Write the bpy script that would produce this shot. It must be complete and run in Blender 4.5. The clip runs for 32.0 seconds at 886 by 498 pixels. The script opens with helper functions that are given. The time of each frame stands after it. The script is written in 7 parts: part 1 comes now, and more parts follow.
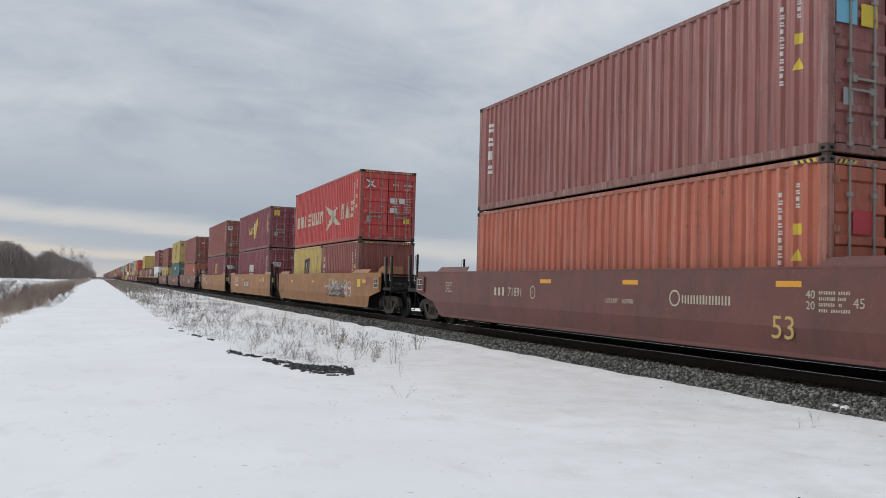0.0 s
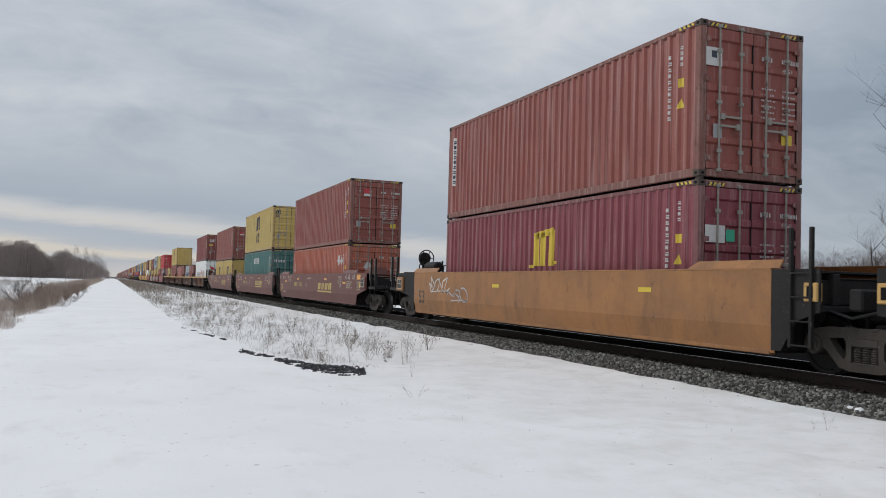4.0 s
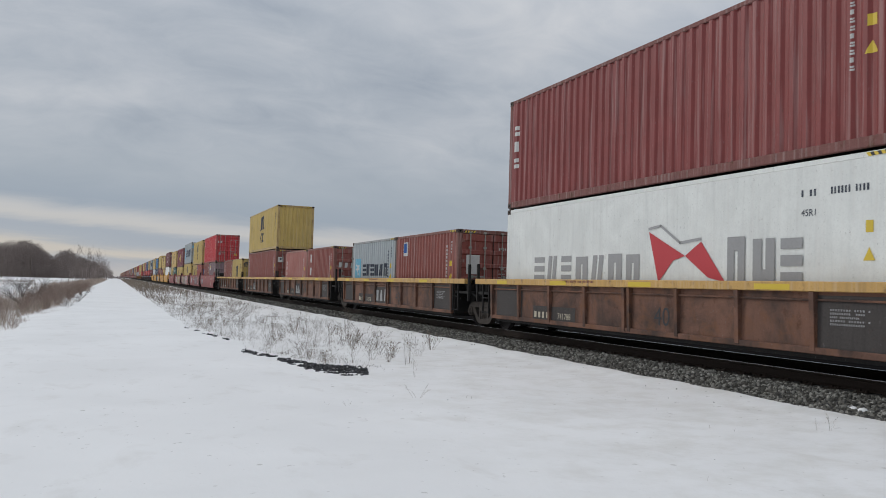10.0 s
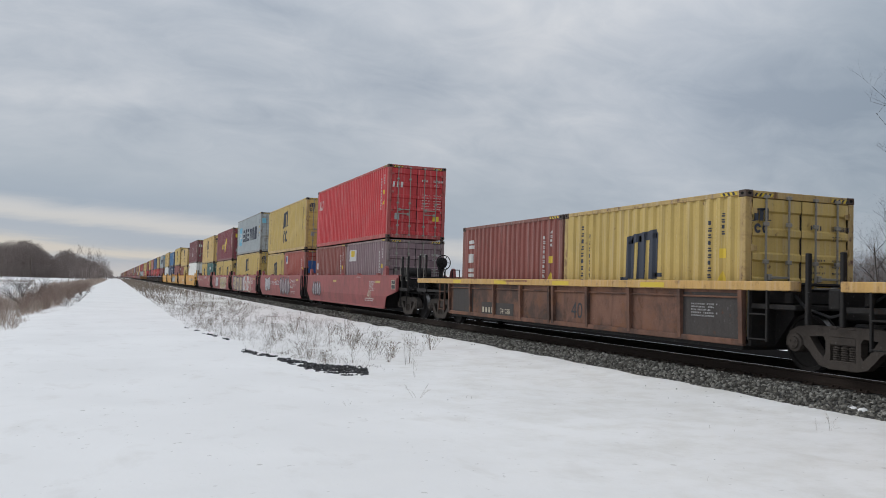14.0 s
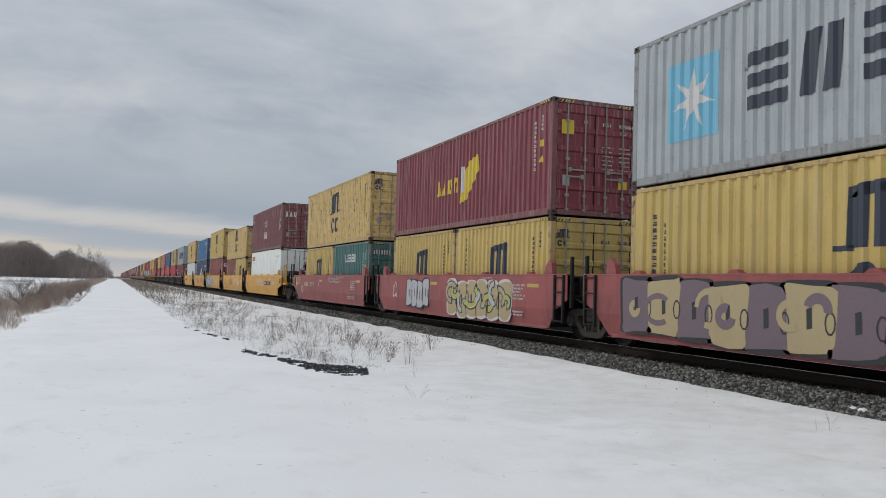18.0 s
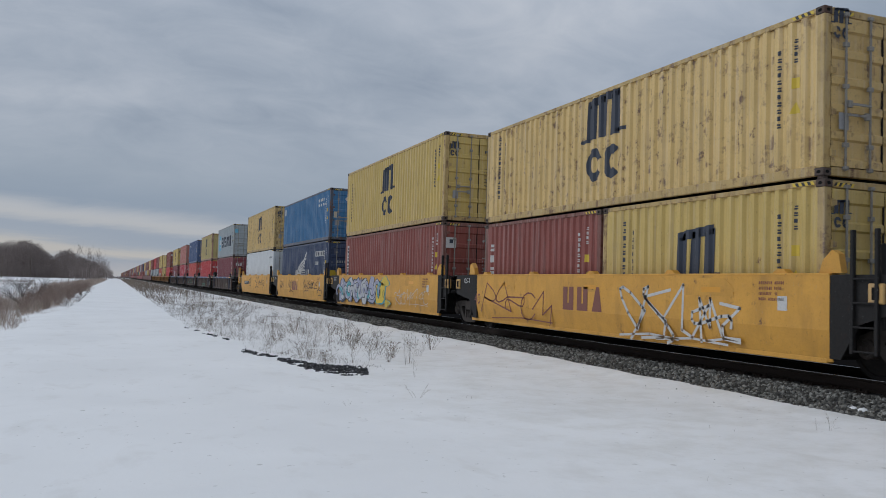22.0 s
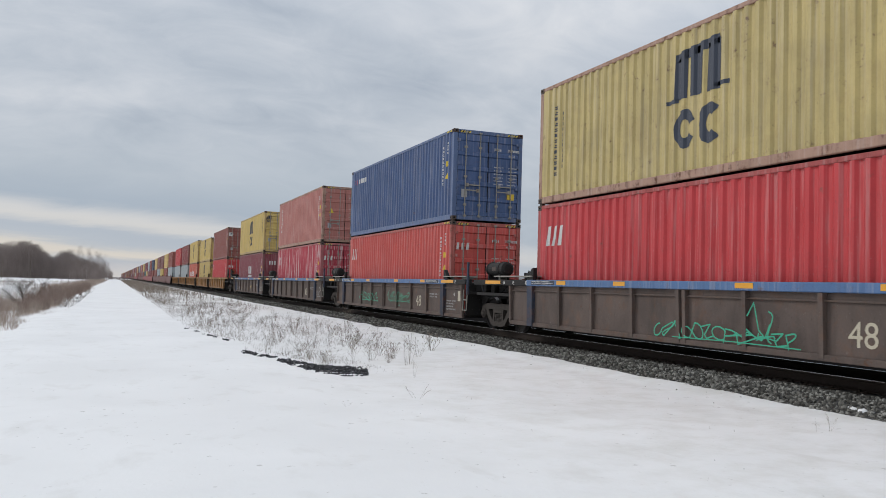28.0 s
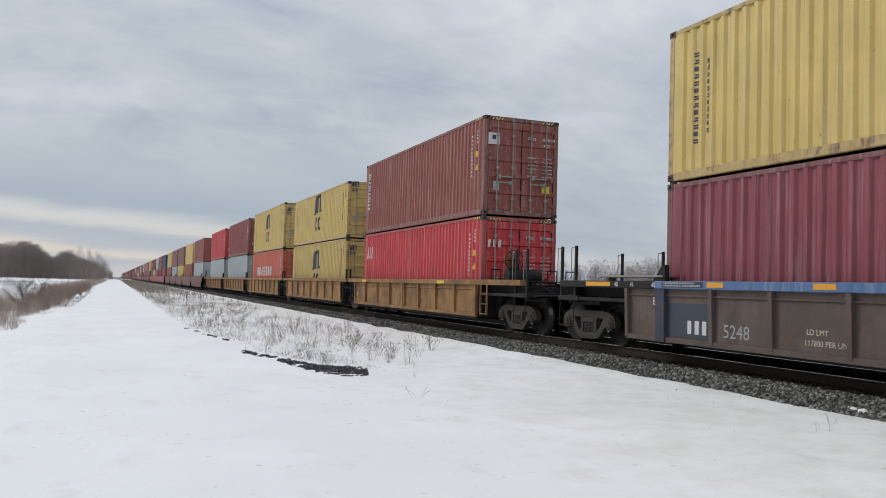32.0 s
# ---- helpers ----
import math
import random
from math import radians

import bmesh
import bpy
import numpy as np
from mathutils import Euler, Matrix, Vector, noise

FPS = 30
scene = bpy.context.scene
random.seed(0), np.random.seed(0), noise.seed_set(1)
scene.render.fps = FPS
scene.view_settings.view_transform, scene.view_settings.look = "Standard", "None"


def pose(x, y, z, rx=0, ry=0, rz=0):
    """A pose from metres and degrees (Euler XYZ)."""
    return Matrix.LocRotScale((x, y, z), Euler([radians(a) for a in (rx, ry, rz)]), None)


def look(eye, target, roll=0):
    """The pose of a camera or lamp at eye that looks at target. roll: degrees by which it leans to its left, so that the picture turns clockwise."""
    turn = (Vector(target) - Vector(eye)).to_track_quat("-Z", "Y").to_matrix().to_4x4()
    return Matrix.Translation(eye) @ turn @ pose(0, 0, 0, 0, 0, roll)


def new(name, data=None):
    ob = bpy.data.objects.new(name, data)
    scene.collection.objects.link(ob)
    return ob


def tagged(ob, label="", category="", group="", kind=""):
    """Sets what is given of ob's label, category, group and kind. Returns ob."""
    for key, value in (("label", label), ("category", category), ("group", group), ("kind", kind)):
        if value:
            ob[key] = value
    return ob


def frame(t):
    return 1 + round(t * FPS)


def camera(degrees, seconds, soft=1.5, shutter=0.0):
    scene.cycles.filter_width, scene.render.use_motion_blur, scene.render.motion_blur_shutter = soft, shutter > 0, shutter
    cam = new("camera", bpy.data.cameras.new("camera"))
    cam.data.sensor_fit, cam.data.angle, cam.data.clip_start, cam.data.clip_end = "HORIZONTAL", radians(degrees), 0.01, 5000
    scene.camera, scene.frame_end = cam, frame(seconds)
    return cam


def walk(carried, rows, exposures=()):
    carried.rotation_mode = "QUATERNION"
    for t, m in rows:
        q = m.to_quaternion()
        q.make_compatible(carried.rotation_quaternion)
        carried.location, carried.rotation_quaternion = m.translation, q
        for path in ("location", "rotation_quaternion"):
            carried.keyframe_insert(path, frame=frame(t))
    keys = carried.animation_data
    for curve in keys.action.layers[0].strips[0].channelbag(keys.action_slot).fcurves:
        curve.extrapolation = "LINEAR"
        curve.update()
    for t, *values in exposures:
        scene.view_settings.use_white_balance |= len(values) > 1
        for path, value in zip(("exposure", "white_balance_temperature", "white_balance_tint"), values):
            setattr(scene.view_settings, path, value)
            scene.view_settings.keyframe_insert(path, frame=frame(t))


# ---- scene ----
# Metres. x runs from the trail to the track, y along the track away from the camera, z up from the trail.
EYE = Vector((0.0, 0.0, 1.65))
TRACK = 11.02           # middle of the track
RAIL = 0.47             # top of the rails
TAU = 2 * math.pi

# ---- camera ----
cam = camera(56.18, 32.0, 0.55, 0.04)


def aim(yaw, pitch, roll):
    a, b = radians(yaw), radians(pitch)
    d = Vector((math.sin(a) * math.cos(b), math.cos(a) * math.cos(b), math.sin(b)))
    return look(EYE, EYE + d, roll)


walk(cam, [(0.0, aim(22.47, 2.53, 1.54)), (2.6, aim(22.47, 2.53, 1.54)), (3.0, aim(22.30, 2.53, 1.56)),
           (3.5, aim(21.98, 2.53, 1.61)), (4.6, aim(21.476, 2.52, 1.69)), (24.0, aim(21.476, 2.52, 1.69)),
           (28.0, aim(21.476, 2.57, 1.69)), (32.0, aim(21.476, 2.57, 1.69))],
     exposures=[(0, 0.08, 6500, 10), (1, 0.08, 6500, 10), (2, 0, 6500, 10), (3, 0.06, 6500, 10), (9, 0.04, 6500, 10), (10, -0.1, 6500, 10), (11, 0.04, 6500, 10), (14, 0.04, 6500, 10), (17, 0, 6500, 10), (18, -0.05, 6500, 10), (19, 0.03, 6500, 10), (20, 0.06, 6350, 10), (21, -0.46, 6080, 10), (22, -0.32, 6080, 10), (23, -0.2, 6080, 10), (24, -0.17, 6080, 10), (25, -0.22, 6260, 10), (26.5, -0.05, 6350, 10), (28, 0.17, 6500, 10), (32, 0.16, 6500, 10)])

# ---- light ----
world = bpy.data.worlds.new("overcast")
scene.world = world
world.use_nodes = True


class Nodes:
    """Short writing of a node tree."""

    def __init__(self, tree):
        self.t = tree

    def n(self, kind, **props):
        node = self.t.nodes.new(kind)
        for k, val in props.items():
            if k == "blend":
                node.blend_type = val
            elif k == "op":
                node.operation = val
            elif k == "data":
                node.data_type = val
            elif k == "sky":
                node.sky_type = val
        return node

    def link(self, a, b):
        self.t.links.new(a, b)

    def put(self, socket, val):
        if isinstance(val, bpy.types.NodeSocket):
            self.link(val, socket)
        else:
            socket.default_value = val

    def math(self, op, a, b=0.0, c=0.0):
        node = self.n("ShaderNodeMath", op=op)
        for s, val in zip(node.inputs, (a, b, c)):
            self.put(s, val)
        return node.outputs[0]

    def vec(self, op, a, b=(0, 0, 0)):
        node = self.n("ShaderNodeVectorMath", op=op)
        self.put(node.inputs[0], a)
        self.put(node.inputs[1], b)
        return node.outputs[0]

    def mix(self, fac, a, b, blend="MIX"):
        node = self.n("ShaderNodeMix", data="RGBA", blend=blend)
        self.put(node.inputs[0], fac)
        self.put(node.inputs[6], a)
        self.put(node.inputs[7], b)
        return node.outputs[2]

    def noise(self, vec, scale, detail=4.0, rough=0.55, warp=0.0):
        node = self.n("ShaderNodeTexNoise")
        self.put(node.inputs["Vector"], vec)
        self.put(node.inputs["Scale"], scale)
        self.put(node.inputs["Detail"], detail)
        self.put(node.inputs["Roughness"], rough)
        self.put(node.inputs["Distortion"], warp)
        return node.outputs[0]

    def ramp(self, fac, *stops):
        node = self.n("ShaderNodeValToRGB")
        self.put(node.inputs[0], fac)
        e = node.color_ramp.elements
        while len(e) < len(stops):
            e.new(0.5)
        for el, (pos, col) in zip(e, stops):
            el.position = pos
            el.color = (col, col, col, 1) if isinstance(col, (int, float)) else (*col, 1)
        return node.outputs[0]


def build_sky():
    w = Nodes(world.node_tree)
    bg = world.node_tree.nodes["Background"]
    sky = w.n("ShaderNodeTexSky", sky="NISHITA")
    sky.sun_disc, sky.sun_elevation, sky.sun_rotation = False, radians(32), radians(-45)
    way = w.n("ShaderNodeTexCoord").outputs["Generated"]
    sep = w.n("ShaderNodeSeparateXYZ")
    w.link(way, sep.inputs[0])
    up = w.math("MAXIMUM", sep.outputs[2], 0.0)
    # a flat sheet of cloud seen in perspective
    den = w.math("ADD", up, 0.34)
    sheet = w.n("ShaderNodeCombineXYZ")
    w.link(w.math("DIVIDE", sep.outputs[0], den), sheet.inputs[0])
    w.link(w.math("DIVIDE", sep.outputs[1], den), sheet.inputs[1])
    rolled = w.n("ShaderNodeMapping")
    w.link(sheet.outputs[0], rolled.inputs[0])
    rolled.inputs["Rotation"].default_value = (0, 0, radians(24))
    rolled.inputs["Scale"].default_value = (1.25, 1.7, 1)
    rolled.inputs["Location"].default_value = (1.3, 0.55, 0)
    big = w.noise(rolled.outputs[0], 1.15, 4, 0.5, 0.5)
    small = w.noise(rolled.outputs[0], 4.6, 7, 0.62, 0.6)
    tone = w.math("ADD", w.math("MULTIPLY", big, 0.70), w.math("MULTIPLY", small, 0.30))
    cloud = w.ramp(tone, (0.34, (0.38, 0.43, 0.50)), (0.46, (0.48, 0.525, 0.585)), (0.56, (0.565, 0.60, 0.65)), (0.70, (0.70, 0.715, 0.74)))
    # brighter overhead, as a covered sky is
    lift = w.ramp(up, (0.0, 0.92), (0.28, 1.0), (0.5, 1.2), (1.0, 1.75))
    cloud = w.mix(1.0, cloud, lift, "MULTIPLY")
    # thicker, bluer cloud beyond the track
    away = w.ramp(sep.outputs[0], (0.42, (1.0, 1.0, 1.0)), (0.60, (0.95, 0.965, 0.985)), (0.76, (0.74, 0.785, 0.82)), (1.0, (0.80, 0.83, 0.86)))
    cloud = w.mix(1.0, cloud, away, "MULTIPLY")
    # the pale bands low over the end of the line
    soft = w.n("ShaderNodeMapping")
    w.link(way, soft.inputs[0])
    soft.inputs["Scale"].default_value = (4.5, 3.0, 30.0)
    soft.inputs["Rotation"].default_value = (0, radians(3.5), 0)
    wave = w.noise(soft.outputs[0], 1.3, 6, 0.62, 0.6)
    tilted = w.math("ADD", up, w.math("MULTIPLY", sep.outputs[0], 0.055))
    lay = w.math("ADD", tilted, w.math("MULTIPLY", w.math("SUBTRACT", wave, 0.5), 0.026))
    layers = w.ramp(lay, (0.0, (0.58, 0.565, 0.56)), (0.010, (0.50, 0.51, 0.545)), (0.017, (0.42, 0.46, 0.52)), (0.023, (0.64, 0.60, 0.55)), (0.030, (0.62, 0.59, 0.55)), (0.037, (0.43, 0.475, 0.54)), (0.050, (0.40, 0.45, 0.525)), (0.060, (0.62, 0.61, 0.60)), (0.068, (0.58, 0.585, 0.60)), (0.080, (0.36, 0.42, 0.50)), (0.12, (0.40, 0.455, 0.52)), (0.17, (0.45, 0.50, 0.56)))
    ahead = w.ramp(sep.outputs[1], (0.72, 0.0), (0.97, 1.0))
    low = w.math("MULTIPLY", w.ramp(up, (0.0, 1.0), (0.085, 0.95), (0.19, 0.0)), ahead)
    cloud = w.mix(low, cloud, layers)
    dim = w.mix(1.0, sky.outputs[0], (0.08, 0.08, 0.08, 1), "MULTIPLY")
    w.link(w.mix(0.93, dim, cloud), bg.inputs[0])
    bg.inputs[1].default_value = 0.95


build_sky()
lamp = bpy.data.lights.new("sun", "SUN")
lamp.energy, lamp.angle, lamp.color = 1.0, radians(20), (1.0, 0.97, 0.93)
sun = new("sun", lamp)
sun.matrix_world = look((-60, 60, 53), (0, 0, 0))



# ---- materials ----
def srgb(r, g, b):
    return tuple(((c / 255 + 0.055) / 1.055) ** 2.4 if c > 10 else c / 3294 for c in (r, g, b))


MATS = {}
BASE = {}


def surface(name, rgb, rough=0.55, metal=0.0, rust=0.0, rust_rgb=(0.11, 0.05, 0.03), fade=0.25, grain=0.12, scale=1.2, fine=30.0, bump=0.15, streak=True, stain=0.35, soot=0.0, chalk=0.0, run_scale=5.0):
    """Paint, steel and the like: uneven colour at two scales, stains that run down, rust, fine relief."""
    if name in MATS:
        return MATS[name]
    m = bpy.data.materials.new(name)
    BASE[name] = rgb
    m.use_nodes = True
    w = Nodes(m.node_tree)
    bsdf = m.node_tree.nodes["Principled BSDF"]
    info = w.n("ShaderNodeObjectInfo")
    shift = w.vec("MULTIPLY", info.outputs["Random"], (37.0, 53.0, 19.0))
    at = w.vec("ADD", w.n("ShaderNodeTexCoord").outputs["Object"], shift)
    large = w.noise(at, scale, 4, 0.6, 0.3)
    small = w.noise(at, fine, 5, 0.65)
    pale = tuple(min(1, c * 1.3 + 0.006) for c in rgb)
    dark = tuple(c * 0.72 for c in rgb)
    col = w.mix(w.math("MULTIPLY", w.ramp(large, (0.38, 0.0), (0.66, 1.0)), fade), (*rgb, 1), (*pale, 1))
    col = w.mix(w.math("MULTIPLY", w.ramp(small, (0.45, 0.0), (0.7, 1.0)), grain * 2), col, (*dark, 1))
    if streak and not metal:
        nick = w.n("ShaderNodeMapping")
        w.link(at, nick.inputs[0])
        nick.inputs["Scale"].default_value = (1.0, 1.0, 0.4)
        nicks = w.noise(nick.outputs[0], 26.0, 3, 0.7)
        col = w.mix(w.math("MULTIPLY", w.ramp(nicks, (0.66, 0.0), (0.70, 1.0)), 0.45), col, tuple(min(1, 0.55 * c + 0.16) for c in rgb) + (1,))
        col = w.mix(w.math("MULTIPLY", w.ramp(nicks, (0.30, 1.0), (0.345, 0.0)), 0.5), col, tuple(0.35 * c for c in rgb) + (1,))
    if streak:
        run = w.n("ShaderNodeMapping")
        w.link(at, run.inputs[0])
        run.inputs["Scale"].default_value = (run_scale, run_scale, 0.35)
        runs = w.noise(run.outputs[0], 1.6, 5, 0.62)
        grime = tuple(c * 0.5 + 0.006 for c in rgb)
        col = w.mix(w.math("MULTIPLY", w.ramp(runs, (0.5, 0.0), (0.72, 1.0)), stain), col, (*grime, 1))
        if rust:
            spots = w.noise(at, 4.5, 6, 0.7)
            both = w.math("MULTIPLY", w.ramp(runs, (0.44, 0.15), (0.62, 1.0)), w.ramp(spots, (0.66 - 0.22 * rust, 0.0), (0.74 - 0.2 * rust, 1.0)))
            col = w.mix(both, col, (*rust_rgb, 1))
    if chalk:
        tall = w.n("ShaderNodeMapping")
        w.link(at, tall.inputs[0])
        tall.inputs["Scale"].default_value = (7.0, 7.0, 0.22)
        bare = w.noise(tall.outputs[0], 1.9, 5, 0.6)
        if chalk > 0.3:
            # paint worn off along one slope of every fold
            place = w.n("ShaderNodeSeparateXYZ")
            w.link(w.n("ShaderNodeTexCoord").outputs["Object"], place.inputs[0])
            fold = w.math("FRACT", w.math("DIVIDE", w.math("SUBTRACT", place.outputs[1], 0.19), 0.278))
            bare = w.math("ADD", bare, w.ramp(fold, (0.0, 0.14), (0.20, 0.14), (0.26, 0.0), (0.98, 0.0), (1.0, 0.14)))
        col = w.mix(w.math("MULTIPLY", w.ramp(bare, (0.52, 0.0), (0.64, 1.0)), chalk), col, (0.60, 0.55, 0.52, 1))
    if soot:
        patch = w.noise(at, 0.8, 6, 0.62, 0.6)
        col = w.mix(w.math("MULTIPLY", w.ramp(patch, (0.42, 0.0), (0.60, 1.0)), soot), col, (0.035, 0.031, 0.030, 1))
        worn = w.noise(at, 2.3, 6, 0.68, 0.4)
        col = w.mix(w.math("MULTIPLY", w.ramp(worn, (0.52, 0.0), (0.68, 1.0)), soot * 0.8), col, (0.19, 0.085, 0.04, 1))
    val = w.math("ADD", 0.94, w.math("MULTIPLY", info.outputs["Random"], 0.12))
    tone = w.n("ShaderNodeCombineXYZ")
    for s in tone.inputs:
        w.link(val, s)
    col = w.mix(1.0, col, tone.outputs[0], "MULTIPLY")
    w.link(col, bsdf.inputs["Base Color"])
    w.link(w.math("ADD", rough - 0.1, w.math("MULTIPLY", small, 0.25)), bsdf.inputs["Roughness"])
    bsdf.inputs["Metallic"].default_value = metal
    if rough >= 0.65 and not metal:
        bsdf.inputs["Specular IOR Level"].default_value = 0.2
    if bump:
        b = w.n("ShaderNodeBump")
        b.inputs["Strength"].default_value = bump
        b.inputs["Distance"].default_value = 0.02
        w.link(w.math("ADD", w.math("MULTIPLY", large, 1.5), w.math("MULTIPLY", small, 0.25)), b.inputs["Height"])
        w.link(b.outputs[0], bsdf.inputs["Normal"])
    MATS[name] = m
    return m


def worn(paint):
    """The same paint on rails and posts: rubbed, greyed and rusty."""
    grey = (0.20, 0.175, 0.155)
    return surface(paint.name + "_rubbed", tuple(0.62 * a + 0.38 * b for a, b in zip(BASE[paint.name], grey)), 0.65, rust=0.55, grain=0.3, scale=2.5, fade=0.5, stain=0.5, chalk=0.2)


def plain(name, rgb, rough=0.6, grain=0.12):
    return surface(name, rgb, rough, grain=grain, fade=0.15, streak=False, bump=0.0, fine=45.0)


STEEL = surface("worn_dark_steel", (0.019, 0.0175, 0.017), 0.65, rust=0.4, rust_rgb=(0.032, 0.02, 0.014), grain=0.3, scale=3.0)
CAST = surface("dusty_cast_steel", (0.062, 0.052, 0.045), 0.75, grain=0.35, scale=5.0, fine=40, stain=0.5)
TREAD = surface("worn_wheel_rim", (0.16, 0.155, 0.15), 0.4, 0.8, streak=False, scale=8, grain=0.2)
WHEEL = surface("grimy_wheel_steel", (0.016, 0.014, 0.013), 0.7, streak=False, scale=6, grain=0.3)
ROD = surface("galvanised_rod", (0.25, 0.235, 0.205), 0.6, 0.0, rust=0.45, scale=3.0, streak=True)
CASTING = surface("rubbed_corner_steel", (0.085, 0.065, 0.055), 0.7, rust=0.6, scale=6, grain=0.3)
# flat black for the shaded inside of openings that are not cut
HOLE = plain("painted_hole_shade", (0.006, 0.006, 0.006), 0.9)
GASKET = plain("black_rubber", (0.012, 0.012, 0.013), 0.7)
WHITE = plain("white_marking", (0.55, 0.54, 0.52), 0.6, 0.3)
CREAM = plain("cream_marking", (0.46, 0.41, 0.31), 0.6, 0.2)
GOLD = plain("golden_marking", (0.46, 0.33, 0.10), 0.6, 0.25)
BLACK = plain("black_marking", (0.022, 0.022, 0.026), 0.6, 0.2)
NAVY = plain("navy_marking", (0.030, 0.038, 0.058), 0.6, 0.2)
REDM = plain("red_marking", (0.45, 0.035, 0.045), 0.55, 0.15)
SKYM = plain("light_blue_marking", (0.16, 0.42, 0.56), 0.55, 0.15)
BLUEM = plain("blue_marking", (0.03, 0.10, 0.30), 0.55, 0.15)
GREENM = plain("green_marking", (0.03, 0.33, 0.20), 0.55, 0.15)
YELLM = plain("yellow_sticker", (0.60, 0.43, 0.035), 0.5, 0.1)
AMBER = plain("amber_reflector", (0.66, 0.30, 0.02), 0.35, 0.1)
GREYM = plain("grey_marking", (0.30, 0.30, 0.30), 0.6, 0.2)
OXIDE = plain("oxide_marking", (0.20, 0.07, 0.05), 0.6, 0.2)
INKS = {"soot": surface("sooty_repaint", (0.062, 0.055, 0.052), 0.7, rust=0.3, grain=0.3, stain=0.5), "white": WHITE, "cream": CREAM, "gold": GOLD, "black": BLACK, "navy": NAVY, "red": REDM, "sky": SKYM, "blue": BLUEM, "green": GREENM, "yellow": YELLM, "grey": GREYM, "amber": AMBER, "oxide": OXIDE,
        "silver": plain("silver_spray", (0.42, 0.43, 0.45), 0.4, 0.2), "teal": plain("teal_spray", (0.05, 0.30, 0.34), 0.5, 0.2), "lime": plain("lime_spray", (0.36, 0.36, 0.06), 0.5, 0.2),
        "mauve": plain("mauve_spray", (0.30, 0.31, 0.43), 0.5, 0.25), "rose": plain("rose_spray", (0.33, 0.10, 0.10), 0.5, 0.2), "plum": plain("plum_spray", (0.15, 0.105, 0.125), 0.5, 0.3), "tan": plain("tan_spray", (0.38, 0.30, 0.16), 0.5, 0.2)}


# ---- mesh building ----
class Mesh:
    """Collects pieces of one mesh."""

    def __init__(self):
        self.v, self.f, self.m = [], [], []

    def add(self, verts, faces, mi=0, convex=True):
        o = len(self.v)
        self.v.extend(tuple(p) for p in verts)
        if convex:
            c = [sum(p[i] for p in verts) / len(verts) for i in range(3)]
        for f in faces:
            if convex:
                a, b, d = (Vector(verts[f[0]]), Vector(verts[f[1]]), Vector(verts[f[2]]))
                mid = sum((Vector(verts[i]) for i in f), Vector()) / len(f)
                if (b - a).cross(d - a).dot(mid - Vector(c)) < 0:
                    f = f[::-1]
            self.f.append(tuple(o + i for i in f))
            self.m.append(mi)
        return self

    def box(self, x0, x1, y0, y1, z0, z1, c=0.0, mi=0):
        x0, x1, y0, y1, z0, z1 = min(x0, x1), max(x0, x1), min(y0, y1), max(y0, y1), min(z0, z1), max(z0, z1)
        c = min(c, 0.45 * min(x1 - x0, y1 - y0, z1 - z0))
        if c <= 0:
            v = [(x, y, z) for x in (x0, x1) for y in (y0, y1) for z in (z0, z1)]
            return self.add(v, [(0, 1, 3, 2), (4, 5, 7, 6), (0, 1, 5, 4), (2, 3, 7, 6), (0, 2, 6, 4), (1, 3, 7, 5)], mi)
        mid, half = ((x0 + x1) / 2, (y0 + y1) / 2, (z0 + z1) / 2), ((x1 - x0) / 2, (y1 - y0) / 2, (z1 - z0) / 2)
        v, idx = [], {}
        for s in [(a, b, d) for a in (-1, 1) for b in (-1, 1) for d in (-1, 1)]:
            for k in range(3):
                idx[s, k] = len(v)
                v.append(tuple(mid[i] + s[i] * (half[i] - (0 if i == k else c)) for i in range(3)))
        faces = []
        for k in range(3):
            i, j = [q for q in range(3) if q != k]
            for d in (-1, 1):
                ring = []
                for a, b in ((-1, -1), (1, -1), (1, 1), (-1, 1)):
                    s = [0, 0, 0]
                    s[k], s[i], s[j] = d, a, b
                    ring.append(idx[tuple(s), k])
                faces.append(tuple(ring))
            for a in (-1, 1):
                for b in (-1, 1):
                    s0, s1 = [0, 0, 0], [0, 0, 0]
                    s0[i] = s1[i] = a
                    s0[j] = s1[j] = b
                    s0[k], s1[k] = -1, 1
                    s0, s1 = tuple(s0), tuple(s1)
                    faces.append((idx[s0, i], idx[s0, j], idx[s1, j], idx[s1, i]))
        for s in [(a, b, d) for a in (-1, 1) for b in (-1, 1) for d in (-1, 1)]:
            faces.append((idx[s, 0], idx[s, 1], idx[s, 2]))
        return self.add(v, faces, mi)

    def prism(self, poly, axis, a0, a1, mi=0):
        """A flat outline pushed along an axis. poly: pairs in the two other axes, in order."""
        area = sum(poly[i][0] * poly[(i + 1) % len(poly)][1] - poly[(i + 1) % len(poly)][0] * poly[i][1] for i in range(len(poly)))
        if area < 0:
            poly = poly[::-1]
        n = len(poly)

        def at(p, a):
            q = list(p)
            q.insert(axis, a)
            return tuple(q)
        v = [at(p, a0) for p in poly] + [at(p, a1) for p in poly]
        f = [tuple(range(n))[::-1], tuple(range(n, 2 * n))] + [(i, (i + 1) % n, n + (i + 1) % n, n + i) for i in range(n)]
        if axis == 1:
            f = [q[::-1] for q in f]
        return self.add(v, f, mi, convex=False)

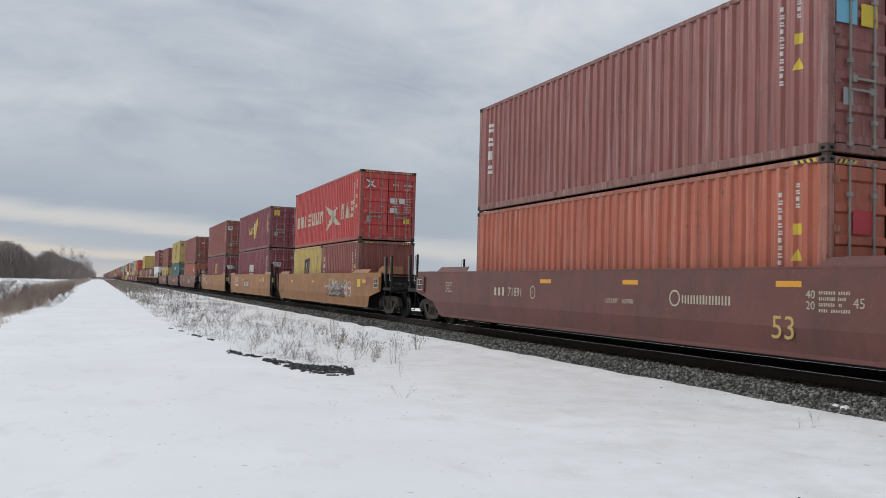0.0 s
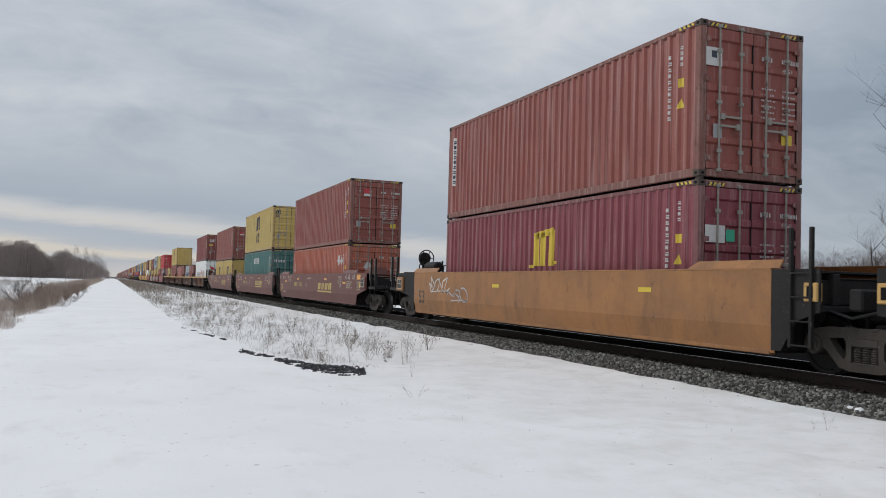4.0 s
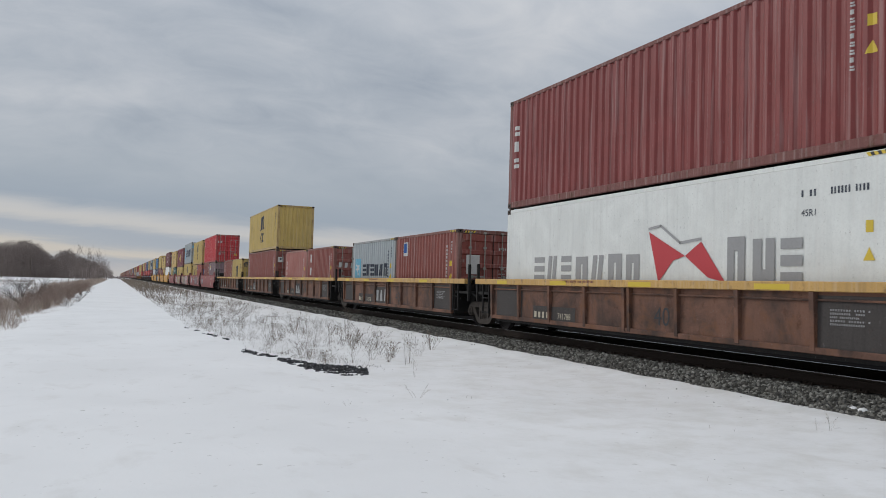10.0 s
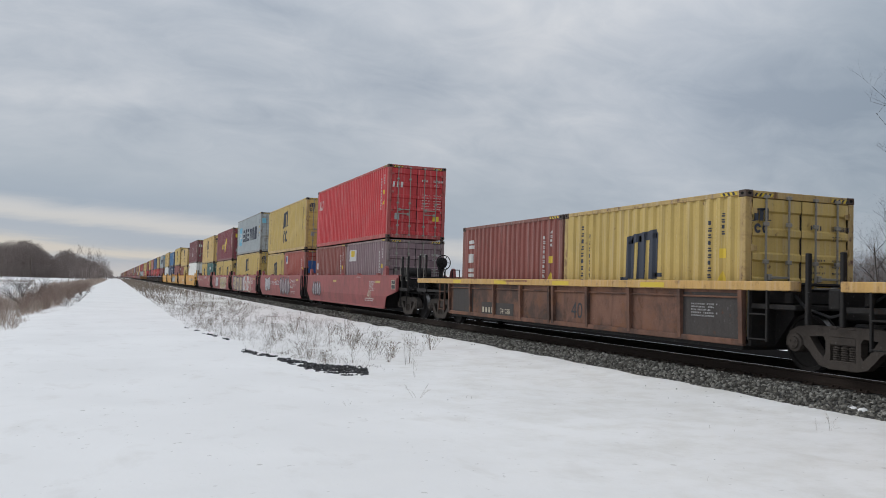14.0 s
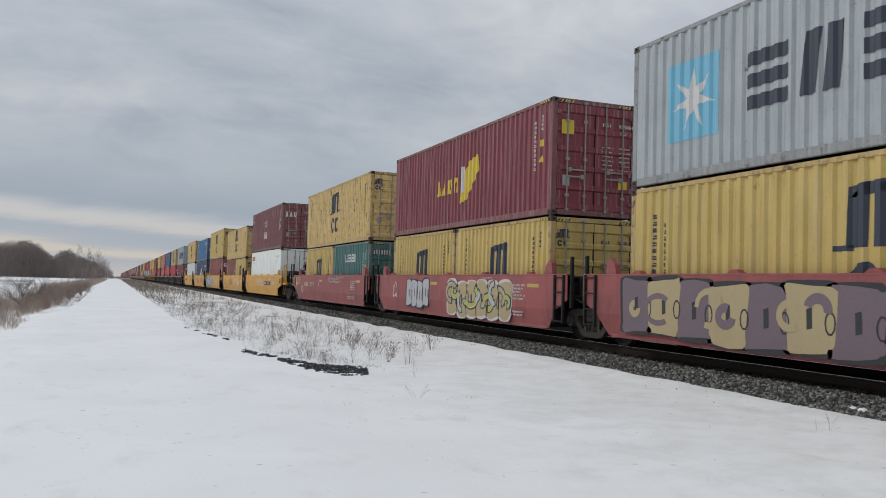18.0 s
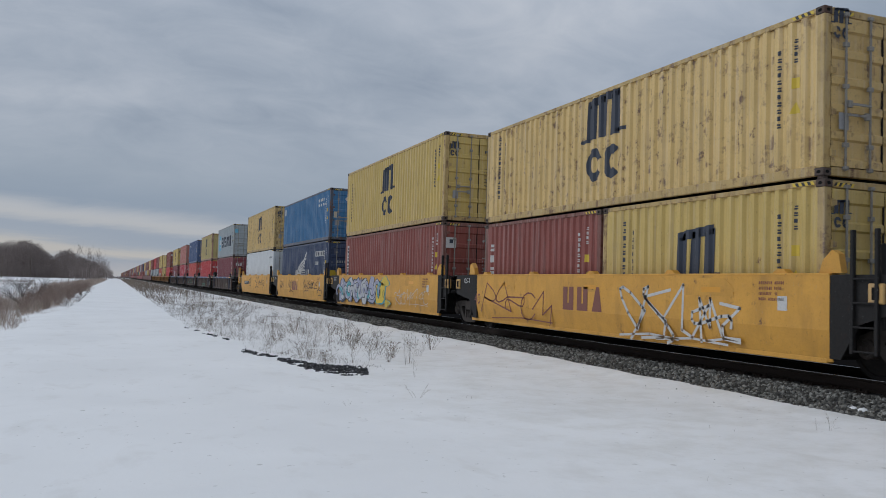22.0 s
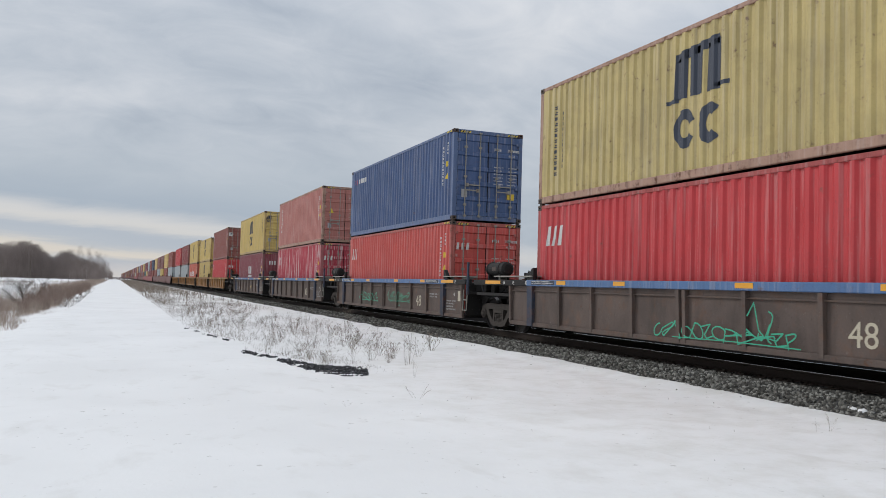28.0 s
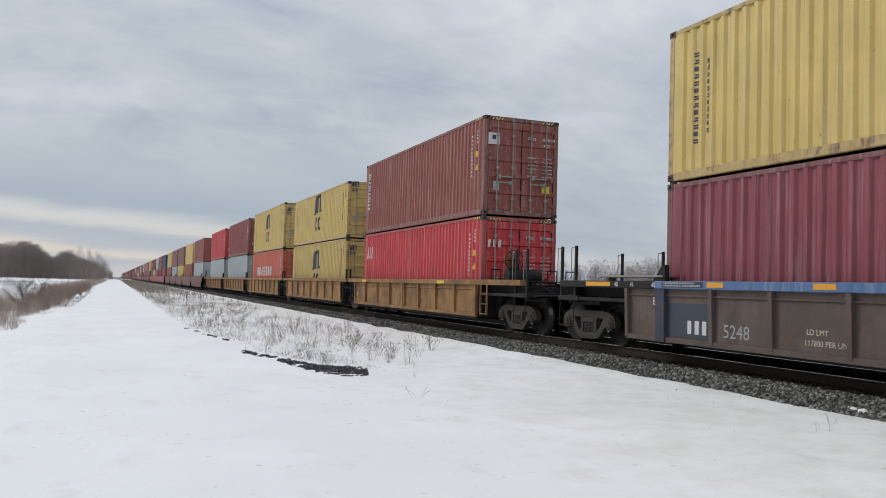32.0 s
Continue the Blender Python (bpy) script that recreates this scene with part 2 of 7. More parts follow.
    def tube(self, p, q, r, n=8, mi=0, r2=None):
        p, q = Vector(p), Vector(q)
        d = (q - p).normalized()
        a = d.orthogonal().normalized()
        b = d.cross(a)
        v = []
        for e, rr in ((p, r), (q, r if r2 is None else r2)):
            v += [e + rr * (math.cos(TAU * i / n) * a + math.sin(TAU * i / n) * b) for i in range(n)]
        f = [(i, (i + 1) % n, n + (i + 1) % n, n + i) for i in range(n)] + [tuple(range(n))[::-1], tuple(range(n, 2 * n))]
        return self.add(v, f, mi)

    def path(self, pts, r, n=6, mi=0):
        for a, b in zip(pts, pts[1:]):
            self.tube(a, b, r, n, mi)
        return self

    def lathe(self, prof, axis, centre, n=20, bright=()):
        """prof: pairs (along, radius) turned round an axis through centre; bright: steps that take the second material."""
        i, j = [q for q in range(3) if q != axis]
        v = []
        for a, r in prof:
            for k in range(n):
                p = [0, 0, 0]
                p[axis] = centre[axis] + a
                p[i] = centre[i] + r * math.cos(TAU * k / n)
                p[j] = centre[j] + r * math.sin(TAU * k / n)
                v.append(tuple(p))
        o = len(self.v)
        self.v.extend(v)
        for s in range(len(prof) - 1):
            for k in range(n):
                self.f.append((o + s * n + k, o + s * n + (k + 1) % n, o + (s + 1) * n + (k + 1) % n, o + (s + 1) * n + k))
                self.m.append(1 if s in bright else 0)
        return self

    def ring(self, centre, axis, radius, r, n=20, k=6, mi=0):
        i, j = [q for q in range(3) if q != axis]
        v = []
        for a in range(n):
            for b in range(k):
                rr = radius + r * math.cos(TAU * b / k)
                p = [0, 0, 0]
                p[axis] = centre[axis] + r * math.sin(TAU * b / k)
                p[i] = centre[i] + rr * math.cos(TAU * a / n)
                p[j] = centre[j] + rr * math.sin(TAU * a / n)
                v.append(tuple(p))
        f = [(a * k + b, ((a + 1) % n) * k + b, ((a + 1) % n) * k + (b + 1) % k, a * k + (b + 1) % k) for a in range(n) for b in range(k)]
        return self.add(v, f, mi, convex=False)

    def data(self, name, *mats):
        me = bpy.data.meshes.new(name)
        me.from_pydata(self.v, [], self.f)
        for m in mats:
            me.materials.append(m)
        if len(mats) > 1:
            me.polygons.foreach_set("material_index", self.m)
        me.update()
        return me


def part(name, mesh, material, parent, label="", at=None):
    """Links a mesh as one object under a thing or a part."""
    if isinstance(mesh, Mesh):
        mats = material if isinstance(material, (tuple, list)) else (material,)
        mesh = mesh.data(name, *mats)
    ob = new(name, mesh)
    ob.parent = parent
    if at is not None:
        ob.matrix_basis = at
    return tagged(ob, label)


CACHE = {}


def cached(key, build, *mats):
    if key not in CACHE:
        CACHE[key] = build().data(str(key[0]), *mats)
    return CACHE[key]


MOVING = []     # (thing, distance along the train)
SPINNING = []   # (wheelset, distance along the train, local pose)


# ---- flat marks ----
def slab(poly, y0, y1):
    """The part of a convex outline between two upright lines."""
    for lim, sgn in ((y0, 1), (y1, -1)):
        out = []
        for i, p in enumerate(poly):
            q = poly[(i + 1) % len(poly)]
            a, b = sgn * (p[0] - lim), sgn * (q[0] - lim)
            if a >= 0:
                out.append(p)
            if a * b < 0:
                k = a / (a - b)
                out.append((lim, p[1] + k * (q[1] - p[1])))
        poly = out
        if len(poly) < 3:
            return []
    return poly


def bar(a, b, w, h):
    return [(a, b), (a + w, b), (a + w, b + h), (a, b + h)]


def word(a, b, w, h, n, seed=0, lean=0.0):
    """Bars in place of n letters."""
    r = random.Random(seed + n)
    fine = h < 0.12
    n = int(n * 1.7) if fine else n
    out, step = [], w / n
    for i in range(n):
        if fine and r.random() < 0.13:
            continue
        x = a + i * step
        ww = step * r.uniform(0.44, 0.6)
        hh = h * r.uniform(0.9, 1.0)
        if h >= 0.3:
            # large letters become plain notched blocks
            ww, k, form = step * r.uniform(0.68, 0.8), min(0.26 * step, 0.24 * h), r.randrange(5)
            m0, m1 = x + 0.5 * (ww - 0.55 * k), x + 0.5 * (ww + 0.55 * k)
            if form == 0:       # slit from below
                quads = [bar(x, b, m0 - x, hh), bar(m1, b, x + ww - m1, hh), bar(m0, b + 0.68 * hh, m1 - m0, 0.32 * hh)]
            elif form == 1:     # slit from above
                quads = [bar(x, b, m0 - x, hh), bar(m1, b, x + ww - m1, hh), bar(m0, b, m1 - m0, 0.3 * hh)]
            elif form == 2:     # solid wedge
                quads = [[(x, b), (x + 0.92 * ww, b), (x + 0.64 * ww, b + hh), (x + 0.36 * ww, b + hh)]]
            elif form == 3:     # three bars
                quads = [bar(x, b + q * hh, ww, 0.24 * hh) for q in (0.0, 0.38, 0.76)]
            else:               # two slanted bars
                quads = [[(x + q, b), (x + q + 0.36 * ww, b), (x + q + 0.5 * ww, b + hh), (x + q + 0.14 * ww, b + hh)] for q in (0.0, 0.5 * ww)]
            out += [[(p + lean * (q - b), q) for p, q in quad] for quad in quads]
            continue
        out.append([(x, b), (x + ww, b), (x + ww + lean * hh, b + hh), (x + lean * hh, b + hh)])
    return out


def column(a, b, w, h, n):
    """Bars under one another in place of letters written downwards."""
    s = h / n
    out = []
    for i in range(n):
        y = b + i * s
        if i % 3 == 1:
            out.append(bar(a, y + 0.14 * s, 0.82 * w, 0.62 * s))
        else:
            out += [bar(a, y + 0.12 * s, w, 0.24 * s), bar(a + (0.12 * w if i % 2 else 0.0), y + 0.48 * s, 0.88 * w, 0.24 * s)]
    return out


def arc(cx, cy, rx, ry, t0, t1, thick, n=10):
    out = []
    for i in range(n):
        a, b = radians(t0 + (t1 - t0) * i / n), radians(t0 + (t1 - t0) * (i + 1) / n)
        out.append([(cx + rx * math.cos(a), cy + ry * math.sin(a)), (cx + rx * math.cos(b), cy + ry * math.sin(b)),
                    (cx + (rx - thick) * math.cos(b), cy + (ry - thick) * math.sin(b)), (cx + (rx - thick) * math.cos(a), cy + (ry - thick) * math.sin(a))])
    return out


def stroke(pts, w):
    out = []
    for (ax, ay), (bx, by) in zip(pts, pts[1:]):
        d = math.hypot(bx - ax, by - ay) or 1
        nx, ny = -(by - ay) / d * w / 2, (bx - ax) / d * w / 2
        ex, ey = (bx - ax) / d * w * 0.3, (by - ay) / d * w * 0.3
        out.append([(ax + nx - ex, ay + ny - ey), (bx + nx + ex, by + ny + ey), (bx - nx + ex, by - ny + ey), (ax - nx - ex, ay - ny - ey)])
    return out


def star(cx, cy, r, n=7):
    out = []
    for i in range(n):
        a = radians(90 + 360 * i / n)
        l, q = a - math.pi / n, a + math.pi / n
        out.append([(cx, cy), (cx + 0.33 * r * math.cos(l), cy + 0.33 * r * math.sin(l)), (cx + r * math.cos(a), cy + r * math.sin(a)), (cx + 0.33 * r * math.cos(q), cy + 0.33 * r * math.sin(q))])
    return out


def emblem(a, b, w, h):
    """Three uprights on a base line over two open rings."""
    out = []
    for k in (0.14, 0.40, 0.66):
        out.append([(a + k * w, b + 0.50 * h), (a + (k + 0.20) * w, b + 0.50 * h), (a + (k + 0.215) * w, b + 0.97 * h), (a + (k + 0.02) * w, b + 0.94 * h)])
    out.append([(a + 0.16 * w, b + 0.86 * h), (a + 0.85 * w, b + 0.91 * h), (a + 0.85 * w, b + h), (a + 0.30 * w, b + 0.96 * h)])
    out += [bar(a, b + 0.475 * h, 0.2 * w, 0.04 * h), bar(a + 0.78 * w, b + 0.52 * h, 0.22 * w, 0.04 * h)]
    out += arc(a + 0.32 * w, b + 0.21 * h, 0.18 * w, 0.19 * h, 20, 330, 0.115 * w)
    out += arc(a + 0.72 * w, b + 0.21 * h, 0.18 * w, 0.19 * h, 45, 315, 0.115 * w)
    return out


def bird(a, b, w, h):
    return [[(a, b + h), (a + 0.55 * w, b + 0.72 * h), (a + 0.5 * w, b + 0.52 * h), (a + 0.28 * w, b + 0.62 * h)], [(a + 0.48 * w, b + 0.66 * h), (a + 0.78 * w, b + 0.86 * h), (a + 0.62 * w, b + 0.45 * h), (a + 0.44 * w, b + 0.5 * h)],
            [(a + 0.06 * w, b), (a + 0.42 * w, b + 0.55 * h), (a + 0.64 * w, b + 0.5 * h), (a + 0.5 * w, b + 0.3 * h)], [(a + 0.45 * w, b + 0.4 * h), (a + 0.62 * w, b + 0.5 * h), (a + w, b + 0.16 * h), (a + 0.72 * w, b + 0.2 * h)]]


def lettering(mark, text, size):
    """Flat outlines of readable characters, from the built-in font."""
    key = ("text", text)
    if key not in CACHE:
        cu = bpy.data.curves.new("text", "FONT")
        cu.body, cu.size = text, 1.0
        cu.resolution_u = 3
        ob = bpy.data.objects.new("text", cu)
        me = bpy.data.meshes.new_from_object(ob)
        CACHE[key] = ([tuple(p.co)[:2] for p in me.vertices], [tuple(q.vertices) for q in me.polygons])
        bpy.data.objects.remove(ob)
        bpy.data.curves.remove(cu)
        bpy.data.meshes.remove(me)
    v, f = CACHE[key]
    a, b = mark
    return [[(a + v[i][0] * size, b + v[i][1] * size) for i in q] for q in f]


def on_side(polys, length, face, lift=0.005, breaks=None):
    """Marks on the side that faces the trail. polys in reading order from the far end; face(y): the x of the surface."""
    me = Mesh()
    seen = {}

    def flat(points):
        idx = []
        for p in points:
            k = tuple(round(c, 3) for c in p)
            if k not in seen:
                seen[k] = len(me.v)
                me.v.append(p)
            if not idx or idx[-1] != seen[k]:
                idx.append(seen[k])
        if len(idx) > 2 and idx[0] == idx[-1]:
            idx.pop()
        if len(set(idx)) == len(idx) > 2:
            me.f.append(tuple(idx))
            me.m.append(0)
    for p in polys:
        q = [(length - a, b) for a, b in p]
        if breaks is None:
            flat([(face(y) - lift, y, z) for y, z in q])
            continue
        lo, hi = min(y for y, _ in q), max(y for y, _ in q)
        for y0, y1 in zip(breaks, breaks[1:]):
            if y1 < lo or y0 > hi:
                continue
            piece = slab(q, y0, y1)
            if piece:
                flat([(face(y) - lift, y, z) for y, z in piece])
    return me


def on_end(polys, y=-0.012):
    me = Mesh()
    for p in polys:
        me.add([(-1.219 + a, y, b) for a, b in p], [tuple(range(len(p)))], 0, False)
    return me


# ---- containers ----
PITCH, FLAT, SLOPE, DEEP = 0.278, 0.076, 0.058, 0.042
FACE = -1.205


def waves(y0, y1):
    """Break lines and depths of a folded side sheet."""
    out, y = [(y0, 0.0)], y0 + 0.06
    while y + PITCH < y1 - 0.02:
        out += [(y, 0.0), (y + SLOPE, DEEP), (y + SLOPE + FLAT, DEEP), (y + 2 * SLOPE + FLAT, 0.0)]
        y += PITCH
    out.append((y1, 0.0))
    return out


def fold_face(w):
    ys = [p[0] for p in w]

    def face(y):
        return FACE + float(np.interp(y, ys, [p[1] for p in w]))
    return ys, face


def side_sheet(length, h, side):
    me = Mesh()
    w = waves(0.13, length - 0.13)
    z0, z1 = 0.15, h - 0.085
    for (ya, da), (yb, db) in zip(w, w[1:]):
        v = []
        for y, d in ((ya, da), (yb, db)):
            for off in (0.0, 0.004):
                x = side * (-FACE - d - off)
                v += [(x, y, z0), (x, y, z1)]
        f = [(0, 1, 5, 4), (2, 6, 7, 3)]
        if side < 0:
            f = [q[::-1] for q in f]
        me.add(v, f, 0, False)
    return me


def smooth_sheet(length, h, side):
    me = Mesh()
    me.box(side * 1.195, side * 1.206, 0.13, length - 0.13, 0.16, h - 0.085, 0.0015)
    return me


def frame_mesh(length, h):
    me = Mesh()
    for s in (-1, 1):
        for y0 in (0.004, length - 0.154):
            me.box(s * 1.07, s * 1.214, y0, y0 + 0.15, 0.115, h - 0.115, 0.012)
        me.box(s * 1.12, s * 1.213, 0.15, length - 0.15, 0.0, 0.16, 0.012)
        me.box(s * 1.14, s * 1.213, 0.15, length - 0.15, h - 0.09, h - 0.004, 0.01)
    for y0 in (0.004, length - 0.124):
        me.box(-1.05, 1.05, y0, y0 + 0.12, 0.005, 0.14, 0.01)
        me.box(-1.05, 1.05, y0, y0 + 0.12, h - 0.125, h - 0.006, 0.01)
    return me


def roof_mesh(length, h):
    me = Mesh()
    y, k = 0.13, 0
    while y < length - 0.14:
        d = 0.0 if k % 2 else 0.018
        y1 = min(y + 0.105, length - 0.13)
        me.box(-1.14, 1.14, y, y1, h - 0.05, h - 0.008 - d, 0)
        y, k = y1, k + 1
    return me


def floor_mesh(length):
    me = Mesh()
    me.box(-1.12, 1.12, 0.13, length - 0.13, 0.03, 0.16, 0.01)
    return me


def casting_mesh():
    me = Mesh()
    me.box(-0.081, 0.081, -0.089, 0.089, -0.059, 0.059, 0.008, 0)
    for s in (-1, 1):
        # black discs laid on the solid block as the dark of its holes
        pts = [(0.042 * math.cos(TAU * i / 10), 0.027 * math.sin(TAU * i / 10)) for i in range(10)]
        me.add([(s * 0.0825, a, b) for a, b in pts], [tuple(range(10))], 1, False)
        me.add([(a * 0.9, s * 0.0905, b) for a, b in pts], [tuple(range(10))], 1, False)
    return me


def end_wall_mesh(length, h, y0, out):
    """A folded end without doors."""
    me = Mesh()
    xs, x = [(-1.07, 0.0)], -1.03
    while x + 0.25 < 1.07:
        xs += [(x, 0.0), (x + 0.065, 0.045), (x + 0.125, 0.045), (x + 0.19, 0.0)]
        x += 0.25
    xs.append((1.07, 0.0))
    for (xa, da), (xb, db) in zip(xs, xs[1:]):
        v = []
        for x, d in ((xa, da), (xb, db)):
            v += [(x, y0 - out * (0.035 + d), 0.13), (x, y0 - out * (0.035 + d), h - 0.12), (x, y0 - out * (0.04 + d), 0.13), (x, y0 - out * (0.04 + d), h - 0.12)]
        me.add(v, [(0, 1, 5, 4), (2, 3, 7, 6)], 0, False)
    return me


def door_mesh(h, s, flush):
    """One door leaf; s: -1 or 1 the side, flush: without pressed panels."""
    me = Mesh()
    x0, x1 = (s * 1.065, s * 0.012)
    if flush:
        return me.box(x0, x1, 0.02, 0.055, 0.15, h - 0.14, 0.006)
    prof = [(0.06, 0.15), (0.002, 0.15)]
    n = 5
    for i in range(n):
        za = 0.26 + (h - 0.5) * i / n
        zb = za + (h - 0.5) / n - 0.10
        prof += [(0.002, za), (0.036, za + 0.035), (0.036, zb - 0.035), (0.002, zb)]
    prof += [(0.002, h - 0.14), (0.06, h - 0.14)]
    return me.prism(prof, 0, min(x0, x1), max(x0, x1))


def rod_mesh(h, hand):
    me = Mesh()
    me.tube((0, 0, 0.09), (0, 0, h - 0.08), 0.019, 8)
    for z in (0.1, h - 0.13):
        me.box(-0.045, 0.045, -0.03, 0.035, z, z + 0.06, 0.008)
    for z in (0.45, 1.35, h - 0.6):
        me.box(-0.05, 0.05, -0.026, 0.03, z, z + 0.07, 0.006)
    z = 0.95 if hand > 0 else 1.12
    me.box(0, hand * 0.42, -0.034, -0.016, z - 0.02, z + 0.02, 0.005)
    me.box(hand * 0.38, hand * 0.47, -0.03, 0.02, z - 0.055, z + 0.055, 0.008)
    return me


def hinge_mesh(s):
    me = Mesh()
    me.tube((s * 1.085, -0.012, -0.06), (s * 1.085, -0.012, 0.06), 0.02, 8)
    me.box(s * 0.98, s * 1.085, -0.012, 0.0, -0.045, 0.045, 0.004)
    return me


def stripes_mesh(h):
    """Hazard stripes on the header and the top rail beside the corners."""
    me = Mesh()
    for s in (-1, 1):
        for i in range(8):
            a = s * (0.66 + 0.048 * i)
            b = a + s * 0.048
            me.add([(a, 0.0, h - 0.105), (b, 0.0, h - 0.105), (b + 0.04, 0.0, h - 0.045), (a + 0.04, 0.0, h - 0.045)], [(0, 1, 2, 3)], i % 2, False)
    for i in range(7):
        a = 0.2 + 0.06 * i
        me.add([(-1.2165, a, h - 0.075), (-1.2165, a + 0.06, h - 0.075), (-1.2165, a + 0.095, h - 0.02), (-1.2165, a + 0.035, h - 0.02)], [(0, 1, 2, 3)], i % 2, False)
    return me


def container(label, paint, base, s, z, length=12.192, h=2.896, doors=True, reefer=False, marks=(), end_marks=(), stripes=True, ids="white", detail=2, frame_paint=None, lifted=False):
    """A steel box whose near end lies s metres along the train. marks: (outlines, ink, name) on the side towards the trail."""
    box = new("shipping_container")
    tagged(box, label, "container", "containers on the train")
    box.location = (TRACK, s, z)
    MOVING.append((box, s, z))
    fp = frame_paint or (worn(paint) if detail > 1 and not reefer else paint)
    kind = "smooth_side" if reefer else "side_panel"
    sides = []
    for sd in (-1, 1):
        sides.append(part(kind, cached((kind, length, h, sd, paint.name), lambda: (smooth_sheet if reefer else side_sheet)(length, h, sd), paint), None, box))
    part("frame", cached(("frame", length, h, fp.name), lambda: frame_mesh(length, h), fp), None, box)
    part("roof", cached(("roof", length, h, paint.name), lambda: roof_mesh(length, h), paint), None, box)
    part("underframe", cached(("underframe", length), lambda: floor_mesh(length), STEEL), None, box)
    part("end_wall", cached(("end_wall", length, h, paint.name), lambda: end_wall_mesh(length, h, length, 1), paint), None, box)
    if detail > 0:
        for sx in (-1, 1):
            for y in (0.089, length - 0.089):
                for zz in (0.059, h - 0.059):
                    part("corner_casting", cached(("corner_casting",), casting_mesh, CASTING, HOLE), None, box, at=pose(sx * 1.139, y, zz))
    if lifted:
        for sx in (-1, 1):
            for y in (0.089, length - 0.089):
                part("twist_lock", cached(("twist_lock",), lambda: Mesh().box(-0.05, 0.05, -0.06, 0.06, -0.0555, 0.004, 0.01), CASTING), None, box, at=pose(sx * 1.139, y, 0))
    if not doors:
        part("end_wall", cached(("end_wall", 0, h, paint.name), lambda: end_wall_mesh(length, h, 0, -1), paint), None, box)
    else:
        for sd in (-1, 1):
            d = part("door", cached(("door", h, sd, reefer, paint.name), lambda: door_mesh(h, sd, reefer), paint), None, box)
            if detail > 1:
                for k, x in enumerate((0.30, 0.80)):
                    part("lock_rod", cached(("lock_rod", h, -sd if k else sd), lambda: rod_mesh(h, -sd if k else sd), ROD), None, d, at=pose(sd * x, -0.022, 0))
                for k in range(4):
                    part("hinge", cached(("hinge", sd, fp.name), lambda: hinge_mesh(sd), fp), None, d, at=pose(0, 0, 0.35 + (h - 0.7) * k / 3))
        seal = Mesh()
        seal.box(-0.011, 0.011, 0.012, 0.05, 0.15, h - 0.14)
        for sd in (-1, 1):
            seal.box(sd * 1.066, sd * 1.071, 0.012, 0.05, 0.15, h - 0.14)
        if ("seal", h) not in CACHE:
            CACHE["seal", h] = seal.data("door_seal", GASKET)
        part("door_seal", CACHE["seal", h], None, box)
    if detail > 1 and stripes:
        part("hazard_stripes", cached(("hazard_stripes", h), lambda: stripes_mesh(h), YELLM, BLACK), None, box, "yellow and black hazard stripes")["kind"] = "stuff"
    if reefer:
        br, face = None, (lambda y: -1.207)
    else:
        br, face = fold_face(waves(0.13, length - 0.13))
    ink = INKS[ids]
    if detail > 1 and ids:
        small = column(length - 0.96, h - 1.75, 0.062, 1.3, 11) + column(length - 0.63, h - 0.75, 0.062, 0.42, 4)
        if reefer:
            small = word(length - 1.85, h - 0.55, 0.5, 0.11, 4, 3) + word(length - 1.28, h - 0.55, 0.7, 0.11, 7, 5) + lettering((length - 1.85, h - 0.85), "45R1", 0.15) + word(length - 1.9, 0.22, 1.3, 0.05, 14, 6)
        tagged(part("small_lettering", on_side(small, length, face, 0.004, br), ink, sides[0]), kind="stuff")
        part("sticker", on_side([bar(length - 0.66, h - 1.15, 0.13, 0.17)], length, face, 0.004, br), YELLM, sides[0], "yellow warning sticker")
        part("warning_sign", on_side([[(length - 0.70, h - 1.55), (length - 0.50, h - 1.55), (length - 0.60, h - 1.36)]], length, face, 0.004, br), YELLM, sides[0], "yellow triangle sign")
        if doors:
            y = -0.004
            rows = word(1.42, h - 0.62, 0.42, 0.085, 4, 3) + word(1.9, h - 0.62, 0.42, 0.085, 7, 4)
            code = "45G1" if h > 2.7 else ("22G1" if length < 7 else "42G1")
            part("type_code", on_end(lettering((1.92, h - 0.79), code if not reefer else "45R1", 0.11), y), ink, box)["kind"] = "stuff"
            for i in range(6):
                rows += word(1.42, h - 1.16 - 0.11 * i, 0.34, 0.035, 6, i) + word(1.92, h - 1.16 - 0.11 * i, 0.32, 0.035, 7, i + 9)
            tagged(part("small_lettering", on_end(rows, y), ink, box), kind="stuff")
            part("sticker", on_end([bar(1.9, 0.72, 0.26, 0.2)], y), YELLM if h > 2.7 else GREYM, box)
            part("plate", on_end([bar(0.3, 0.72, 0.2, 0.26)], y), GREYM, box, "grey data plate")
    for i, (polys, col, nm) in enumerate(marks):
        mark = part(nm, on_side(polys, length, face, 0.006 + 0.003 * i, br), INKS[col], sides[0])
        if "lettering" in nm or nm == "stars":
            tagged(mark, kind="stuff")
    for i, (polys, col, nm) in enumerate(end_marks):
        mark = part(nm, on_end(polys, (-0.006 if doors else 0.026) - 0.003 * i), INKS[col], box)
        if len(polys) > 1:
            tagged(mark, kind="stuff")
    return box


